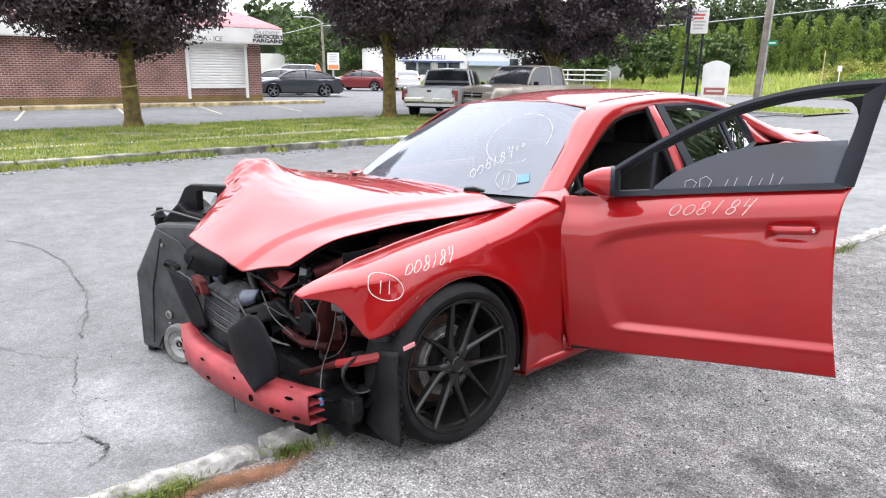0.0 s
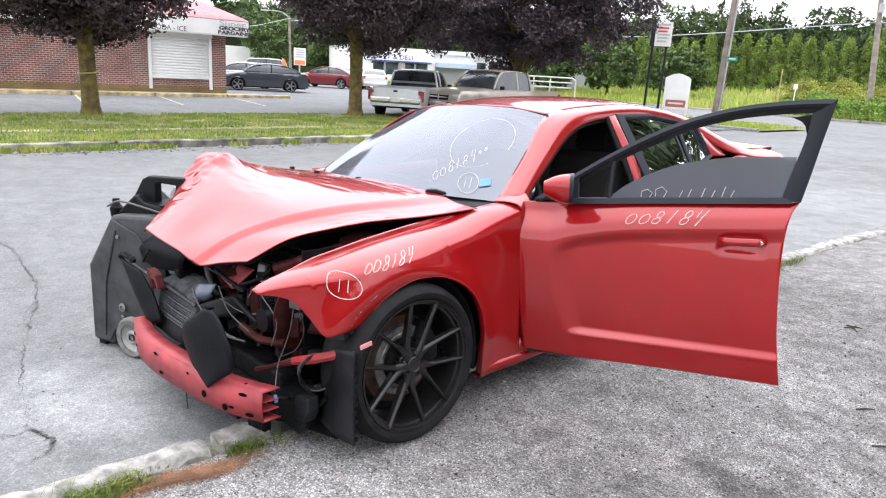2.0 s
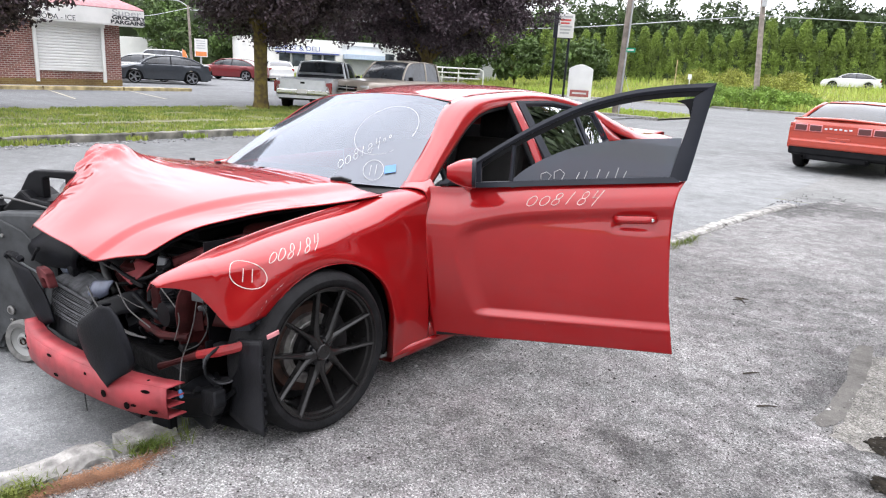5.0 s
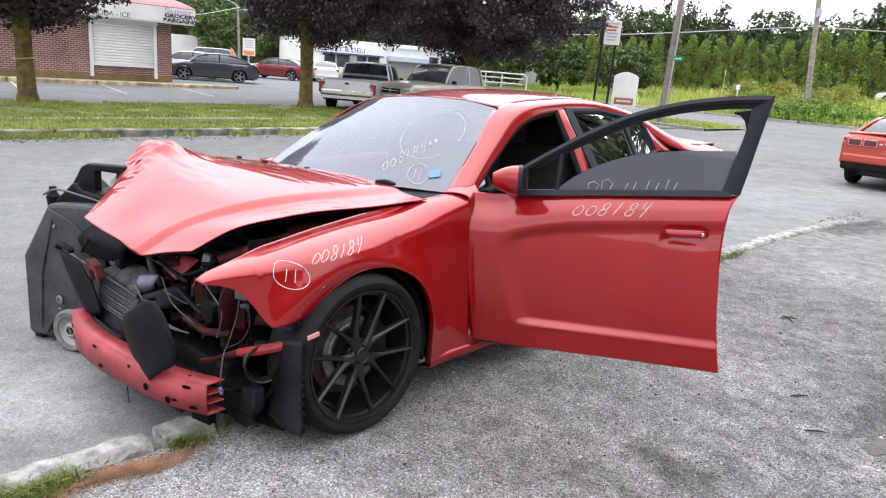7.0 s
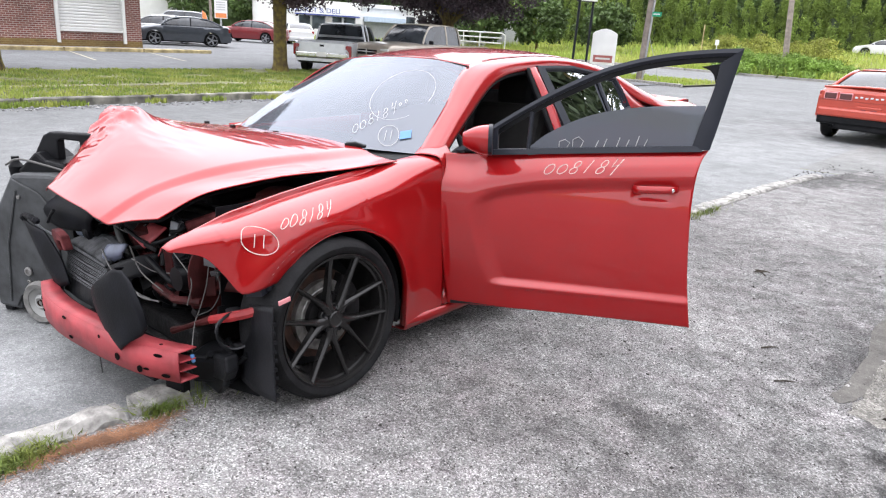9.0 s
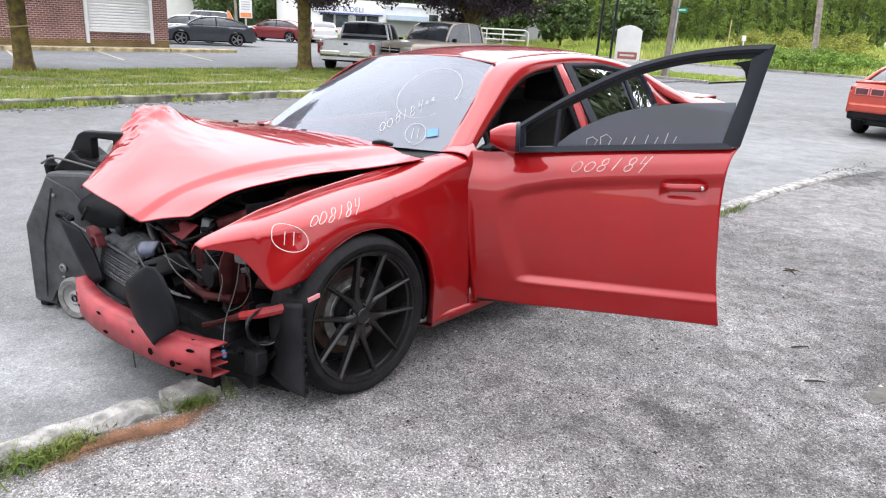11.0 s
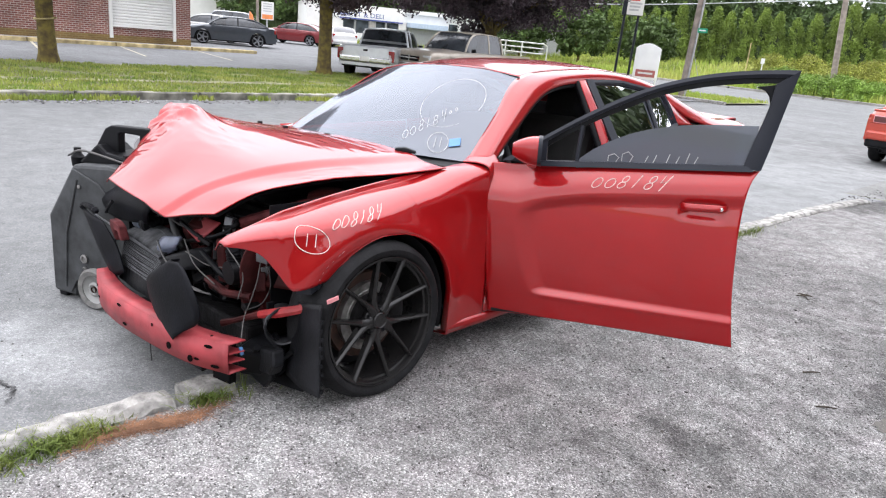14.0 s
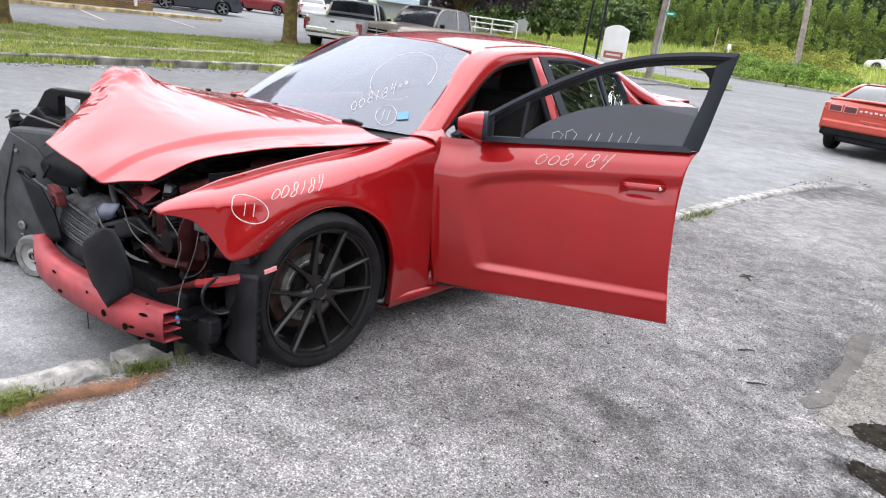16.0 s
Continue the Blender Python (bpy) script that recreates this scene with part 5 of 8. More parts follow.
part("beam_back", Geo().grid([[(p.x, p.y + 0.03, 0.21), (p.x, p.y + 0.03, 0.315)] for p in line[2:]]), M_BLACK, BEAM, solid=0.004)
# punched holes: round and slotted, dark discs set just proud of the face
for i, z, r, slot in ((2, 0.212, 0.012, 1), (3, 0.290, 0.012, 1), (5, 0.225, 0.008, 1), (6, 0.218, 0.014, 0), (9, 0.236, 0.015, 0), (11, 0.290, 0.007, 0), (15, 0.222, 0.011, 1), (16, 0.296, 0.011, 1), (24, 0.245, 0.009, 1), (25, 0.292, 0.009, 1), (28, 0.27, 0.007, 0)):
    p = line[i]
    d = (line[i + 1] - line[i - 1]).normalized()
    nrm = Vector((-d.y, d.x, 0))
    nrm = nrm if nrm.y < 0 else -nrm
    c = p + Vector((0, -0.056, 0)) + nrm * 0.006
    c.z = z
    ring = [c + d * (1.7 if slot else 1.0) * r * math.cos(a) + Vector((0, 0, (0.6 if slot else 1.0) * r * math.sin(a))) for a in [2 * math.pi * k / 16 for k in range(16)]]
    part("beam_hole", Geo().prism(list(range(16)), lambda k, s, ring=ring, nrm=nrm: ring[k] + nrm * 0.002 * s), M_HOLE, BEAM)
for i in (4, 12):
    p = line[i]
    part("bolt_hole", Geo().lathe([(0.3145 + 0.0003 * i, 0.007), (0.317 + 0.0003 * i, 0.007), (0.3175 + 0.0003 * i, 0.0003)], 10, axis="z", c=(p.x, p.y - 0.02, 0)), M_HOLE, BEAM)

M_TANK = mat("dusty_grey_tank", (0.042, 0.043, 0.046), 0.6, var=0.6, scale=18, bump=0.3, bscale=60, spec=0.2)
# cooler pack: leaning core with fins and a top tank
RAD = new("cooler")
RAD.parent = CAR
RAD["label"] = "bent cooler core with fine fins"
ra, rb = Vector((-1.345, -0.50, 0.494)), Vector((-0.93, -0.50, 0.466))
rc, rd = Vector((-0.80, -0.585, 0.285)), Vector((-1.26, -0.575, 0.295))
part("core", Geo().grid([[ra.lerp(rb, i / 12) + Vector((0, 0.004 * math.sin(i * 0.6), 0)) for i in range(13)], [rd.lerp(rc, i / 12) + Vector((0, 0.003 * math.sin(i), 0)) for i in range(13)]]), M_BLACK, RAD, solid=0.02)
for k in range(22):
    t = (k + 0.5) / 34
    a, b = ra.lerp(rd, t), rb.lerp(rc, t)
    part("fin", Geo().tube([a + Vector((0, -0.014, 0)), a.lerp(b, 0.5) + Vector((0, -0.018 + 0.004 * math.sin(k), 0.003 * math.sin(k * 2.1))), b + Vector((0, -0.014, 0))], 0.0017, 4), M_FIN, RAD)
part("top_tank", Geo().grid(patch([[ra + Vector((0, -0.02, 0)), ra.lerp(rb, 0.5) + Vector((0, -0.01, 0)), rb + Vector((0, -0.02, 0))], [(-1.31, -0.45, 0.528), (-1.13, -0.445, 0.526), (-0.94, -0.45, 0.498)], [(-1.265, -0.40, 0.542), (-1.10, -0.39, 0.545), (-0.94, -0.40, 0.515)]], 14, 8)), M_TANK, RAD, smooth=40, solid=0.015)
part("tank_rib", Geo().tube([(-1.28, -0.43, 0.540), (-1.12, -0.424, 0.542), (-0.95, -0.43, 0.514)], 0.004, 6), M_FIN, RAD, smooth=40)
part("tank_edge", Geo().tube([ra + Vector((0, -0.02, 0.005)), ra.lerp(rb, 0.6) + Vector((0, -0.03, 0.012)), rb + Vector((0, -0.02, 0.0))], 0.006, 6), M_FIN, RAD, smooth=40)
part("end_tank", Geo().grid(patch([[rb + Vector((0.0, -0.01, 0)), (-0.80, -0.43, 0.525), (-0.74, -0.36, 0.54)], [rb.lerp(rc, 0.5), (-0.80, -0.47, 0.43), (-0.74, -0.38, 0.44)]], 8, 6)), M_GREYP, RAD, smooth=40, solid=0.012)

# torn black shrouds
FLAP_L = [(-0.485, 0.590), (-0.60, 0.525), (-0.700, 0.452), (-0.655, 0.352), (-0.573, 0.290), (-0.478, 0.252)]
FLAP_R = [(-0.425, 0.594), (-0.355, 0.572), (-0.300, 0.528), (-0.252, 0.468), (-0.252, 0.412), (-0.300, 0.372)]
fl, fr_ = spline([(x, 0, z) for x, z in FLAP_L], 15), spline([(x, 0, z) for x, z in FLAP_R], 15)
flap = []
for j, (a_, b_) in enumerate(zip(fl, fr_)):
    t = j / 14
    row = [a_.lerp(b_, 0.02) + Vector((0.012, -0.640 - 0.02 * t, 0))]
    row += [a_.lerp(b_, i / 10) + Vector((0, -0.668 - 0.030 * math.sin(math.pi * (i / 10) ** 0.7) * (0.3 + 0.7 * t) - 0.012 * math.sin(math.pi * t), 0)) for i in range(11)]
    flap.append(row)
M_SHROUD = mat("dull_black_shroud", (0.0042, 0.0044, 0.0062), 0.55, var=0.5, scale=8, spec=0.10, bump=0.1, bscale=90)
part("shroud_flap", Geo().grid(flap), M_SHROUD, CAR, "torn black plastic shroud hanging over the beam", smooth=30, solid=0.007)
sh = patch([[(-1.632, -0.60, 0.582), (-1.52, -0.61, 0.575), (-1.405, -0.59, 0.555)], [(-1.430, -0.60, 0.400), (-1.35, -0.615, 0.425), (-1.255, -0.585, 0.455)], [(-1.270, -0.60, 0.298), (-1.215, -0.605, 0.325), (-1.155, -0.595, 0.352)]], 12, 12)
part("shroud_side", Geo().grid(sh), M_SHROUD, CAR, smooth=50, solid=0.01)
part("lamp_housing", Geo().grid(patch([[(-1.66, -0.46, 0.660), (-1.45, -0.45, 0.715), (-1.12, -0.44, 0.690)], [(-1.69, -0.50, 0.615), (-1.45, -0.505, 0.635), (-1.14, -0.475, 0.630)], [(-1.66, -0.49, 0.560), (-1.45, -0.485, 0.545), (-1.18, -0.46, 0.570)]], 14, 10)), M_SHROUD, CAR, "broken black lamp housing", smooth=40, solid=0.012)
part("lamp_mount", Geo().prism([(-0.045, -0.055), (-0.02, -0.06), (-0.015, 0.0), (0.02, 0.0), (0.022, -0.05), (0.045, -0.045), (0.05, 0.03), (0.02, 0.05), (-0.03, 0.055), (-0.05, 0.03)], lambda p, q: (-1.295 + 1.1 * p[0], -0.575 + 0.04 * q - 0.2 * p[1], 0.527 + 0.95 * p[1])), M_DUSTRED, CAR, "torn red mounting bracket", bevel=0.006)
part("lamp_mount", Geo().box((-0.80, -0.36, 0.615), (0.13, 0.07, 0.07), Euler((0.5, 0.1, 0.4)).to_matrix()).box((-0.86, -0.33, 0.66), (0.05, 0.05, 0.05), Euler((0.2, 0.3, 0)).to_matrix()), M_BAYRED, CAR, bevel=0.006)
part("clip", Geo().box((-0.70, -0.42, 0.585), (0.07, 0.012, 0.02), Euler((0.1, 0.3, 0.3)).to_matrix()), M_BAY, CAR, bevel=0.003)
part("ballast_box", Geo().box((-0.285, -0.375, 0.615), (0.055, 0.04, 0.07), Euler((0.1, 0.1, 0.4)).to_matrix()).box((-0.255, -0.37, 0.62), (0.02, 0.03, 0.04)), M_ALU, CAR, "grey metal lamp ballast", bevel=0.005)
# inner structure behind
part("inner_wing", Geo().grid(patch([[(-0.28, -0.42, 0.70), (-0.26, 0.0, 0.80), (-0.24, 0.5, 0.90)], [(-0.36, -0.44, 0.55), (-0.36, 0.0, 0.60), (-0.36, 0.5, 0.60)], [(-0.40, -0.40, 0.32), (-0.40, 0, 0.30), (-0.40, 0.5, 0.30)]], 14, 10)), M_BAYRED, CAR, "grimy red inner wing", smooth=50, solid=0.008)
# One rail in two reds: darker bay red inside, matt red outside.
part("frame_rail", Geo().tube([(-0.405, -0.50, 0.310), (-0.35, -0.475, 0.332), (-0.238, -0.42, 0.381)], [0.016, 0.011, 0.016], 8), M_BAYRED, CAR, "dark red inner end of the bent rail", smooth=40)
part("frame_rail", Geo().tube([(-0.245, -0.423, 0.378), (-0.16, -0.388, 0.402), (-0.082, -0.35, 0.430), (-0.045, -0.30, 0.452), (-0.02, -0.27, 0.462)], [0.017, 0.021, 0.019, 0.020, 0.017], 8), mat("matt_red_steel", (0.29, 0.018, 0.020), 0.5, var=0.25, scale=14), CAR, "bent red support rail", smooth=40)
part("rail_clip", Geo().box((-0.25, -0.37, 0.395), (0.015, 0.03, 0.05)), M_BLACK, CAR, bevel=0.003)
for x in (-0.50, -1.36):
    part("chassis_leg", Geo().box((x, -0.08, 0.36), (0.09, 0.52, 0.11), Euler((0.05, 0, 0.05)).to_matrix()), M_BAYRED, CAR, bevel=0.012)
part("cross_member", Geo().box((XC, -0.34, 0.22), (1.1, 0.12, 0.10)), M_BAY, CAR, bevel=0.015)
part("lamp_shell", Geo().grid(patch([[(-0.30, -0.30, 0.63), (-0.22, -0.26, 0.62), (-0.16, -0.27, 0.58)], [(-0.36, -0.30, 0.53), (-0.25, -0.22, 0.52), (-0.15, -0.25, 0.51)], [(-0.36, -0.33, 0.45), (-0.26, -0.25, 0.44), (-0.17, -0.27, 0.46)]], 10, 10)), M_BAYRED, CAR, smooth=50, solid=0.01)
ENG = new("engine")
ENG.parent = CAR
part("block", Geo().box((XC, 0.16, 0.50), (0.62, 0.62, 0.42), Euler((0, 0.04, 0.05)).to_matrix()), M_BAY, ENG, bevel=0.03)
part("intake_cover", Geo().box((XC, 0.08, 0.77), (0.5, 0.5, 0.09), Euler((0.05, 0.04, 0.1)).to_matrix()), M_BLACK, ENG, bevel=0.03)
for i in range(4):
    part("pulley", Geo().lathe([(-0.24, 0.05 + 0.012 * (i % 3)), (-0.205, 0.05 + 0.012 * (i % 3)), (-0.205, 0.03), (-0.235, 0.02), (-0.235, 0.001)], 24, axis="y", c=(-0.72 - 0.14 * i, 0.0, 0.45 + 0.07 * (i % 2))), M_BAY, ENG, smooth=40)
part("fan_shroud", Geo().lathe([(-0.36, 0.19), (-0.27, 0.20), (-0.27, 0.165), (-0.33, 0.16)], 32, axis="y", c=(-1.22, 0.0, 0.60)), M_BLACK, ENG, smooth=40)
part("fan_motor", Geo().lathe([(-0.38, 0.001), (-0.38, 0.06), (-0.30, 0.065)], 24, axis="y", c=(-1.28, 0.02, 0.60)), M_GREYP, ENG, smooth=40)
part("coolant_hose", Geo().tube(spline([(-0.46, -0.42, 0.60), (-0.47, -0.40, 0.52), (-0.50, -0.38, 0.45), (-0.58, -0.34, 0.42)], 14), 0.028, 10), M_BLACK, ENG, "ribbed black hose", smooth=40)
for k in range(9):
    z = 0.585 - 0.014 * k
    part("hose_rib", Geo().lathe([(-0.004, 0.028), (0, 0.033), (0.004, 0.028)], 14, axis="z", c=(-0.463 - 0.002 * k, -0.412 + 0.002 * k, z)), M_BLACK, ENG, smooth=40)
part("washer_tank", Geo().box((-0.62, -0.28, 0.48), (0.14, 0.12, 0.16), Euler((0.2, 0, 0.3)).to_matrix()), M_BAY, ENG, bevel=0.02)
part("battery_tray", Geo().box((-0.62, 0.12, 0.66), (0.2, 0.3, 0.16)), M_BLACK, ENG, bevel=0.025)
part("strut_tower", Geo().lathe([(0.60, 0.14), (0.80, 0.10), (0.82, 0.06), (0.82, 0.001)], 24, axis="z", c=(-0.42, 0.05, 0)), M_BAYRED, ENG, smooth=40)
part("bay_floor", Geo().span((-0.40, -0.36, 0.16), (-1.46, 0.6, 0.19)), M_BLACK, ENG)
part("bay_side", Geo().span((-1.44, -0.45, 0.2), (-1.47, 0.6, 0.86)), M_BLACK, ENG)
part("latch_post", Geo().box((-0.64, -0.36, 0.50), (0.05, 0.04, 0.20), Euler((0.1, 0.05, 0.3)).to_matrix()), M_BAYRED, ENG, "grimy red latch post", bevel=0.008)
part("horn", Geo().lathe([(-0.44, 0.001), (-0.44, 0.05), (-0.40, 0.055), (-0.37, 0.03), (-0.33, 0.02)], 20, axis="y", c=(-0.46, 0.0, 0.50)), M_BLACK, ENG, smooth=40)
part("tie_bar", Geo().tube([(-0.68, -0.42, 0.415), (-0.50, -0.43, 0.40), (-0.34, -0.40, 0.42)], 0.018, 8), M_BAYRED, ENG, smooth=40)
part("bottle_neck", Geo().lathe([(-0.05, 0.030), (-0.04, 0.042), (0.035, 0.042), (0.04, 0.030), (0.05, 0.030)], 20, axis="x", c=(-1.31, -0.43, 0.552)), M_BLUEGREY, ENG, "pale blue plastic reservoir", smooth=40)
part("pump_disc", Geo().lathe([(0.0, 0.048), (0.035, 0.050), (0.045, 0.042), (0.045, 0.020), (0.06, 0.016), (0.06, 0.001)], 24, axis="x", c=(-1.255, -0.43, 0.560)), M_BLACK, ENG, smooth=40)
part("bay_rail", Geo().tube([(-0.60, -0.30, 0.672), (-0.46, -0.12, 0.745), (-0.40, 0.10, 0.79)], [0.022, 0.026, 0.022], 8), M_DUSTRED, ENG, "dusty red inner rail", smooth=40)
# intake duct and lower black panels before the wheel
M_DUCT = mat("worn_duct_plastic", (0.046, 0.046, 0.050), 0.38, var=0.4, scale=9, spec=0.4)
part("intake_duct", Geo().tube(spline([(-0.150, -0.372, 0.345), (-0.23, -0.335, 0.325), (-0.33, -0.27, 0.295), (-0.42, -0.20, 0.26)], 10), [0.074, 0.073, 0.067, 0.066, 0.067, 0.069, 0.072, 0.076, 0.078, 0.078], 24, close=False), M_DUCT, CAR, "round black air duct", smooth=50, solid=0.006)
part("duct_lip", Geo().tube([Vector((-0.147, -0.374, 0.346)) + 0.076 * (math.cos(a) * Vector((0.25, 0.95, 0.1)).cross(Vector((0, 0, 1))).normalized() * 0 + math.cos(a) * Vector((0.2, 0.98, 0)) + math.sin(a) * Vector((0, 0, 1))) for a in [2 * math.pi * i / 24 for i in range(25)]], 0.006, 6, close=False), M_GREYP, CAR, smooth=50)
part("duct_dark", Geo().lathe([(-0.26, 0.064), (-0.26, 0.001)], 20, c=(0, -0.32, 0.32)), M_HOLE, CAR)
part("lower_box", Geo().prism([(-0.36, 0.20), (-0.10, 0.275), (-0.085, 0.215), (-0.12, 0.165), (-0.34, 0.10)], lambda p, q: (p[0], -0.455 - 0.25 * p[0] - 0.06 * (0.5 - q) - 0.05 * (0.25 - p[1]), p[1])), M_GREYP, CAR, "scuffed black lower housing", bevel=0.012)
part("lower_box", Geo().prism([(-0.50, 0.145), (-0.16, 0.185), (-0.14, 0.13), (-0.20, 0.075), (-0.44, 0.055)], lambda p, q: (p[0], -0.47 - 0.20 * p[0] + 0.03 * q - 0.1 * (0.15 - p[1]), p[1])), M_BLACK, CAR, bevel=0.010)
part("lower_box", Geo().box((-0.30, -0.34, 0.17), (0.20, 0.22, 0.12), Euler((0.1, -0.1, 0.4)).to_matrix()), M_BLACK, CAR, bevel=0.02)
part("splash_panel", Geo().grid(patch([[(-0.10, -0.335, 0.455), (-0.01, -0.345, 0.475), (0.065, -0.345, 0.49)], [(-0.13, -0.345, 0.30), (-0.02, -0.362, 0.31), (0.072, -0.355, 0.31)], [(-0.15, -0.36, 0.135), (-0.03, -0.372, 0.122), (0.080, -0.36, 0.115)]], 14, 14)), M_GREYP, CAR, "scuffed black splash panel before the wheel", smooth=50, solid=0.008)
for k in range(9):
    part("splash_clip", Geo().box((0.080, -0.352 - 0.004 * (k % 2), 0.14 + 0.036 * k), (0.012, 0.010, 0.014)), M_BLACK, CAR)
part("dark_backing", Geo().grid(patch([[(-0.50, -0.26, 0.46), (-0.30, -0.20, 0.50), (-0.05, -0.20, 0.50)], [(-0.52, -0.30, 0.24), (-0.30, -0.22, 0.25), (-0.05, -0.24, 0.25)], [(-0.52, -0.40, 0.06), (-0.32, -0.36, 0.05), (-0.08, -0.33, 0.07)]], 10, 10)), M_BLACK, CAR, smooth=40, solid=0.01)
junk = random.Random(12)
for k in range(12):
    p = Vector((junk.uniform(-0.34, -0.14), junk.uniform(-0.52, -0.39), junk.uniform(0.15, 0.28)))
    if k % 3 == 0:
        part("lower_hose", Geo().tube(spline([p, p + Vector((junk.uniform(-0.08, 0.08), 0.01, junk.uniform(-0.06, 0.03))), p + Vector((junk.uniform(-0.12, 0.12), 0.03, junk.uniform(-0.09, 0.05)))], 10), junk.uniform(0.006, 0.016), 7), junk.choice((M_BLACK, M_GREYP)), CAR, smooth=50)
part("lower_foot", Geo().box((-0.40, -0.50, 0.05), (0.09, 0.05, 0.13), Euler((0.1, 0.1, 0.4)).to_matrix()), M_BLACK, CAR, bevel=0.01)
part("undertray", Geo().box((-0.9, -0.50, 0.12), (0.9, 0.2, 0.02), Euler((0.15, 0.0, 0.05)).to_matrix()), M_BLACK, CAR, bevel=0.004)
part("air_dam_scrap", Geo().prism([(-1.30, 0.20), (-1.20, 0.20), (-1.22, 0.11), (-1.30, 0.13)], lambda p, s: (p[0], -0.62 + 0.01 * s, p[1])), M_BLACK, CAR)
part("wing_bracket", Geo().box((-0.06, -0.31, 0.525), (0.07, 0.10, 0.03), Euler((0.1, -0.15, 0.4)).to_matrix()).box((-0.04, -0.29, 0.535), (0.05, 0.06, 0.02), Euler((0, 0, 0.4)).to_matrix()), M_FRAME, CAR, "dark wing bracket with holes", bevel=0.004)
part("tape_tag", Geo().box((0.075, -0.30, 0.505), (0.006, 0.055, 0.018), Euler((0.15, 0, 0)).to_matrix()), M_PINK, CAR, "strip of pink tape", bevel=0.002)
# cables
cab = random.Random(4)
for pts, r, m_ in (
    ([(-0.295, -0.385, 0.585), (-0.30, -0.40, 0.50), (-0.315, -0.42, 0.42), (-0.30, -0.46, 0.36), (-0.25, -0.50, 0.32), (-0.20, -0.535, 0.29)], 0.005, M_WIREG),
    ([(-0.265, -0.38, 0.585), (-0.23, -0.38, 0.50), (-0.23, -0.42, 0.43), (-0.29, -0.46, 0.39)], 0.005, M_WIRE),
    ([(-0.45, -0.45, 0.62), (-0.36, -0.43, 0.52), (-0.35, -0.46, 0.42)], 0.005, M_WIREG),
    ([(-0.83, -0.45, 0.57), (-0.66, -0.49, 0.50), (-0.52, -0.47, 0.44)], 0.006, M_WIREG),
    ([(-0.80, -0.46, 0.52), (-0.60, -0.45, 0.50), (-0.46, -0.40, 0.52)], 0.005, M_WIREG),
    ([(-1.2, -0.42, 0.60), (-1.05, -0.43, 0.63), (-0.92, -0.40, 0.60), (-0.8, -0.38, 0.66)], 0.007, M_WIRE),
    ([(-1.62, -0.50, 0.60), (-1.45, -0.48, 0.64), (-1.30, -0.42, 0.63)], 0.008, M_WIREG),
    ([(-0.9, -0.38, 0.62), (-0.95, -0.3, 0.70), (-0.8, -0.2, 0.74), (-0.6, -0.1, 0.72)], 0.010, M_WIRE),
    ([(-0.62, -0.68, 0.50), (-0.655, -0.67, 0.46), (-0.64, -0.68, 0.43)], 0.004, M_WIREG),
    ([(-0.86, -0.6, 0.19), (-0.87, -0.61, 0.10), (-0.84, -0.62, 0.02)], 0.006, M_WIRE),
    ([(-0.42, -0.50, 0.06), (-0.38, -0.53, 0.015), (-0.44, -0.56, 0.005)], 0.012, M_WIREG),
):
    part("cable", Geo().tube(spline(pts, 16), r * 0.5, 6), m_, CAR, smooth=40)
for k in range(22):
    a = Vector((cab.uniform(-1.30, -0.38), cab.uniform(-0.46, -0.30), cab.uniform(0.36, 0.66)))
    d1 = Vector((cab.uniform(-0.18, 0.18), cab.uniform(-0.02, 0.08), cab.uniform(-0.12, 0.12)))
    d2 = Vector((cab.uniform(-0.18, 0.18), cab.uniform(0.0, 0.10), cab.uniform(-0.16, 0.08)))
    part("hose", Geo().tube(spline([a, a + d1, a + d1 + d2], 12), cab.choice((0.006, 0.009, 0.013, 0.018)), 8), cab.choice((M_BLACK, M_BAY, M_WIRE, M_GREYP, M_BAYRED)), CAR, smooth=50)
part("connector", Geo().box((-0.187, -0.54, 0.270), (0.012, 0.014, 0.034), Euler((0.2, 0.1, 0)).to_matrix()), M_BLUE, CAR, "blue plug", bevel=0.003)
for k in range(60):
    p = Vector((cab.uniform(-1.38, -0.36), cab.uniform(-0.38, -0.20), cab.uniform(0.30, 0.68)))
    part("bay_fitting", Geo().box(p, (cab.uniform(0.03, 0.10), cab.uniform(0.03, 0.08), cab.uniform(0.02, 0.09)), Euler((cab.uniform(-0.5, 0.5), cab.uniform(-0.5, 0.5), cab.uniform(0, 3))).to_matrix()), (M_BAY, M_BLACK, M_BAYRED, M_BLACK, M_GREYP, M_BAY, M_ALU)[k % 7 if k % 14 else 0], CAR, bevel=0.005)

# torn lamp frame at the far corner
part("torn_frame", Geo().tube(spline([(-1.635, -0.60, 0.582), (-1.60, -0.60, 0.600), (-1.53, -0.60, 0.604), (-1.46, -0.595, 0.590)], 12), [0.010 + 0.010 * math.sin(k * 1.7) ** 2 for k in range(12)], 6), M_SHROUD, CAR, "torn black lamp frame", smooth=30)
part("torn_frame", Geo().tube([(-1.54, -0.575, 0.560), (-1.46, -0.57, 0.548), (-1.36, -0.565, 0.540)], [0.007, 0.005, 0.006], 6), M_ALU, CAR, smooth=30)
part("torn_frame", Geo().tube([(-1.45, -0.555, 0.585), (-1.42, -0.55, 0.625), (-1.40, -0.54, 0.650)], [0.008, 0.006, 0.010], 6), M_GREYP, CAR, smooth=30)
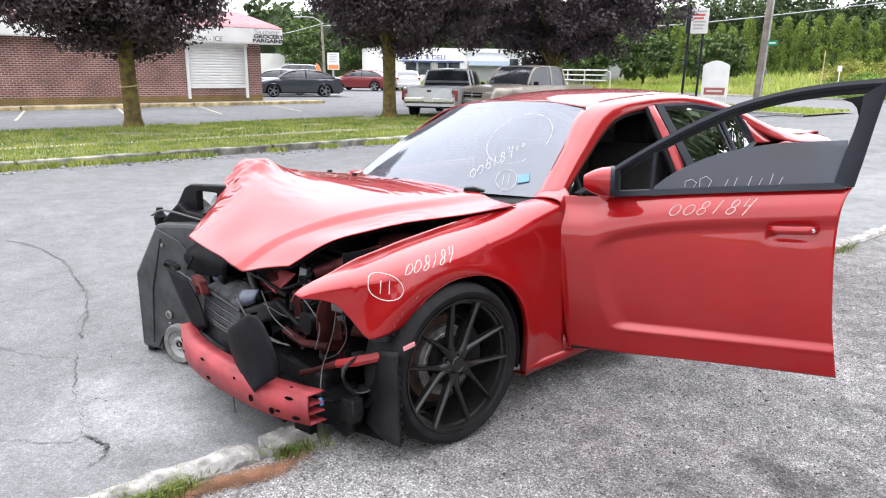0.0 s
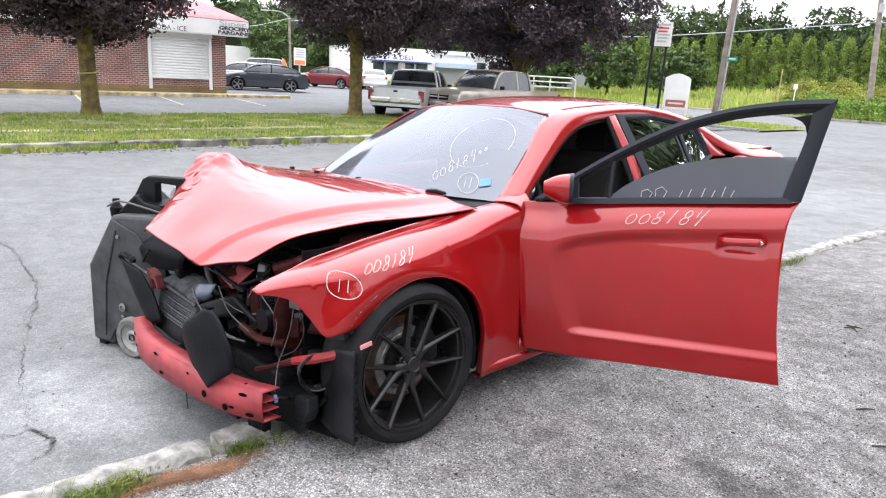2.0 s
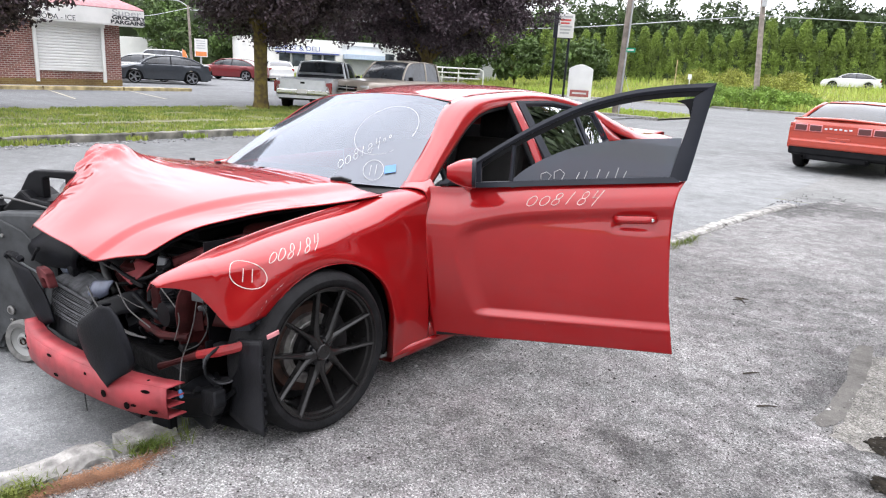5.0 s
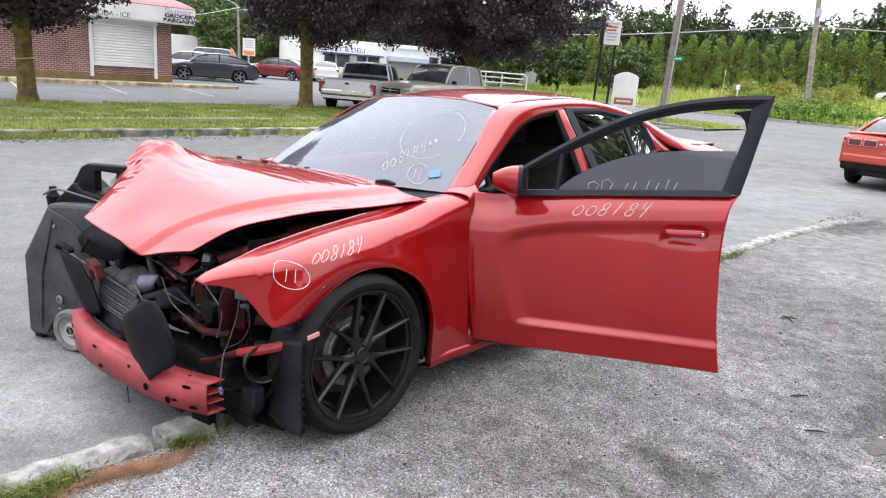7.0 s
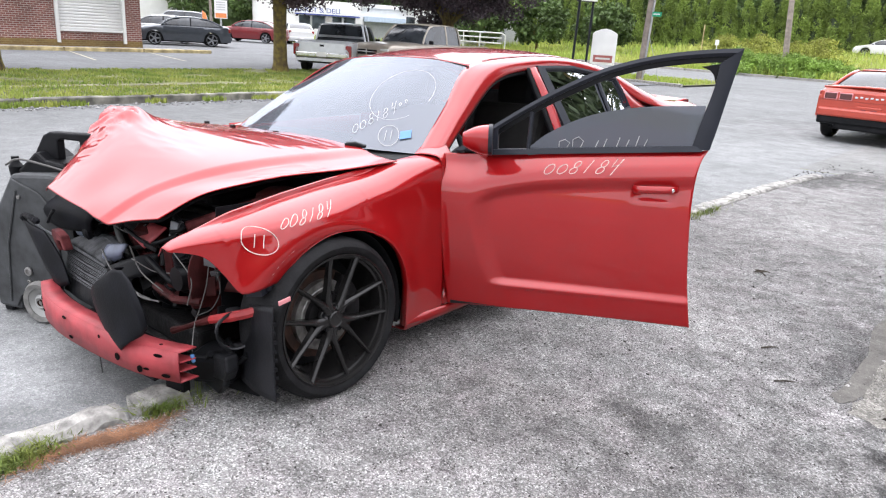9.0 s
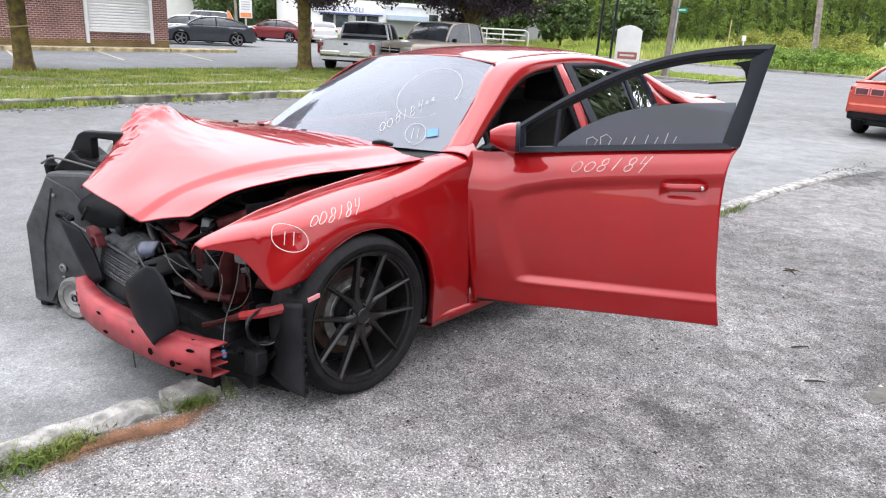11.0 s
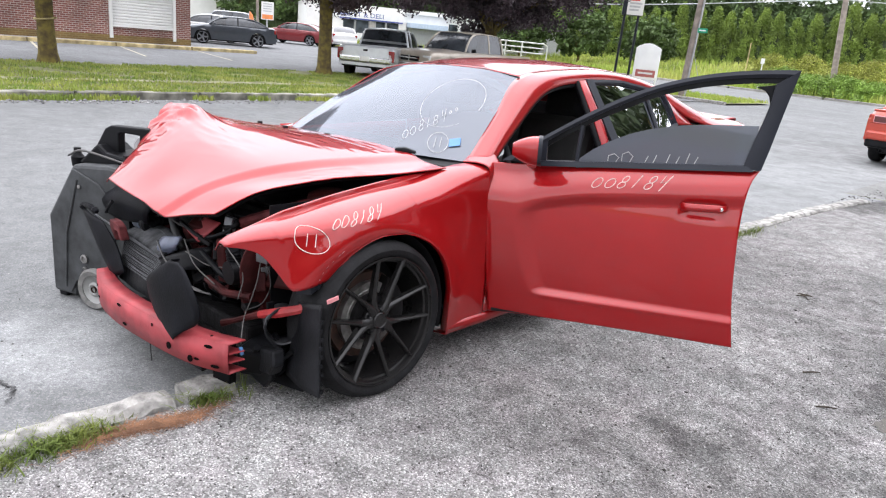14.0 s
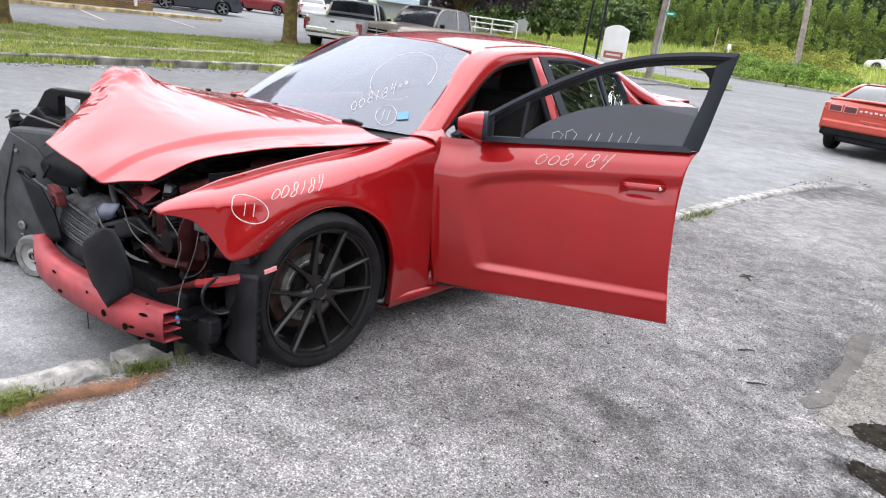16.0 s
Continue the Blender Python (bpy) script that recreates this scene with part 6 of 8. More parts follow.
# smaller broken pieces behind the cooler
part("washer_bottle", Geo().grid(patch([[(-1.060, -0.455, 0.516), (-0.96, -0.475, 0.555), (-0.850, -0.45, 0.574)], [(-1.055, -0.475, 0.478), (-0.97, -0.50, 0.505), (-0.860, -0.47, 0.535)], [(-1.045, -0.46, 0.442), (-0.96, -0.48, 0.470), (-0.885, -0.455, 0.510)]], 12, 10)), mat("cloudy_plastic", (0.085, 0.097, 0.135), 0.35, var=0.4, scale=14), CAR, "cracked cloudy plastic bottle", smooth=35, solid=0.012)
part("bracket_plate", Geo().grid(patch([[(-0.882, -0.41, 0.592), (-0.82, -0.385, 0.632), (-0.80, -0.36, 0.668)], [(-0.735, -0.43, 0.572), (-0.690, -0.395, 0.622), (-0.650, -0.365, 0.668)]], 6, 6)), M_BEAM, CAR, "bent red bracket plate", smooth=40, solid=0.006)
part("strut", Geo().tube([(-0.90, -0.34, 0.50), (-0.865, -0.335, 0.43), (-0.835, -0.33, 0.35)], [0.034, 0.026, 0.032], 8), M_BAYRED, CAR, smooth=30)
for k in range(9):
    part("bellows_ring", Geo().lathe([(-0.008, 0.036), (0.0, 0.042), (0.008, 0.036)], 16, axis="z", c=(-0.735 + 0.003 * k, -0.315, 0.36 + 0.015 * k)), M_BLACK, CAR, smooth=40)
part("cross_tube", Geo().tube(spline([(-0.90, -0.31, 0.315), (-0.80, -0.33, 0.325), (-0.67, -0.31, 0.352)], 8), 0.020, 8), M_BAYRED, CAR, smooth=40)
part("bare_wire", Geo().tube(spline([(-1.00, -0.50, 0.53), (-0.86, -0.52, 0.46), (-0.70, -0.50, 0.40), (-0.62, -0.48, 0.385)], 14), 0.004, 5), M_WIREG, CAR, smooth=40)
part("bare_wire", Geo().tube(spline([(-0.78, -0.50, 0.42), (-0.66, -0.50, 0.39), (-0.56, -0.47, 0.385)], 14), 0.005, 5), M_WIREG, CAR, smooth=40)

# -- writing in paint marker
def ell(cx, cy, rx, ry, a0=0, a1=360, n=20):
    return [(cx + rx * math.cos(radians(lerp(a0, a1, i / n))), cy + ry * math.sin(radians(lerp(a0, a1, i / n)))) for i in range(n + 1)]


GLYPH = {
    "0": [ell(0.45, 0.42, 0.40, 0.40, 100, 470)],
    "1": [[(0.55, 1.0), (0.45, 0.5), (0.35, 0.0)]],
    "8": [ell(0.5, 0.74, 0.26, 0.25, 60, 270) + ell(0.45, 0.24, 0.32, 0.25, 90, -270) + ell(0.5, 0.74, 0.26, 0.25, -90, 60)],
    "4": [[(0.30, 1.0), (0.22, 0.45), (0.75, 0.55)], [(0.85, 1.0), (0.70, 0.5), (0.55, -0.15)]],
    "o": [ell(0.4, 0.55, 0.22, 0.22)],
}


def ribbon(g, pts, w):
    pts = [Vector(p) for p in pts]
    g.tube(pts, w, 5)


def scrawl(name, text, surf, o, du, dv, parent, material, w=0.0035, label="", seed=1):
    """Handwritten characters laid on a surface; surf(a, b) gives the 3D place."""
    rnd = random.Random(seed)
    g = Geo()
    n = len(text)
    for i, ch in enumerate(text):
        jx, jy, sc = rnd.uniform(-0.05, 0.05), rnd.uniform(-0.06, 0.06), rnd.uniform(0.9, 1.1)
        for st in GLYPH[ch]:
            pts = []
            for gx, gy in st:
                a = (i + gx * 0.88 + jx) / n
                b = gy * sc + jy
                pts.append(surf(o[0] + du[0] * a + dv[0] * b, o[1] + du[1] * a + dv[1] * b))
            ribbon(g, pts, w)
    return part(name, g, material, parent, label, smooth=60)


def on_wing(y, z):
    return (wing_x(y, z) + 0.004, y, z)


def on_door(s, z):
    return (door_n(s, z) + 0.003, s, z)


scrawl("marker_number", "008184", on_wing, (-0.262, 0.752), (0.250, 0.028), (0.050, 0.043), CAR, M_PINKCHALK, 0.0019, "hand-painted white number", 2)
g = Geo()


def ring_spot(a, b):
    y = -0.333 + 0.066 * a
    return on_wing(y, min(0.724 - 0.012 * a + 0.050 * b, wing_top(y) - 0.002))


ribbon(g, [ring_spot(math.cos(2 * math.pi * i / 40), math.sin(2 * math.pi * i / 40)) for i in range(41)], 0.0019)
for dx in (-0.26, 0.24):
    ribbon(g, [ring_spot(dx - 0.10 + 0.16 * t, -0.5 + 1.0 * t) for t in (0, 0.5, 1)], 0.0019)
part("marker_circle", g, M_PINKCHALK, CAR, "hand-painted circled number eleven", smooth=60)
scrawl("marker_number", "008184", on_door, (0.478, 0.895), (0.335, 0.030), (0.030, 0.056), DOOR, M_PINKCHALK, 0.0021, "hand-painted white number", 3)
WS_N = Vector((0.15, -0.52, 0.84)) * 0.006


def ws_plane(o, du, dv):
    return lambda a, b: Vector(o) + Vector(du) * a + Vector(dv) * b + WS_N


scrawl("marker_number", "008184", ws_plane((-0.562, 0.607, 1.006), (0.114, 0.207, 0.110), (-0.048, 0.049, 0.045)), (0, 0), (1, 0), (0, 1), CAR, M_CHALK, 0.0008, "hand-painted number on the windscreen", 4)
scrawl("marker_note", "oo", ws_plane((-0.450, 0.82, 1.125), (0.03, 0.055, 0.03), (-0.03, 0.031, 0.028)), (0, 0), (1, 0), (0, 1), CAR, M_CHALK, 0.0009, "", 5)
g = Geo()
P = ws_plane((-0.373, 0.677, 1.008), (0.044, 0.029, 0.006), (-0.046, 0.047, 0.043))
ribbon(g, [P(math.cos(a), math.sin(a)) for a in [2 * math.pi * i / 32 for i in range(33)]], 0.0010)
for dx in (-0.3, 0.25):
    ribbon(g, [P(dx - 0.1, -0.5), P(dx + 0.1, 0.5)], 0.0010)
part("marker_circle", g, M_CHALK, CAR, "hand-painted circled number eleven", smooth=60)
g = Geo()
P = ws_plane((-0.515, 0.925, 1.188), (0.125, 0.117, 0.041), (-0.13, 0.158, 0.111))
ribbon(g, [P(math.cos(a), math.sin(a)) + Vector((0, -0.004, 0.008)) for a in [-0.6 + 5.6 * i / 48 for i in range(49)]], 0.0006)
part("marker_loop", g, M_CHALK, CAR, "thin chalk loop on the windscreen", smooth=60)
P = ws_plane((-0.300, 0.722, 1.015), (0.023, 0.017, 0.004), (-0.018, 0.020, 0.017))
part("sticker", Geo().add([P(-1, -1), P(1, -0.9), P(1.05, 1), P(-0.95, 0.9)], [(0, 1, 2, 3)]), M_BLUE, CAR, "small pale blue windscreen sticker", solid=0.001)
for k, (s0, h, kind) in enumerate(((0.575, 0.035, 1), (0.635, 0.045, 1), (0.70, 0.03, 0), (0.735, 0.035, 0), (0.79, 0.04, 0), (0.83, 0.03, 0), (0.87, 0.045, 0), (0.905, 0.03, 0))):
    zb = door_belt(s0) + 0.022
    x_ = lean(1.0) - 0.006
    pts = [(x_, s0, zb), (x_, s0 + 0.012, zb + h)] if not kind else [(x_, s0, zb), (x_, s0 + 0.012, zb + h * 0.6), (x_, s0 - 0.01, zb + h), (x_, s0 - 0.035, zb + h * 0.7), (x_, s0 - 0.035, zb)]
    part("marker_bar", Geo().tube(pts, 0.0022, 5), M_INKGREY, DOOR, "faint unreadable mark on the glass", smooth=60)
# scratches along the wing's edge
for pts, w_ in (([(-0.322, 0.556), (-0.30, 0.595), (-0.27, 0.628), (-0.23, 0.656), (-0.20, 0.675)], 0.0013), ([(-0.52, 0.742), (-0.48, 0.755), (-0.42, 0.768)], 0.0010), ([(-0.455, 0.630), (-0.43, 0.590), (-0.40, 0.574)], 0.0007), ([(-0.40, 0.682), (-0.39, 0.694)], 0.0012), ([(-0.19, 0.700), (-0.15, 0.715)], 0.0008)):
    ys = [pts[0]] + [(lerp(a_[0], b_[0], t), lerp(a_[1], b_[1], t)) for a_, b_ in zip(pts, pts[1:]) for t in (0.33, 0.66, 1.0)]
    part("scratch", Geo().tube([Vector(on_wing(*p)) - Vector((0.003, 0, 0)) for p in ys], [w_ * (0.5 + 0.5 * (k % 2)) for k in range(len(ys))], 5), M_PINKCHALK, CAR)

# ---- black wheeled cart beside the car ----
M_CART = mat("dusty_cart_plastic", (0.034, 0.036, 0.038), 0.65, var=0.5, scale=9, bump=0.15, bscale=80, big=0.3)
CART = thing("service_cart", pose(-2.03, -0.605, ROAD_Z, 0, 0, 23), "scuffed black plastic wheeled service cart with a handle", "cart")
body = [(-0.01, 0.03), (0.15, 0.03), (0.155, 0.10), (0.21, 0.155), (0.31, 0.175), (0.42, 0.155), (0.49, 0.09), (0.75, 0.09), (0.75, 0.62), (0.68, 0.78), (0.42, 0.80), (0.18, 0.775), (-0.015, 0.47)]
part("shell", Geo().prism(body, lambda p, s: (p[0], -0.05 + 0.34 * s, p[1])), M_CART, CART, bevel=0.02)
part("side_panel", Geo().prism([(0.008, 0.05), (0.13, 0.05), (0.17, 0.12), (0.24, 0.175), (0.35, 0.195), (0.45, 0.18), (0.47, 0.60), (0.36, 0.70), (0.19, 0.755), (0.008, 0.465)], lambda p, s: (p[0], -0.06 + 0.012 * s, p[1])), M_CART, CART, bevel=0.006)
part("panel_rib", Geo().tube([(0.10, -0.062, 0.08), (0.13, -0.064, 0.40), (0.22, -0.062, 0.70)], 0.006, 6), M_CART, CART, smooth=40)
part("upper_shell", Geo().prism([(0.14, 0.77), (0.60, 0.77), (0.60, 0.83), (0.34, 0.85), (0.28, 0.89), (0.20, 0.82)], lambda p, s: (p[0], 0.02 + 0.20 * s, p[1])), M_BLACK, CART, bevel=0.015)
part("handle", Geo().prism([(0.15, 0.77), (0.185, 0.77), (0.21, 0.80), (0.35, 0.80), (0.37, 0.83), (0.37, 0.945), (0.395, 0.955), (0.51, 0.955), (0.51, 0.83), (0.59, 0.80), (0.59, 0.985), (0.57, 0.998), (0.32, 0.985), (0.28, 0.965)], lambda p, s: (p[0], 0.08 + 0.05 * s, p[1])), M_BLACK, CART, bevel=0.008)
part("hose", Geo().tube(spline([(0.08, 0.02, 0.80), (0.22, -0.02, 0.85), (0.38, 0.0, 0.83), (0.56, 0.04, 0.79)], 16), 0.006, 8), M_WIREG, CART, smooth=50)
part("valve", Geo().lathe([(0.74, 0.03), (0.79, 0.035), (0.81, 0.02), (0.84, 0.018), (0.84, 0.001)], 12, axis="z", c=(0.10, 0.06, 0)), M_BLACK, CART, smooth=40)
part("bottle", Geo().lathe([(0.80, 0.05), (0.89, 0.062), (0.93, 0.04), (0.93, 0.001)], 16, axis="z", c=(0.46, 0.18, 0)), mat("cloudy_white_bottle", (0.36, 0.36, 0.37), 0.5, var=0.2, scale=20), CART, smooth=40)
for z, r in ((0.27, 0.024), (0.215, 0.011)):
    part("bolt", Geo().lathe([(-0.062, r), (-0.07, r), (-0.072, r * 0.6), (-0.064, r * 0.5), (-0.064, 0.001)], 16, axis="y", c=(0.245, 0, z)), M_STEEL, CART, smooth=40)
part("bolt", Geo().lathe([(-0.062, 0.011), (-0.068, 0.010), (-0.069, 0.001)], 12, axis="y", c=(0.235, 0, 0.665)), M_STEEL, CART, smooth=40)
for k, yy in enumerate((-0.075, 0.25)):
    w = new("cart_wheel")
    w.parent = CART
    w.matrix_basis = pose(0.322, yy, 0.115, 0, 0, -90)
    part("tyre", Geo().lathe([(-0.05, 0.075), (-0.055, 0.105), (-0.035, 0.115), (0.005, 0.115), (0.02, 0.103), (0.012, 0.078)], 32), mat("grey_cart_tyre", (0.15, 0.146, 0.138), 0.8, var=0.25, scale=30), w, smooth=40)
    part("hub", Geo().lathe([(0.008, 0.079), (0.0, 0.072), (-0.012, 0.046), (0.004, 0.042), (0.012, 0.028), (0.002, 0.016), (0.002, 0.001)], 28), mat("pale_cart_hub", (0.26, 0.26, 0.25), 0.5, 0.3), w, smooth=40)
part("axle_cap", Geo().lathe([(-0.090, 0.016), (-0.078, 0.018), (-0.070, 0.018)], 14, axis="y", c=(0.322, 0, 0.115)), M_RUST, CART, smooth=40)
part("foot", Geo().box((0.03, 0.0, 0.025), (0.06, 0.06, 0.05)), M_BLACK, CART, bevel=0.01)

# ---- plants ----
def blades(name, spots, size, width, material, label, category, seed=1, lean_=0.35, kind="stuff"):
    """Grass: two crossed bent blades at each (x, y, z)."""
    r = np.random.RandomState(seed)
    p = np.array(spots, float)
    n = len(p)
    ang = r.uniform(0, 2 * np.pi, n)
    h = size * r.uniform(0.5, 1.3, n)
    w = width * r.uniform(0.6, 1.3, n)
    dx, dy = np.cos(ang), np.sin(ang)
    la = r.uniform(0, 2 * np.pi, n)
    ll = lean_ * h * r.uniform(0.1, 1.2, n)
    v = np.zeros((n, 5, 3))
    v[:, 0] = p + np.stack([-dx * w, -dy * w, 0 * w], 1)
    v[:, 1] = p + np.stack([dx * w, dy * w, 0 * w], 1)
    mid = p + np.stack([np.cos(la) * ll * 0.35, np.sin(la) * ll * 0.35, h * 0.6], 1)
    v[:, 2] = mid + np.stack([dx * w * 0.7, dy * w * 0.7, 0 * w], 1)
    v[:, 3] = mid - np.stack([dx * w * 0.7, dy * w * 0.7, 0 * w], 1)
    v[:, 4] = p + np.stack([np.cos(la) * ll, np.sin(la) * ll, h], 1)
    base = np.arange(n)[:, None] * 5
    f = [tuple(q) for q in np.concatenate([base + np.array([0, 1, 2, 3])], 0)] + [tuple(q) for q in base + np.array([3, 2, 4])]
    me = bpy.data.meshes.new(name)
    me.from_pydata(v.reshape(-1, 3).tolist(), [], [tuple(int(i) for i in q) for q in f])
    me.materials.append(material)
    ob = new(name, me)
    if label:
        tagged(ob, label, category, kind=kind)
    return ob


def leaf_mesh(name, centres, per, spread, size, seed, material, flat_=0.6):
    """Leaf clumps: folded four-sided leaves scattered round each centre."""
    r = np.random.RandomState(seed)
    c = np.repeat(np.array(centres, float), per, axis=0)
    n = len(c)
    d = r.normal(0, 1, (n, 3))
    d /= np.linalg.norm(d, axis=1)[:, None]
    c = c + d * (r.uniform(0, 1, n) ** 0.5 * spread)[:, None] * np.array([1, 1, flat_])
    a = r.normal(0, 1, (n, 3))
    a /= np.linalg.norm(a, axis=1)[:, None]
    b = np.cross(a, r.normal(0, 1, (n, 3)))
    b /= np.linalg.norm(b, axis=1)[:, None]
    s = (size * r.uniform(0.55, 1.3, n))[:, None]
    nn = np.cross(a, b)
    v = np.stack([c - a * s, c + b * s * 0.55 + nn * s * 0.15, c + a * s, c - b * s * 0.55 + nn * s * 0.15], 1).reshape(-1, 3)
    f = (np.arange(n)[:, None] * 4 + np.array([0, 1, 2, 3])).tolist()
    me = bpy.data.meshes.new(name)
    me.from_pydata(v.tolist(), [], [tuple(q) for q in f])
    me.materials.append(material)
    return me


def broad_tree(name, x, y, base_z, crown_z, rx, ry, rz, fork, trunk_r, seed, leaf, label, clumps=800, per=120, size=0.062, bark=None, lean_=(0, 0), spread=0.55, limbs=9, skew=1.0):
    """Tapered trunk, limbs, and a crown of leaf clumps with an uneven outline."""
    rnd = random.Random(seed)
    root = thing(name, pose(x, y, base_z), label, "tree", "street trees")
    bark = bark or M_BARK
    top = Vector((lean_[0], lean_[1], fork))
    g = Geo()
    g.tube([(0, 0, -0.15), (0, 0, 0.05), (lean_[0] * 0.1, lean_[1] * 0.1, 0.25), (lean_[0] * 0.5, lean_[1] * 0.5, fork * 0.5), top, (lean_[0], lean_[1], fork + 0.5)],
           [trunk_r * 1.55, trunk_r * 1.3, trunk_r * 1.05, trunk_r * 0.92, trunk_r * 0.98, trunk_r * 0.7], 14)
    part("trunk", g, bark, root, "mossy trunk", smooth=60, fix=False)
    for i in range(limbs):
        a = 2 * math.pi * i / limbs + rnd.uniform(-0.3, 0.3)
        e = Vector((rx * 0.62 * math.cos(a), ry * 0.62 * math.sin(a), crown_z + rnd.uniform(-0.45, 0.7) * rz))
        m1 = top.lerp(e, 0.4) + Vector((0, 0, 0.35))
        part("limb", Geo().tube(spline([top, m1, e], 8), [trunk_r * 0.5 * (1 - 0.11 * k) for k in range(8)], 7), bark, root, smooth=60, fix=False)
        for _ in range(2 if limbs > 6 else 0):
            e2 = e + Vector((rnd.uniform(-1, 1) * rx * 0.35, rnd.uniform(-1, 1) * ry * 0.35, rnd.uniform(-0.4, 0.6)))
            part("twig", Geo().tube(spline([m1, m1.lerp(e2, 0.5) + Vector((0, 0, 0.2)), e2], 6), [trunk_r * 0.22 * (1 - 0.14 * k) for k in range(6)], 5), bark, root, smooth=60, fix=False)
    cs = []
    while len(cs) < clumps:
        p = Vector((rnd.uniform(-1, 1), rnd.uniform(-1, 1), rnd.uniform(-1, 1)))
        q = p.length
        if q > 1 or q < 0.45:
            continue
        bulge = 0.80 + 0.35 * noise.noise(p.normalized() * 2.3 + Vector((seed, 0, 0)))
        if q > bulge + 0.12:
            continue
        zz = p.z * rz if p.z > 0 else p.z * rz * 0.85
        cs.append((p.x * rx, p.y * ry * (skew if p.y < 0 else 1.0), crown_z + zz))
    ob = new("crown", leaf_mesh("crown", cs, per, spread, size, seed, leaf))
    ob.parent = root
    return root


broad_tree("purple_maple", -16.75, 3.87, 0.0, 4.3, 3.05, 2.7, 3.0, 1.95, 0.20, 11, M_PURPLE, "dark purple-leaved maple with mossy trunk on the verge", clumps=980, lean_=(0.05, -0.05), skew=1.45)
broad_tree("purple_maple", -16.4, 11.63, 0.0, 4.55, 3.9, 3.9, 3.1, 2.1, 0.21, 12, M_PURPLE, "dark purple-leaved maple with mossy trunk on the verge", skew=0.52)
broad_tree("purple_maple", -18.0, 21.2, -0.06, 5.0, 5.2, 5.9, 4.1, 1.8, 0.26, 13, M_PURPLE, "wide dark purple-leaved maple behind the pickups", clumps=1300, per=95, size=0.075)
# yellow cord tied round one trunk
g = Geo().tube([(-16.73 + 0.232 * math.cos(a), 3.85 + 0.232 * math.sin(a), 1.02 + 0.03 * math.sin(a)) for a in [2 * math.pi * i / 20 for i in range(21)]], 0.02, 5, close=False)
tagged(part("yellow_cord", g, M_YELLOW), "yellow cord tied round a tree trunk", "cord")

gr = random.Random(5)
spots = []
while len(spots) < 62000:
    x, y = gr.uniform(-17.15, -10.9), gr.uniform(-16, 13.9)
    if -13.2 < x < -12.7 and gr.random() < 0.74 - 0.7 * smoothstep(0.0, 0.35, noise.noise(Vector((x, y * 0.5, 4)))):
        continue
    if noise.noise(Vector((x * 0.8, y * 0.8, 0))) < -0.32:
        continue
    spots.append((x, y, 0.0))
# tufts hanging over the far kerb
spots += [(-10.80 + gr.uniform(-0.12, 0.10), y, 0.03) for y in [gr.uniform(-16, 13.9) for _ in range(5200)] if noise.noise(Vector((2.0, y * 0.8, 9))) > -0.05]
blades("verge_grass", spots, 0.055, 0.011, M_GRASS, "uneven green grass of the verge", "grass", 3)
spots = [(-10.62 + gr.uniform(-0.12, 0.16), y, ROAD_Z) for y in [gr.uniform(-16, 13.9) for _ in range(15000)] if noise.noise(Vector((0, y * 0.9, 3))) > -0.22 + 0.25 * smoothstep(0, 6, y)]
blades("kerb_weeds", spots, 0.095, 0.014, M_GRASS, "green weeds growing along the far kerb", "weeds", 4)
spots = [(gr.uniform(-30, -9.7), gr.uniform(26.1, 31), -0.02) for _ in range(9000)]
blades("island_grass", spots, 0.14, 0.018, M_WEED, "rough grass on the corner island", "grass", 6)
spots = []
for _ in range(70000):
    t = gr.random() ** 1.5
    y = 46.5 + 34 * t
    spots.append((gr.uniform(-75, 35), y, rise(y)))
blades("meadow", spots, 0.52, 0.034, M_WEED, "tall yellow-green meadow grass and weeds", "meadow", 7, lean_=0.5)
spots = [(gr.uniform(-60, -18), gr.uniform(31, 46), -0.1) for _ in range(5000)]
spots = [s for s in spots if s[1] - 31 < (-18 - s[0]) * 0.6]
blades("rough_grass", spots, 0.7, 0.06, M_WEED, "rough grass behind the signs", "grass", 8, lean_=0.5)


def bush(x, y, r, h, seed, leaf, label, z=-0.02, per=55, size=0.07):
    rnd = random.Random(seed)
    cs = []
    for _ in range(int(60 * r * h)):
        p = Vector((rnd.gauss(0, 0.45), rnd.gauss(0, 0.45), rnd.uniform(0.05, 1)))
        cs.append((p.x * r, p.y * r, p.z * h * (1 - 0.35 * min(1.5, math.hypot(p.x, p.y)))))
    root = thing("bush", pose(x, y, rise(y)), label, "bush", "roadside bushes")
    part("stem", Geo().tube([(0, 0, 0), (0.1, 0, h * 0.5)], 0.04, 6), M_BARK, root)
    ob = new("foliage", leaf_mesh("foliage", cs, per, 0.35, size, seed, leaf))
    ob.parent = root
    return root


M_BUSH = mat("bush_leaf", (0.17, 0.27, 0.04), 0.7, var=0.3, scale=0.6, island=0.28)
M_GOLD = mat("golden_weed", (0.27, 0.29, 0.05), 0.75, var=0.3, scale=0.6, island=0.4)
for i, (x, y, r, h) in enumerate(((-14.6, 48.0, 2.4, 1.5), (-12.0, 48.4, 2.4, 1.8), (-10.2, 48.6, 1.9, 1.5), (-16.6, 52.0, 2.4, 1.7), (-1.5, 49, 2.3, 1.9))):
    bush(x, y, r, h * 0.85, 40 + i, M_BUSH, "dense green roadside bush")
for i, (x, y) in enumerate(((-13.5, 54), (-12.0, 55.5), (-3.0, 55), (-16.5, 56), (-18.5, 54))):
    bush(x, y, 1.8, 2.3, 60 + i, M_GOLD, "tall weeds with yellow flowers", per=24)


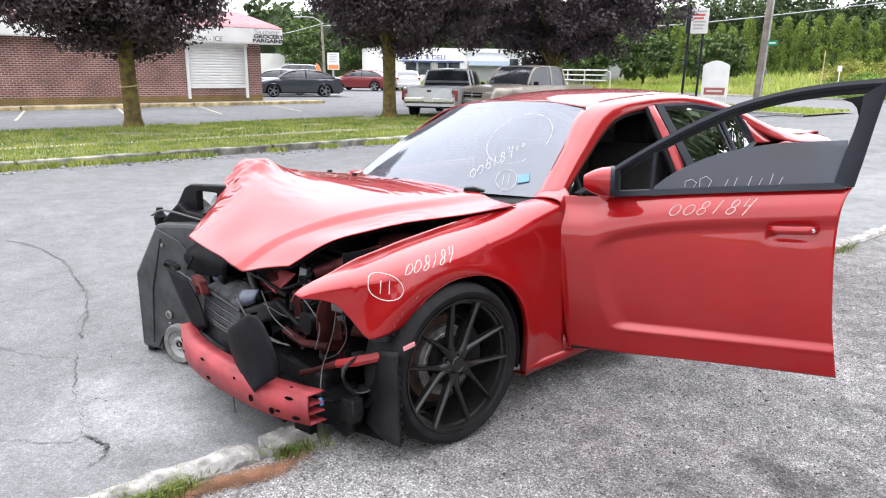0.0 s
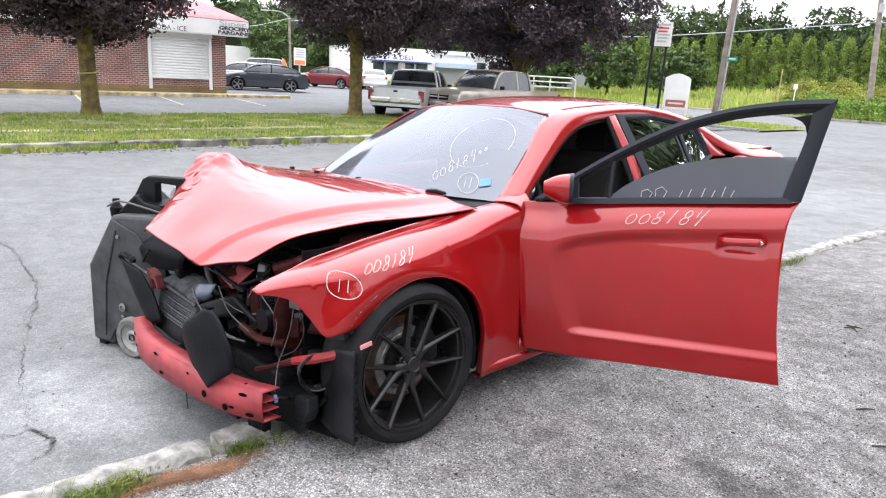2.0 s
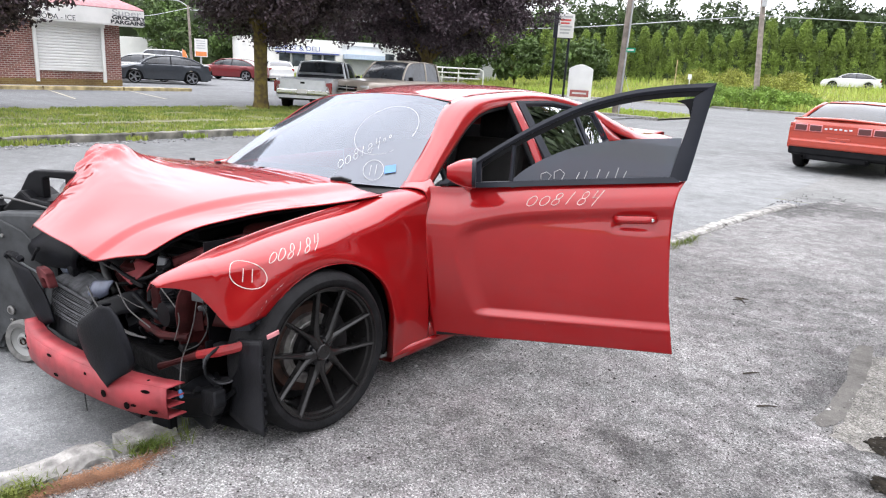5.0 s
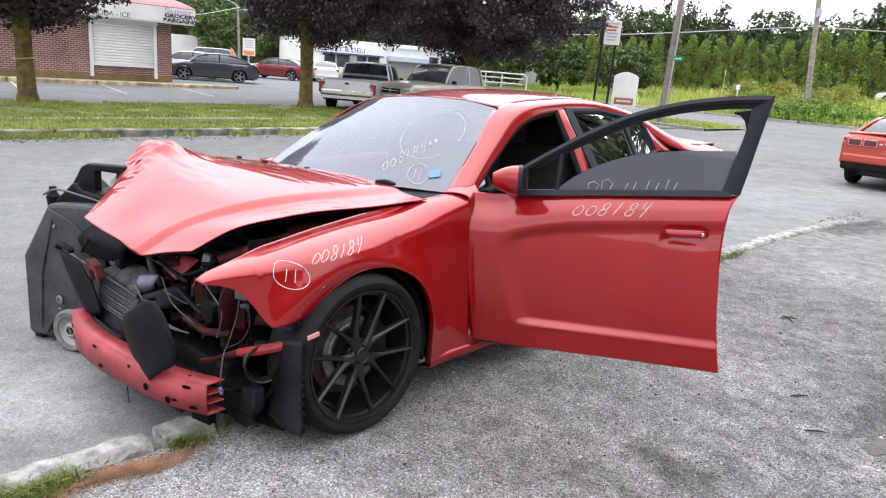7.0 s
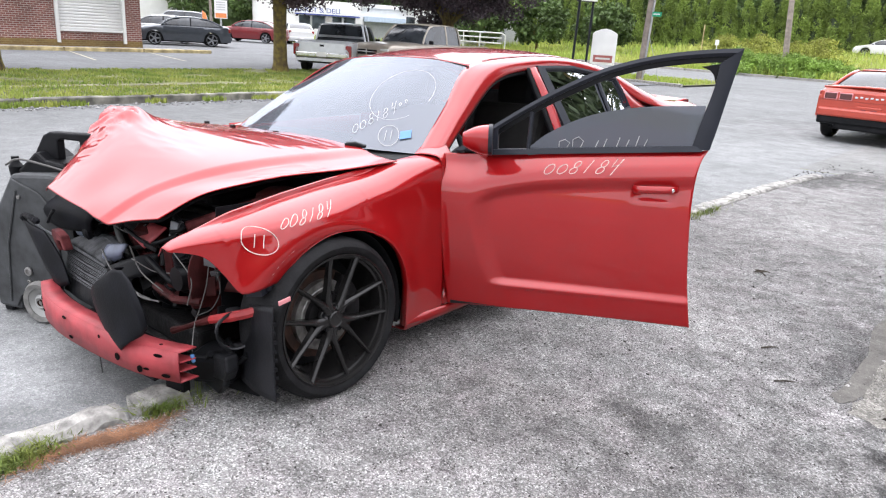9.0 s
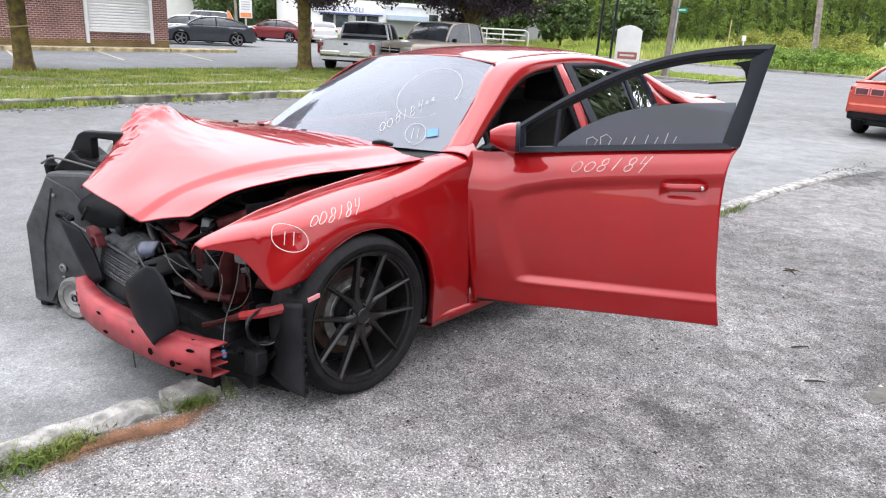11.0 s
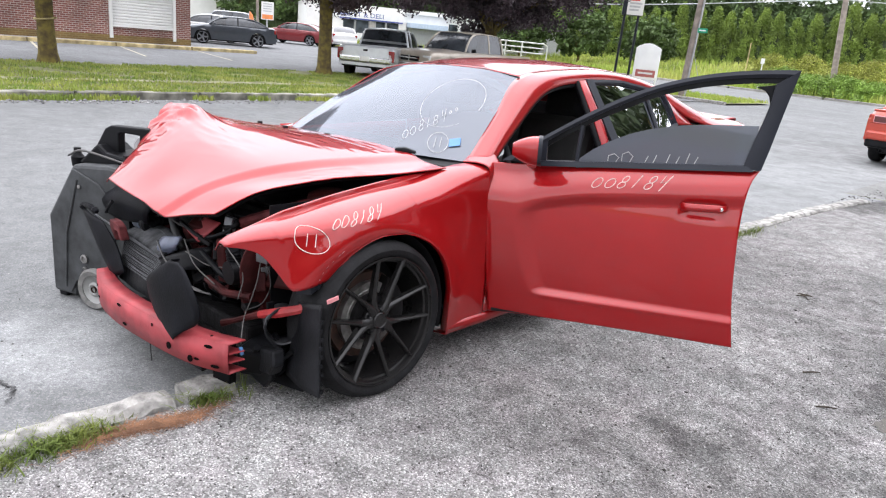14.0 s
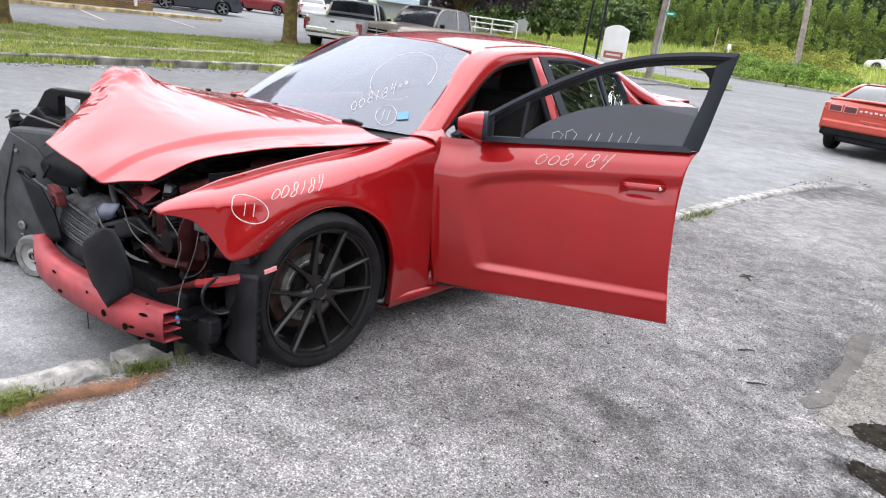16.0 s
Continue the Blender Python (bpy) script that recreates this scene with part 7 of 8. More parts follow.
# Leaf green darkened: the shade inside hedge and wood is put into it.
M_SHADELEAF = mat("shaded_green_leaf", (0.032, 0.052, 0.014), 0.7, var=0.4, scale=0.5, island=0.3)


def cedar(seed):
    """Columnar crown with deep clefts between its upright plumes."""
    rnd = random.Random(seed)
    cs = []
    while len(cs) < 150:
        t = rnd.random() ** 1.15
        a = rnd.uniform(0, 2 * math.pi)
        plume = 0.5 + 0.5 * math.cos(5 * a + seed + 1.5 * t)
        if rnd.random() > 0.25 + 0.75 * plume:
            continue
        r = 1.30 * (1 - t) ** 0.6 * (0.62 + 0.30 * plume + 0.18 * rnd.random())
        cs.append((r * math.cos(a), r * math.sin(a), 0.3 + (5.3 + 0.5 * plume) * t))
    root = thing("cedar", pose(0, 0, 0), "tall dense green cedar in a hedge row", "tree", "cedar hedge")
    part("trunk", Geo().tube([(0, 0, 0), (0, 0, 4.5)], [0.14, 0.03], 6), M_BARK, root)
    # Dark tube behind the leaves gives the clefts their shade by colour.
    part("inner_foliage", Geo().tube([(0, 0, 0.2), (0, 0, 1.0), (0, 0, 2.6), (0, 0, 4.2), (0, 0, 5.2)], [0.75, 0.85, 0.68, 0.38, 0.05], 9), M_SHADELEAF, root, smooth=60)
    ob = new("foliage", leaf_mesh("foliage", cs, 85, 0.42, 0.10, seed, M_HEDGE, 1.25))
    ob.parent = root
    return root


kinds = [cedar(70), cedar(71), cedar(72)]
used = [False] * 3
for i in range(68):
    t = i / 67
    x, y = lerp(-46, 44, t), lerp(59, 90, t) + gr.uniform(-0.7, 0.7)
    s = gr.uniform(0.74, 0.86)
    m = pose(x, y, rise(y), 0, 0, gr.uniform(0, 360))
    k = i % 3
    if used[k]:
        o = copy_thing(kinds[k], m)
    else:
        o, used[k] = kinds[k], True
        o.matrix_basis = m
    o.scale = (s, s, s * gr.uniform(0.92, 1.12))


def woods(name, line_, h, depth, n, per, size, seed, leaf, label, clumps=11, core=0.92):
    """A far belt of wood: many crowns of clumps along a line, as one mass."""
    rnd = random.Random(seed)
    cs = []
    pts = spline(line_, 60)
    for _ in range(n):
        p = pts[rnd.randrange(60)] + Vector((rnd.gauss(0, depth), rnd.gauss(0, depth), 0))
        top_ = h * (0.72 + 0.28 * rnd.random() + 0.18 * noise.noise(p * 0.11))
        r = rnd.uniform(1.3, 2.5)
        for _k in range(clumps):
            t = rnd.random()
            a = rnd.uniform(0, 6.28)
            q = r * math.sqrt(max(0.05, 1 - (2 * t - 1) ** 2))
            cs.append((p.x + q * math.cos(a), p.y + q * math.sin(a), p.z + top_ * (0.12 + 0.88 * t)))
    me = leaf_mesh(name, cs, per, 1.0, size, seed, leaf, 0.9)
    # Wavy dark sheet within the belt; its colour stands for the wood's shade.
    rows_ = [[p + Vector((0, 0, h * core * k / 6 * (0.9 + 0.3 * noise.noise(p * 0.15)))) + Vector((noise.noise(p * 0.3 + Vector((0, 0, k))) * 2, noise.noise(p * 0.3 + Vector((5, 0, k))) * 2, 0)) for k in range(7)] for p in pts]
    flat(name + "_core", Geo().grid(rows_), M_SHADELEAF, "dark sheet inside the wood, standing in for its shade", "woodland", kind="stuff", fix=False)
    return tagged(new(name, me), label, "woodland", kind="stuff")


woods("far_wood", [(-140, 70, 0), (-80, 95, 0), (-30, 108, 0), (20, 112, 0), (70, 118, 0)], 13.7, 2.6, 430, 24, 0.30, 81, M_WOOD, "dark green wood on the skyline", clumps=18, core=0.84)
# Never in view: added to block low sky in the red paint's reflections.
woods("rear_wood", [(28, -45, 0), (24, -15, 0), (22, 10, 0), (20, 40, 0)], 7.5, 2.0, 60, 8, 0.6, 83, M_WOOD, "unseen trees added behind the forecourt to darken paint reflections")
woods("near_wood", [(-95, 15, 0), (-88, 40, 0), (-78, 62, 0), (-62, 76, 0)], 9.5, 3.0, 110, 10, 0.5, 82, M_WOOD, "green trees behind the shops")
M_GREENTREE = mat("fresh_green_leaf", (0.065, 0.11, 0.022), 0.7, var=0.35, scale=0.5, island=0.28)
for i, (x, y, h, r) in enumerate(((-33, 50, 5.0, 2.6), (-29, 54, 4.6, 2.5), (-37, 47, 4.6, 2.4), (-41, 52, 5.4, 2.8), (-56, 38, 6.0, 3.0), (-60, 33, 6.5, 3.0))):
    broad_tree("green_tree", x, y, -0.05, h * 0.55, r, r, h * 0.45, 1.0, 0.12, 90 + i, M_GREENTREE, "green leafy tree beyond the parking lot", clumps=110, per=34, size=0.2, spread=0.6, limbs=5)

for i, (x, y) in enumerate(((4.8, 17.5), (7.5, 22), (12, 14))):
    broad_tree("green_tree", x, y, 0.0, 8.2, 3.8, 3.8, 6.6, 1.8, 0.20, 120 + i, M_SHADELEAF, "green leafy tree beside the forecourt", clumps=260, per=40, size=0.20, spread=0.75, limbs=5)

M_TWIG = mat("dead_twig", (0.05, 0.04, 0.03), 0.95, var=0.4, scale=30)
# tufts, needles and stones by the near kerb
spots = []
for cx, cy, rx, ry, n in ((-0.365, -1.13, 0.05, 0.13, 900), (-0.36, -1.42, 0.06, 0.20, 900), (-0.35, -0.60, 0.04, 0.08, 380), (-0.33, -0.45, 0.06, 0.08, 40), (-0.27, 4.75, 0.05, 0.35, 240), (-0.30, 3.6, 0.05, 0.5, 120), (-0.36, -2.2, 0.06, 0.5, 240)):
    spots += [(gr.gauss(cx, rx * 0.7), gr.gauss(cy, ry * 0.6), 0.0) for _ in range(n)]
blades("kerb_grass", spots, 0.046, 0.0030, mat("lush_kerb_grass", (0.085, 0.13, 0.018), 0.7, col2=(0.17, 0.20, 0.04), scale=6, island=0.4), "green grass tufts along the kerb", "grass", 9, lean_=1.5)
rr = np.random.RandomState(10)
n = 1000
c = np.stack([rr.normal(0, 0.022, n), rr.normal(0, 0.13, n), rr.uniform(0.003, 0.014, n)], 1)
c[:, 0] += -0.285 + 0.02 * c[:, 1] + 0.02 * np.sin(c[:, 1] * 12)
c[:, 1] += -0.86
an = rr.normal(1.2, 0.9, n)
ln, wd = rr.uniform(0.012, 0.045, n), 0.0009
dv = np.stack([np.cos(an), np.sin(an), rr.normal(0, 0.08, n)], 1)
nv = np.stack([-np.sin(an), np.cos(an), 0 * an], 1) * wd
v = np.stack([c - dv * ln[:, None] - nv, c + dv * ln[:, None] - nv, c + dv * ln[:, None] + nv, c - dv * ln[:, None] + nv], 1)
v[..., 2] = np.maximum(v[..., 2], 0.003)
me = bpy.data.meshes.new("pine_needles")
me.from_pydata(v.reshape(-1, 3).tolist(), [], (np.arange(n)[:, None] * 4 + np.arange(4)).tolist())
me.materials.append(M_PINE)
tagged(new("pine_needles", me), "drift of rusty brown pine needles by the kerb", "pine needles", kind="stuff")


def stones(name, xs, ys, n, lo, hi, material, label, seed, z=0.0):
    r = np.random.RandomState(seed)
    base = np.array([(1, 0, 0), (-1, 0, 0), (0, 1, 0), (0, -1, 0), (0, 0, 1), (0, 0, -1)], float)
    tri = [(0, 2, 4), (2, 1, 4), (1, 3, 4), (3, 0, 4), (2, 0, 5), (1, 2, 5), (3, 1, 5), (0, 3, 5)]
    c = np.stack([r.uniform(*xs, n), r.uniform(*ys, n), np.full(n, z)], 1)
    s = lo + (hi - lo) * r.uniform(0, 1, n) ** 3
    v = base[None] * s[:, None, None] * r.uniform(0.6, 1.25, (n, 6, 1)) * np.array([1, 1, 0.7])
    a = r.uniform(0, 6.28, n)
    x = v[..., 0] * np.cos(a)[:, None] - v[..., 1] * np.sin(a)[:, None]
    y = v[..., 0] * np.sin(a)[:, None] + v[..., 1] * np.cos(a)[:, None]
    v = np.stack([x, y, v[..., 2]], 2) + c[:, None] + np.array([0, 0, 1]) * (s * 0.25)[:, None, None]
    me = bpy.data.meshes.new(name)
    me.from_pydata(v.reshape(-1, 3).tolist(), [], [tuple(int(q) + 6 * i for q in t) for i in range(n) for t in tri])
    me.materials.append(material)
    tagged(new(name, me), label, "gravel", kind="stuff")


M_STONE = mat("loose_grit", (0.205, 0.199, 0.194), 0.9, var=0.3, scale=20, island=0.6)
M_PATCH = ground_mat("smooth_grey_patch", (0.098, 0.092, 0.084), (0.135, 0.128, 0.118), 9.0, 190, 0.25, bump=0.3, mottle=0.3)
M_SAND = ground_mat("washed_sandy_asphalt", (0.115, 0.110, 0.098), (0.36, 0.345, 0.318), 9.0, 175, 0.30, bump=0.9, mottle=0.4, pits=0.8)
M_MUD = mat("dark_wet_mud", (0.016, 0.0135, 0.010), 0.95, spec=0.1, var=0.6, scale=22, bump=0.8, bscale=60)
prn = random.Random(3)


def ragged(rim_, jx, jy, z):
    """A flat patch with a ragged outline through the given corners."""
    ring_ = [p for a, b in zip(rim_, rim_[1:] + rim_[:1]) for p in [(lerp(a[0], b[0], k / 7) + prn.uniform(-jx, jx), lerp(a[1], b[1], k / 7) + prn.uniform(-jy, jy)) for k in range(7)]]
    return Geo().add([(x, y, z) for x, y in ring_], [tuple(range(len(ring_)))])


flat("sandy_wash", ragged([(1.66, 1.52), (1.655, 1.80), (1.64, 2.3), (1.60, 2.8), (2.1, 3.1), (2.5, 2.4), (2.4, 1.7), (2.1, 1.45)], 0.018, 0.05, 0.0015), M_SAND, "sandy washed-out stretch of the forecourt", "ground")
flat("repair_patch", ragged([(1.55, 1.63), (1.58, 1.82), (1.58, 2.3), (1.52, 2.75), (1.53, 2.95), (1.60, 2.99), (1.65, 2.58), (1.66, 2.17), (1.67, 1.75), (1.62, 1.60)], 0.006, 0.016, 0.003), M_PATCH, "smooth grey repair strip in the forecourt asphalt", "ground")
for k, rim_ in enumerate(([(1.78, 1.58), (1.82, 1.68), (1.90, 1.76), (2.05, 1.70), (2.05, 1.52), (1.90, 1.50), (1.84, 1.51)], [(1.855, 1.21), (1.87, 1.29), (1.94, 1.30), (2.1, 1.28), (2.2, 1.1), (2.02, 1.12), (1.96, 1.15), (1.89, 1.17)])):
    flat("mud_patch", ragged(rim_, 0.010, 0.014, 0.0045), M_MUD, "dark wet mud in a worn hollow of the asphalt", "ground")
M_CLOD = mat("dark_wet_clod", (0.036, 0.032, 0.028), 0.85, var=0.5, scale=30, island=0.5, bump=0.4)
stones("soil_clods", (1.80, 2.03), (1.48, 1.74), 90, 0.003, 0.013, M_CLOD, "dark damp soil clods in a worn hollow", 31)
stones("soil_clods", (1.86, 2.10), (1.12, 1.31), 90, 0.003, 0.013, M_CLOD, "dark damp soil clods by the mud", 36)
stones("dark_grit", (-0.3, 2.2), (-1.6, 4.5), 16000, 0.002, 0.006, M_CLOD, "dark grit pressed into the forecourt", 32)
stones("pebbles", (-0.2, 2.4), (-1.4, 5.0), 520, 0.004, 0.013, mat("pale_pebble", (0.36, 0.35, 0.34), 0.85, var=0.3, scale=30, island=0.4), "loose pale pebbles on the forecourt", 33)
stones("dark_chips", (0.0, 2.2), (-0.8, 4.0), 220, 0.004, 0.012, M_CLOD, "dark chips of asphalt lying on the forecourt", 35)
stones("edge_rubble", (-0.45, 0.25), (7.6, 10.0), 300, 0.004, 0.018, M_CLOD, "broken asphalt crumbs at the drive mouth", 34, -0.06)
for x_, y_, a_ in ((0.705, 3.30, 0.9), (0.725, 3.27, 2.4), (0.715, 3.33, 0.2), (1.18, 1.98, 0.9), (1.36, 1.62, 0.7)):
    d_ = Vector((math.cos(a_), math.sin(a_), 0)) * 0.05
    tagged(part("twig", Geo().tube([Vector((x_, y_, 0.006)) - d_, (x_ + 0.006, y_ + 0.004, 0.010), Vector((x_, y_, 0.006)) + d_], [0.004, 0.005, 0.002], 5), M_TWIG), "short dark twig lying on the asphalt", "twig", "fallen twigs")
stones("loose_grit", (-0.3, 2.6), (-1.7, 4.5), 12000, 0.0015, 0.006, M_STONE, "loose pale grit scattered over the forecourt", 21)
stones("road_grit", (-3.5, -0.7), (-2.5, 0.2), 900, 0.002, 0.008, M_STONE, "sparse grit on the street by the kerb", 22, ROAD_Z)
stones("gutter_rubble", (-10.55, -10.1), (-14, 14), 1800, 0.01, 0.045, M_STONE, "pale rubble lying in the far gutter", 23, ROAD_Z)

# ---- shop ----
SHOP = thing("brick_shop", pose(-27, 0, 0), "single-storey red brick shop with white shutter and pink roof", "building")
for a_, b_ in (((-0.3, -16, -0.1), (0, 9.25, 2.55)), ((-0.3, 11.80, -0.1), (0, 12.5, 2.55)), ((-0.3, 9.25, -0.1), (0, 11.80, 0.62)), ((-0.3, 9.25, 2.36), (0, 11.80, 2.55))):
    part("front_wall", Geo().span(a_, b_), M_BRICK, SHOP)
part("side_wall", Geo().span((-16, 12.2, -0.1), (-0.3, 12.495, 2.55)), M_BRICK, SHOP)
part("plinth", Geo().span((0.003, -16, 0.0), (0.02, 12.5, 0.33)), brick_mat("mossy_brick", (0.16, 0.10, 0.035), (0.20, 0.12, 0.04), (0.22, 0.17, 0.07)), SHOP, "mossy stained brick foot")
SH = new("roller_shutter")
SH.parent = SHOP
for k in range(15):
    z0 = 0.70 + 0.11 * k
    part("slat", Geo().grid([[(0.03 + 0.022 * math.sin(math.pi * t), y, z0 + 0.106 * t) for t in (0, 0.2, 0.5, 0.8, 1.0)] for y in (9.32, 11.72)]), M_WHITE, SH, smooth=40, solid=0.006)
part("post", Geo().span((0, 9.20, 0.22), (0.09, 9.32, 2.40)), M_WHITE, SH, bevel=0.01)
part("post", Geo().span((0, 11.72, 0.22), (0.09, 11.84, 2.40)), M_WHITE, SH, bevel=0.01)
part("hood", Geo().span((0, 9.18, 2.33), (0.14, 11.86, 2.50)), M_WHITE, SH, bevel=0.01)
part("bottom_rail", Geo().span((0.0, 9.32, 0.64), (0.07, 11.72, 0.71)), M_WHITE, SH, bevel=0.008)
part("fascia", Geo().span((0.0, -16, 2.50), (0.45, 13.35, 3.08)).span((-16, 12.5, 2.50), (0.0, 13.35, 3.08)), M_SIGNW, SHOP, "white sign board", bevel=0.01)
part("soffit", Geo().span((0.02, -16, 2.46), (0.44, 13.3, 2.497)), M_SIGNW, SHOP)
roof_rows = [[(0.45, -16, 3.085), (0.45, 13.35, 3.085), (-16, 13.35, 3.085)], [(0.30, -16, 3.20), (0.30, 13.2, 3.20), (-16, 13.2, 3.2)], [(-1.0, -16, 3.78), (-1.0, 12.05, 3.78), (-16, 12.05, 3.78)], [(-3.0, -16, 3.82), (-3.0, 10.2, 3.82), (-16, 10.2, 3.82)]]
part("roof", Geo().grid(roof_rows), M_ROOFP, SHOP, "faded pink shingle mansard roof", solid=0.05)
FACE = Matrix(((0, 0, 1, 0), (1, 0, 0, 0), (0, 1, 0, 0), (0, 0, 0, 1)))


def on_shop(y, z, x=0.452):
    return Matrix.Translation((x, y, z)) @ FACE


words("sign_text", "SODA - ICE", 0.27, M_INK, on_shop(9.95, 2.60), SHOP, label="dark painted sign words", stretch=1.0)
words("sign_text", "Super", 0.32, M_INKGREY, on_shop(12.62, 2.95), SHOP, label="faded sign word", stretch=1.6, bold=0.004)
words("sign_text", "GROCERY", 0.20, M_INK, on_shop(12.70, 2.76), SHOP, label="dark painted sign word", stretch=1.5, bold=0.010)
words("sign_text", "BARGAINS", 0.20, M_INK, on_shop(12.66, 2.585), SHOP, label="dark painted sign word", stretch=1.5, bold=0.010)

# ---- market row ----
MK_A = math.degrees(math.atan2(5.3, 9.6))
MARKET = thing("market", Matrix.Translation((-47.4, 32.4, -0.06)) @ pose(0, 0, 0, 0, 0, -MK_A), "low white shop row with blue market sign", "building")
part("wall", Geo().span((-8, 0, 0), (-0.3, 19.5, 3.3)), M_WHITE, MARKET)
part("parapet", Geo().span((-8, 0, 3.0), (0.0, 19.6, 3.3)).span((-0.3, 0, 2.2), (0, 8, 3.0)), M_SIGNW, MARKET)
part("pier", Geo().span((-0.3, 0, 0), (0.0, 2.9, 2.2)), M_SIGNW, MARKET)
part("pier", Geo().span((-0.3, 7.6, 0), (0.0, 8.2, 2.2)), M_SIGNW, MARKET)
part("pier", Geo().span((-0.3, 5.1, 0), (0.0, 5.6, 2.2)), M_CONC, MARKET)
M_SHOPGL = mat("shop_window_glass", (0.05, 0.06, 0.07), 0.08, var=0.6, scale=1.5, spec=0.8)
M_BANNER = mat("pale_blue_canopy", (0.42, 0.50, 0.60), 0.7, var=0.1)
for y0, y1 in ((2.9, 3.9), (3.95, 5.1), (5.6, 6.5), (6.55, 7.6)):
    w = new("window")
    w.parent = MARKET
    part("pane", Geo().span((-0.2, y0 + 0.05, 0.35), (-0.18, y1 - 0.05, 2.1)), M_SHOPGL, w)
    part("frame", Geo().span((-0.22, y0, 0.25), (-0.12, y0 + 0.06, 2.2)).span((-0.22, y1 - 0.06, 0.25), (-0.12, y1, 2.2)).span((-0.22, y0, 0.25), (-0.12, y1, 0.35)), M_GALV, w)
    part("poster", Geo().span((-0.17, y0 + 0.2, 0.5), (-0.165, y1 - 0.25, 1.1)), M_WHITE, w)
part("sign_band", Geo().span((0.0, 1.4, 2.25), (0.08, 7.6, 2.85)), M_WHITE, MARKET, "white sign band", bevel=0.01)
words("sign_text", "MARKET & DELI", 0.52, M_INKBLUE, Matrix.Translation((0.085, 4.2, 2.52)) @ FACE, MARKET, label="blue sign words", stretch=1.15)
part("stripe", Geo().span((0.0, 2.6, 2.15), (0.09, 7.9, 2.24)), M_INKBLUE, MARKET)
part("canopy", Geo().span((-0.3, 8.3, 1.9), (1.0, 11.6, 2.3)), M_BANNER, MARKET, "pale blue canopy", bevel=0.02)
part("shutter", Geo().span((-0.3, 8.4, 0.0), (-0.1, 11.4, 1.9)), M_GALV, MARKET)
for y0 in (12.0, 13.1, 15.0, 16.2, 17.4):
    w = new("window")
    w.parent = MARKET
    part("pane", Geo().span((-0.31, y0, 1.1), (-0.27, y0 + 0.8, 2.5)), M_SHOPGL, w)
    part("frame", Geo().span((-0.3, y0 - 0.08, 1.0), (-0.24, y0, 2.6)).span((-0.3, y0 + 0.8, 1.0), (-0.24, y0 + 0.88, 2.6)).span((-0.3, y0, 1.7), (-0.25, y0 + 0.8, 1.78)), M_WHITE, w)
STORE = thing("grey_shed", pose(-43.0, 52.0, -0.06, 0, 0, -MK_A), "plain pale grey shed beyond the shops", "building")
part("wall", Geo().span((-6, 0, 0), (0, 6, 2.6)), M_GALV, STORE)
part("roof", Geo().span((-6.2, -0.2, 2.6), (0.2, 6.2, 2.75)), M_GALV, STORE)

# white pipe railing
RAILING = thing("railing", pose(-23.85, 28.8, -0.06, 0, 0, 38), "white painted pipe railing", "railing")
for z in (1.08, 1.36, 1.62):
    part("rail", Geo().tube([(-1.6, 0, z), (2.4, 0, z)] + ([(2.58, 0, z - 0.12)] if z > 1.5 else []), 0.035, 8), M_WHITE, RAILING, smooth=50)
for x in (-1.5, -0.6, 0.3, 1.2, 2.58):
    part("post", Geo().tube([(x, 0, 0), (x, 0, 1.6 if x < 2.5 else 1.5)], 0.035, 8), M_WHITE, RAILING, smooth=50)

# ---- signs and poles ----
TALL = thing("tall_sign", pose(-16.6, 29.1, -0.02, 0, 0, 36), "tall white notice board on two black posts", "sign")
part("post", Geo().tube([(-0.05, 0, 0), (0.02, 0, 4.3)], 0.06, 8), M_FRAME, TALL)
part("post", Geo().tube([(0.60, 0, 0), (0.66, 0, 4.3)], 0.06, 8), M_FRAME, TALL)
part("board", Geo().span((0.06, -0.13, 3.28), (0.82, -0.10, 4.40)), M_SIGNW, TALL, bevel=0.01)
part("case", Geo().span((-0.14, -0.095, 3.26), (0.80, 0.16, 4.42)), M_FRAME, TALL, bevel=0.02)
for k in range(6):
    part("text_bar", Geo().span((0.16, -0.137, 4.22 - 0.15 * k), (0.72 - 0.06 * (k % 3), -0.131, 4.30 - 0.15 * k)), M_INKRED if k in (1, 2) else M_INKGREY, TALL)
WS_ = thing("white_sign", pose(-14.45, 26.95, -0.02, 0, 0, 30), "white arched notice board with red lower panel", "sign")
outline = [(0.0, 0.5), (1.08, 0.5), (1.08, 1.82), (0.98, 1.90), (0.75, 2.0), (0.54, 2.04), (0.33, 2.0), (0.10, 1.90), (0.0, 1.82)]
part("board", Geo().prism(outline, lambda p, s: (p[0], 0.06 * s, p[1])), M_SIGNB, WS_, bevel=0.01)
part("inner_panel", Geo().prism([(0.12, 0.95), (0.96, 0.95), (0.96, 1.74), (0.54, 1.88), (0.12, 1.74)], lambda p, s: (p[0], -0.01 + 0.006 * s, p[1])), M_SIGNB, WS_)
part("red_panel", Geo().span((0.12, -0.012, 0.60), (0.96, -0.004, 0.90)), mat("dull_red_panel", (0.42, 0.13, 0.12), 0.7), WS_)
part("text_bar", Geo().span((0.22, -0.018, 0.72), (0.86, -0.013, 0.80)), M_WHITE, WS_)
for x in (0.06, 1.02):
    part("leg", Geo().tube([(x, 0.03, 0), (x, 0.03, 0.6)], 0.04, 8), M_WHITE, WS_)
UP = thing("utility_pole", pose(-11.75, 26.55, -0.05), "weathered grey wooden utility pole leaning slightly", "pole")
part("pole", Geo().tube([(0, 0, 0), (0.05, 0.03, 2.5), (0.20, 0.10, 9.0)], [0.165, 0.155, 0.13], 14), M_POLE, UP, smooth=60)
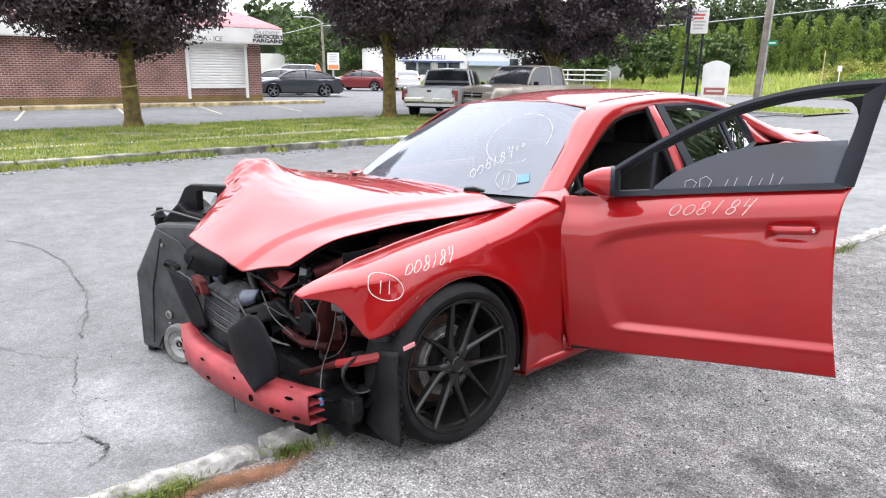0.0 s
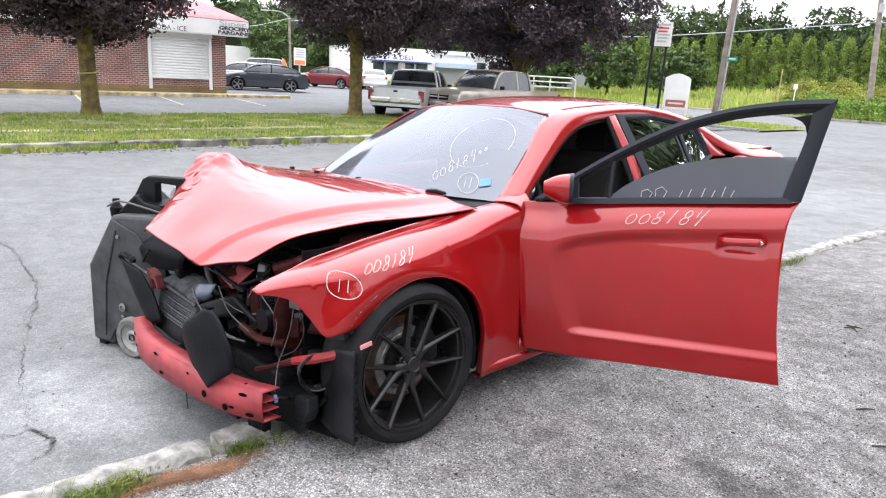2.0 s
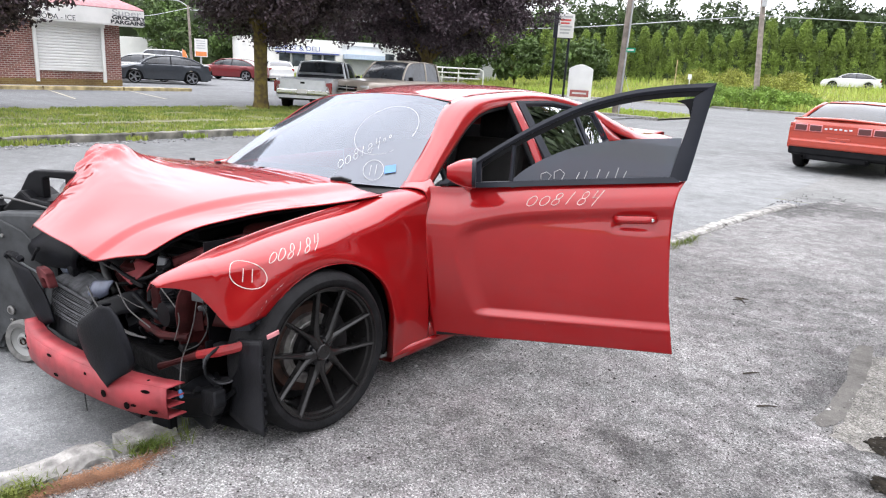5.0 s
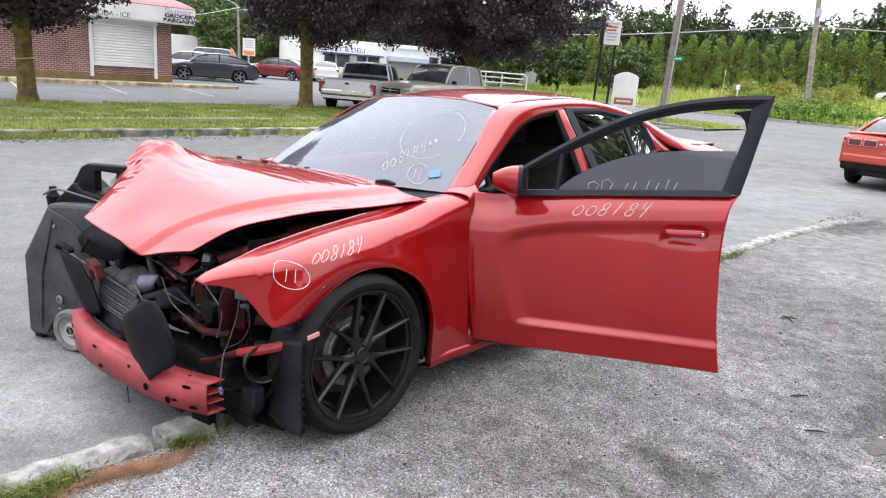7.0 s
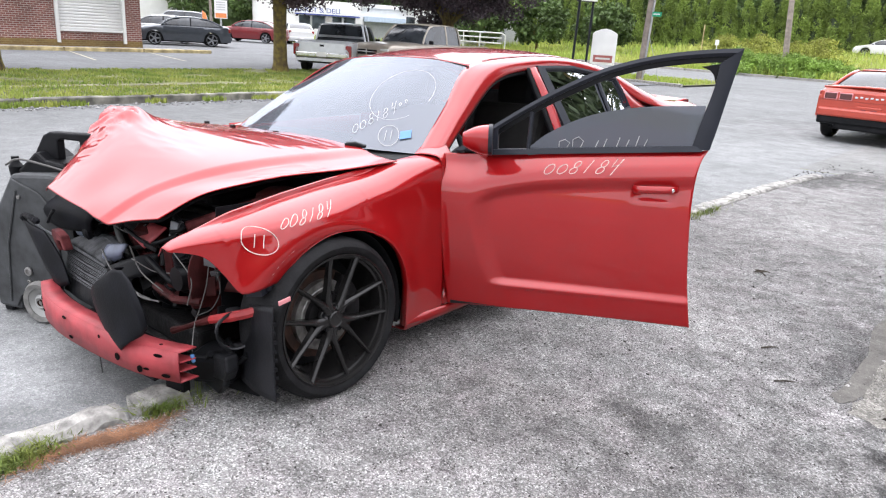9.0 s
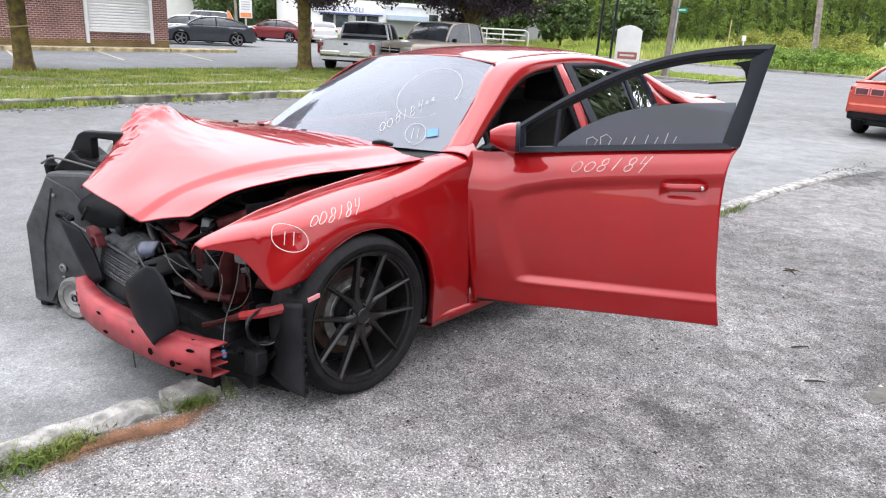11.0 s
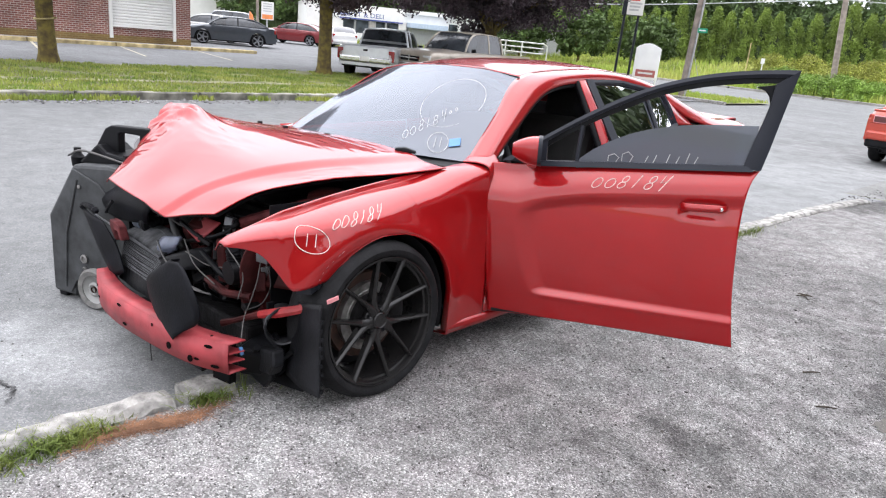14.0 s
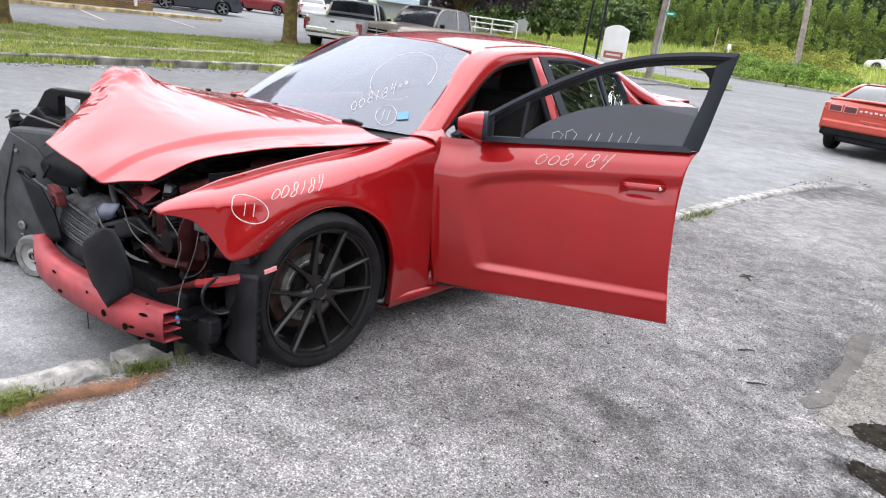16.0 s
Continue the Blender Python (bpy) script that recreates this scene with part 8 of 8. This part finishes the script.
part("conduit", Geo().tube([(0.16, -0.10, 0), (0.21, -0.07, 2.5), (0.36, -0.02, 9.0)], 0.035, 6), M_GALV, UP)
part("street_sign", Geo().span((0.20, -0.10, 2.62), (0.62, -0.085, 2.80)), M_GREENS, UP, "green street name board", bevel=0.004)
part("text_bar", Geo().span((0.27, -0.106, 2.69), (0.55, -0.101, 2.74)), M_WHITE, UP)
part("guy_wire", Geo().tube([(0.1, 0.05, 2.0), (0.75, 0.3, 0.0)], 0.012, 5), M_GALV, UP)
P2 = thing("utility_pole", pose(-12.3, 48.3, -0.1), "pale wooden utility pole with street lamp by the bushes", "pole")
part("pole", Geo().tube([(0, 0, 0), (-0.70, 0.1, 8.4)], [0.2, 0.15], 12), M_POLE, P2, smooth=60)
part("lamp_arm", Geo().tube(spline([(-0.63, 0.1, 7.6), (0.0, 0.4, 8.0), (0.8, 0.7, 8.1)], 8), 0.03, 6), M_GALV, P2)
part("lamp_head", Geo().box((1.0, 0.8, 8.08), (0.6, 0.25, 0.14), Euler((0, 0, 0.4)).to_matrix()), M_GALV, P2, bevel=0.04)
part("transformer", Geo().lathe([(6.6, 0.001), (6.6, 0.16), (7.1, 0.16), (7.15, 0.001)], 14, axis="z", c=(-0.42, -0.1, 0)), M_GALV, P2, smooth=40)
LP = thing("street_lamp", pose(-45.1, 26.6, -0.06), "grey street lamp on a pole with curved arm", "street lamp")
part("pole", Geo().tube([(0, 0, 0), (-0.1, -0.1, 4.9)], [0.105, 0.075], 10), M_POLE, LP)
part("arm", Geo().tube(spline([(-0.1, -0.1, 4.8), (-0.4, -0.6, 5.15), (-0.9, -1.4, 5.2)], 8), 0.04, 6), M_GALV, LP)
part("lamp_head", Geo().box((-1.0, -1.6, 5.17), (0.22, 0.5, 0.1), Euler((0, 0, -0.5)).to_matrix()), M_GALV, LP, bevel=0.03)
PS = thing("parking_sign", pose(-40.75, 24.2, -0.06, 0, 0, 58), "white and orange shop sign on a post", "sign")
part("post", Geo().tube([(0.38, 0.05, 0), (0.38, 0.05, 2.6)], 0.06, 8), M_GALV, PS)
part("board", Geo().span((0, -0.03, 1.45), (0.80, 0.0, 2.58)), M_WHITE, PS, bevel=0.01)
part("panel", Geo().span((0.06, -0.04, 1.5), (0.74, -0.031, 1.78)), M_ORANGE, PS)
for k in range(4):
    part("text_bar", Geo().span((0.12, -0.04, 2.42 - 0.15 * k), (0.66, -0.031, 2.48 - 0.15 * k)), M_INKGREY, PS)
FL = thing("feather_flag", pose(-40.9, 23.3, -0.06), "small red and white shop flag", "flag")
part("pole", Geo().tube([(0, 0, 0), (0, 0.1, 1.9)], 0.02, 6), M_GALV, FL)
part("cloth", Geo().grid(patch([[(0, 0.1, 1.9), (0.02, 0.35, 1.7)], [(0, 0.08, 1.4), (0.03, 0.45, 1.15)], [(0, 0.06, 1.0), (0.02, 0.35, 0.85)]], 6, 8)), M_ORANGE, FL, smooth=50, solid=0.01)
YP = thing("marker_post", pose(-17.6, 47.2, -0.05), "slim yellow marker post in the meadow", "post")
part("post", Geo().tube([(0, 0, 0), (0, 0, 3.0)], 0.035, 8), M_YELLOW, YP)
part("tag", Geo().box((0.9, 0.3, 1.9), (0.25, 0.03, 0.35)).box((0.9, 0.32, 0.9), (0.05, 0.05, 1.8)), M_WHITE, YP)


def wire(pts, r=0.02):
    tagged(part("overhead_cable", Geo().tube(spline(pts, 40), r, 5), M_GALV), "grey overhead cable between poles", "cable", "overhead cables")


wire([(-45.1, 26.6, 4.55), (-32, 33.2, 4.25), (-23.4, 38.5, 4.35), (-12.9, 48.4, 5.95)], 0.03)
wire([(-12.9, 48.4, 5.95), (8, 58, 5.6), (40, 72, 7.0)], 0.03)
wire([(-13.0, 48.4, 7.3), (-30, 44, 6.4), (-60, 34, 7.0)], 0.012)
wire([(-45.1, 26.6, 4.7), (-38, 20, 3.6), (-27, 13.2, 2.95)], 0.02)

# ---- parked vehicles ----
M_DGL = mat("car_window", (0.03, 0.034, 0.04), 0.06, var=0.5, scale=2, spec=0.9)


def vehicle(name, m, paint, label, L, W, H, belt, nose, hood, cab, tail, wb, fo, r=0.33, bed=None, sill=0.24, rim=None, roof_in=0.22, plate=True):
    """Parked car. Local +y is forward; nose/hood/tail are heights; cab: y of windscreen foot, roof front, roof rear, rear glass foot."""
    root = thing(name, m, label, "car" if bed is None else "pickup truck", "parked vehicles")
    w = W / 2
    yf, yr = L / 2, -L / 2
    ya, yb = yf - fo, yf - fo - wb
    R = r + 0.07
    rows = []
    N = 64
    for j in range(N + 1):
        y = lerp(yr, yf, j / N)
        top_ = curve([(yr, tail * 0.82), (yr + 0.08, tail * 0.97), (yr + 0.35, tail), (cab[3], belt), (cab[0], hood), (yf - 0.45, lerp(hood, nose, 0.5)), (yf - 0.1, nose), (yf, nose * 0.78)], y)
        ww = w * (1 - 0.12 * smoothstep(yf - 0.7, yf, y) ** 2 - 0.08 * smoothstep(yr + 0.5, yr, y) ** 2)
        lo = sill
        for yc in (ya, yb):
            if abs(y - yc) < R:
                lo = max(lo, r + math.sqrt(max(0, R * R - (y - yc) ** 2)) * 0.98)
        lo = min(lo, top_ - 0.08)
        half = [(ww * 0.97, lo), (ww, lerp(lo, top_, 0.35)), (ww * 0.995, lerp(lo, top_, 0.7)), (ww * 0.965, top_ - 0.05), (ww * 0.90, top_)]
        if bed and bed[0] < y < bed[1]:
            half = [(ww * 0.97, lo), (ww, lerp(lo, top_, 0.35)), (ww, lerp(lo, top_, 0.8)), (ww, top_), (ww * 0.93, top_)]
            mid = [(ww * 0.91, top_ - 0.35), (0.0, top_ - 0.42)]
        else:
            mid = [(ww * 0.5, top_ + 0.025), (0.0, top_ + 0.035)]
        prof = half + mid
        rows.append([(-x, y, z) for x, z in prof] + [(x, y, z) for x, z in prof[-2::-1]])
    part("body", Geo().grid(rows).add(rows[0], [tuple(range(len(rows[0])))]).add(rows[-1], [tuple(range(len(rows[0])))[::-1]]), paint, root, smooth=38)
    part("underbody", Geo().span((-w * 0.86, yr + 0.15, sill - 0.06), (w * 0.86, yf - 0.15, belt - 0.35)), M_BLACK, root)
    hb, ht = w * 0.91, w - roof_in
    c0, c1, c2, c3 = cab

    def crown(y):
        """Height of the glasshouse along the car, eased into bonnet and boot."""
        if y > c1:
            return belt + (H - 0.05 - belt) * max(0.0, math.sin(0.5 * math.pi * (c0 - y) / (c0 - c1))) ** 0.9
        if y < c2:
            return belt + (H - 0.05 - belt) * max(0.0, math.sin(0.5 * math.pi * (y - c3) / (c2 - c3))) ** 0.9
        return H - 0.05 + 0.03 * math.sin(math.pi * (y - c2) / (c1 - c2))

    def section(y, lift=0.0):
        h = crown(y)
        k = (h - belt) / (H - 0.05 - belt)
        tw = lerp(hb, ht, k)
        prof = [(hb, belt - 0.03), (hb * 0.997, belt), (lerp(hb, tw, 0.5) + 0.012, lerp(belt, h, 0.5)), (tw, h - 0.03 * k), (tw * 0.86, h), (0, h + 0.02 * k)]
        prof = [(x + lift, z + lift) for x, z in prof[:-1]] + [(0, prof[-1][1] + lift)]
        return [(-x, y, z) for x, z in prof] + [(x, y, z) for x, z in prof[-2::-1]]

    steps = [lerp(c3, c0, k / 22) for k in range(23)]
    part("glasshouse", Geo().grid([section(y) for y in steps]), M_DGL, root, "dark curved windows", smooth=50)
    part("roof", Geo().grid([section(lerp(c2 - 0.10, c1 + 0.10, k / 8), 0.010)[3:8] for k in range(9)]), paint, root, smooth=50, solid=0.012)
    for s in (-1, 1):
        for ys_ in ([lerp(c0, c1, k / 5) for k in range(6)], [lerp(c3, c2, k / 5) for k in range(6)]):
            rail = [Vector(section(y, 0.008)[3 if s < 0 else 7]) for y in ys_]
            part("pillar", Geo().tube(rail, 0.035, 6), paint, root, smooth=60)
        ym = lerp(c1, c2, 0.52)
        part("pillar", Geo().tube([Vector(section(ym, 0.004)[q if s < 0 else 10 - q]) for q in (1, 2, 3)], 0.03, 6), paint if bed else M_BLACK, root, smooth=60)
    for s in (-1, 1):
        part("headlamp", Geo().box((s * w * 0.70, yf - 0.09, nose * 0.86), (w * 0.34, 0.12, 0.14)), M_LAMPCL, root, bevel=0.03)
        part("tail_lamp", Geo().box((s * w * (0.89 if bed else 0.84), yr + 0.06, tail * (0.76 if bed else 0.82)), (w * 0.20, 0.12, 0.34 if bed else 0.22)), M_LAMPRED, root, bevel=0.03)
        part("mirror", Geo().box((s * (w + 0.07), c0 - 0.25, belt + 0.06), (0.16, 0.09, 0.12)), M_BLACK if bed else paint, root, bevel=0.03)
        for yc in (ya, yb):
            wheel(root, s * (w - 0.01), yc, r, r, s, spokes=False, width=0.21, rim_mat=rim or M_ALU)
    part("front_bumper", Geo().box((0, yf - 0.03, sill + 0.16), (W * 0.86, 0.12, 0.16)), M_CHROME if bed else paint, root, bevel=0.04)
    part("grille", Geo().box((0, yf - 0.02, nose * 0.80), (W * 0.42, 0.06, 0.16)), M_BLACK, root, bevel=0.02)
    part("rear_bumper", Geo().box((0, yr + 0.0, sill + 0.20), (W * 0.90, 0.16, 0.17)), M_CHROME if bed else paint, root, bevel=0.04)
    if plate:
        part("number_plate", Geo().box((0, yr - 0.085, sill + 0.22), (0.30, 0.012, 0.14)), M_SIGNW, root, "plain pale plate")
    return root


SED = dict(L=4.65, W=1.84, H=1.44, belt=0.98, nose=0.72, hood=0.97, cab=(1.05, 0.15, -0.85, -1.95), tail=1.02, wb=2.75, fo=0.95)
vehicle("parked_sedan", pose(-33.2, 17.7, -0.03, 0, 0, 156), M_CGREY, "dark grey sedan parked beside the brick shop", **SED)
vehicle("parked_sedan", pose(-36.2, 17.9, -0.03, 0, 0, 150), M_CWHITE, "white sedan parked behind the grey one", **SED)
vehicle("parked_sedan", pose(-40.8, 27.0, -0.03, 0, 0, 122), M_CRED, "maroon sedan parked near the street lamp", **SED)
vehicle("parked_sedan", pose(-41.0, 31.0, -0.03, 0, 0, 60), M_CWHITE, "white sedan parked before the market", **SED)
vehicle("parked_sedan", pose(-46.0, 23.6, -0.03, 0, 0, 128), M_CGREY, "dark sedan parked in the back row", **SED)
SUV = dict(L=4.75, W=1.9, H=1.78, belt=1.12, nose=0.9, hood=1.08, cab=(0.95, 0.35, -1.95, -2.25), tail=1.15, wb=2.75, fo=0.9, r=0.37)
vehicle("parked_suv", pose(-50.0, 26.5, -0.03, 0, 0, 140), M_CSILV, "silver sport utility car parked in the back row", **SUV)
vehicle("parked_sedan", pose(-10.8, 70.0, rise(70.0) - 0.02, 0, 0, 98), M_CWHITE, "white car parked on the rise beyond the bushes", **SED)
PU = dict(L=5.5, W=1.95, H=1.74, belt=1.10, nose=0.98, hood=1.10, cab=(1.25, 0.70, -0.25, -0.36), tail=1.10, wb=3.3, fo=0.9, r=0.37, sill=0.42)
p1 = vehicle("silver_pickup", pose(-17.15, 14.8, -0.06, 0, 0, 35), M_CSILV, "silver pickup truck showing its tailgate", bed=(-2.58, -0.40), **{**PU, "L": 5.3, "W": 1.86, "H": 1.60, "belt": 1.02, "hood": 1.02, "tail": 1.0})
part("tailgate", Geo().box((0, -2.635, 0.78), (1.46, 0.05, 0.44)), M_CSILV, p1, bevel=0.02)
part("tailgate_latch", Geo().box((0, -2.665, 0.90), (0.14, 0.02, 0.06)), M_BLACK, p1, bevel=0.008)
part("bumper_shadow_gap", Geo().box((0, -2.63, 0.54), (1.6, 0.06, 0.05)), M_BLACK, p1)
p2 = vehicle("tan_pickup", pose(-15.0, 16.5, -0.06, 0, 0, 183), M_CTAN, "tan pickup truck with its grille towards the street", bed=(-2.68, -0.9), **{**PU, "cab": (1.05, 0.45, -0.85, -0.95), "L": 5.4})
part("grille_bar", Geo().box((0, 2.72, 0.80), (0.9, 0.03, 0.04)).box((0, 2.72, 0.80), (0.04, 0.03, 0.2)), M_CHROME, p2, bevel=0.008)
TRUCK = thing("box_truck", pose(-64.0, 31.5, -0.16, 0, 0, 150), "white box truck behind the parked cars", "truck", "parked vehicles")
part("box", Geo().span((-1.1, -3.0, 0.7), (1.1, 1.2, 2.95)), M_WHITE, TRUCK, bevel=0.04)
part("cab", Geo().span((-1.0, 1.25, 0.45), (1.0, 2.9, 2.1)), M_WHITE, TRUCK, bevel=0.2)
part("windscreen", Geo().span((-0.85, 2.88, 1.3), (0.85, 2.92, 1.9)), M_DGL, TRUCK)
part("side_window", Geo().span((1.0, 1.7, 1.3), (1.015, 2.6, 1.9)), M_DGL, TRUCK)
for s in (-1, 1):
    for yc in (-2.0, 2.1):
        wheel(TRUCK, s * 1.02, yc, 0.42, 0.42, s, spokes=False, rim_mat=M_ALU)

# orange-red coupe at the drive mouth, tail on
COUPE = vehicle("parked_coupe", pose(-0.58, 15.7, -0.085, 0, 0, -2), M_CORANGE, "orange-red coupe with black rear diffuser at the drive mouth", L=4.80, W=1.92, H=1.38, belt=0.98, nose=0.75, hood=0.95, cab=(0.75, 0.05, -0.95, -1.75), tail=1.02, wb=2.85, fo=0.95, r=0.36, sill=0.36, rim=M_RIM, roof_in=0.30, plate=False)
part("tail_panel", Geo().box((0, -2.40, 0.66), (1.80, 0.06, 0.42)), M_CORANGE, COUPE, bevel=0.05)
part("diffuser", Geo().box((0, -2.37, 0.42), (1.72, 0.16, 0.17)), M_BLACK, COUPE, "black rear diffuser", bevel=0.04)
part("lower_valance", Geo().box((0, -2.36, 0.31), (1.16, 0.14, 0.12)), M_BLACK, COUPE, bevel=0.03)
part("bumper_crease", Geo().box((0, -2.43, 0.535), (1.70, 0.05, 0.05)), M_CORANGE, COUPE, bevel=0.02)
part("spoiler", Geo().grid(patch([[(-0.86, -2.30, 1.01), (0, -2.38, 1.05), (0.86, -2.30, 1.01)], [(-0.84, -2.10, 1.03), (0, -2.15, 1.06), (0.84, -2.10, 1.03)]], 14, 4)), M_CORANGE, COUPE, smooth=50, solid=0.035)
part("lamp_recess", Geo().box((0, -2.425, 0.86), (1.70, 0.03, 0.17)), M_CORANGE, COUPE, bevel=0.03)
for x in (-0.68, -0.42, 0.42, 0.68):
    part("lens_surround", Geo().box((x, -2.440, 0.86), (0.235, 0.02, 0.135)), M_PINK, COUPE, "pale edge of a lamp", bevel=0.03)
    part("tail_lens", Geo().box((x, -2.449, 0.86), (0.205, 0.02, 0.108)), mat("dark_red_lens", (0.07, 0.008, 0.008), 0.3, coat=0.8), COUPE, bevel=0.03)
for k in range(6):
    part("badge_bar", Geo().box((-0.24 + 0.085 * k, -2.445, 0.86 + 0.008 * (k % 2)), (0.05, 0.012, 0.032)), M_CSILV, COUPE, bevel=0.006)
part("plate_recess", Geo().box((0, -2.435, 0.62), (0.42, 0.02, 0.17)), M_CORANGE, COUPE, bevel=0.01)
for x in (-0.09, 0.09):
    part("plate_hole", Geo().box((x, -2.448, 0.62), (0.10, 0.012, 0.08)), M_CRED, COUPE, bevel=0.01)
for s in (-1, 1):
    part("exhaust_tip", Geo().lathe([(-2.50, 0.035), (-2.38, 0.04)], 14, axis="y", c=(0.55 * s, 0, 0.30)), M_BLACK, COUPE, smooth=40, solid=0.004)
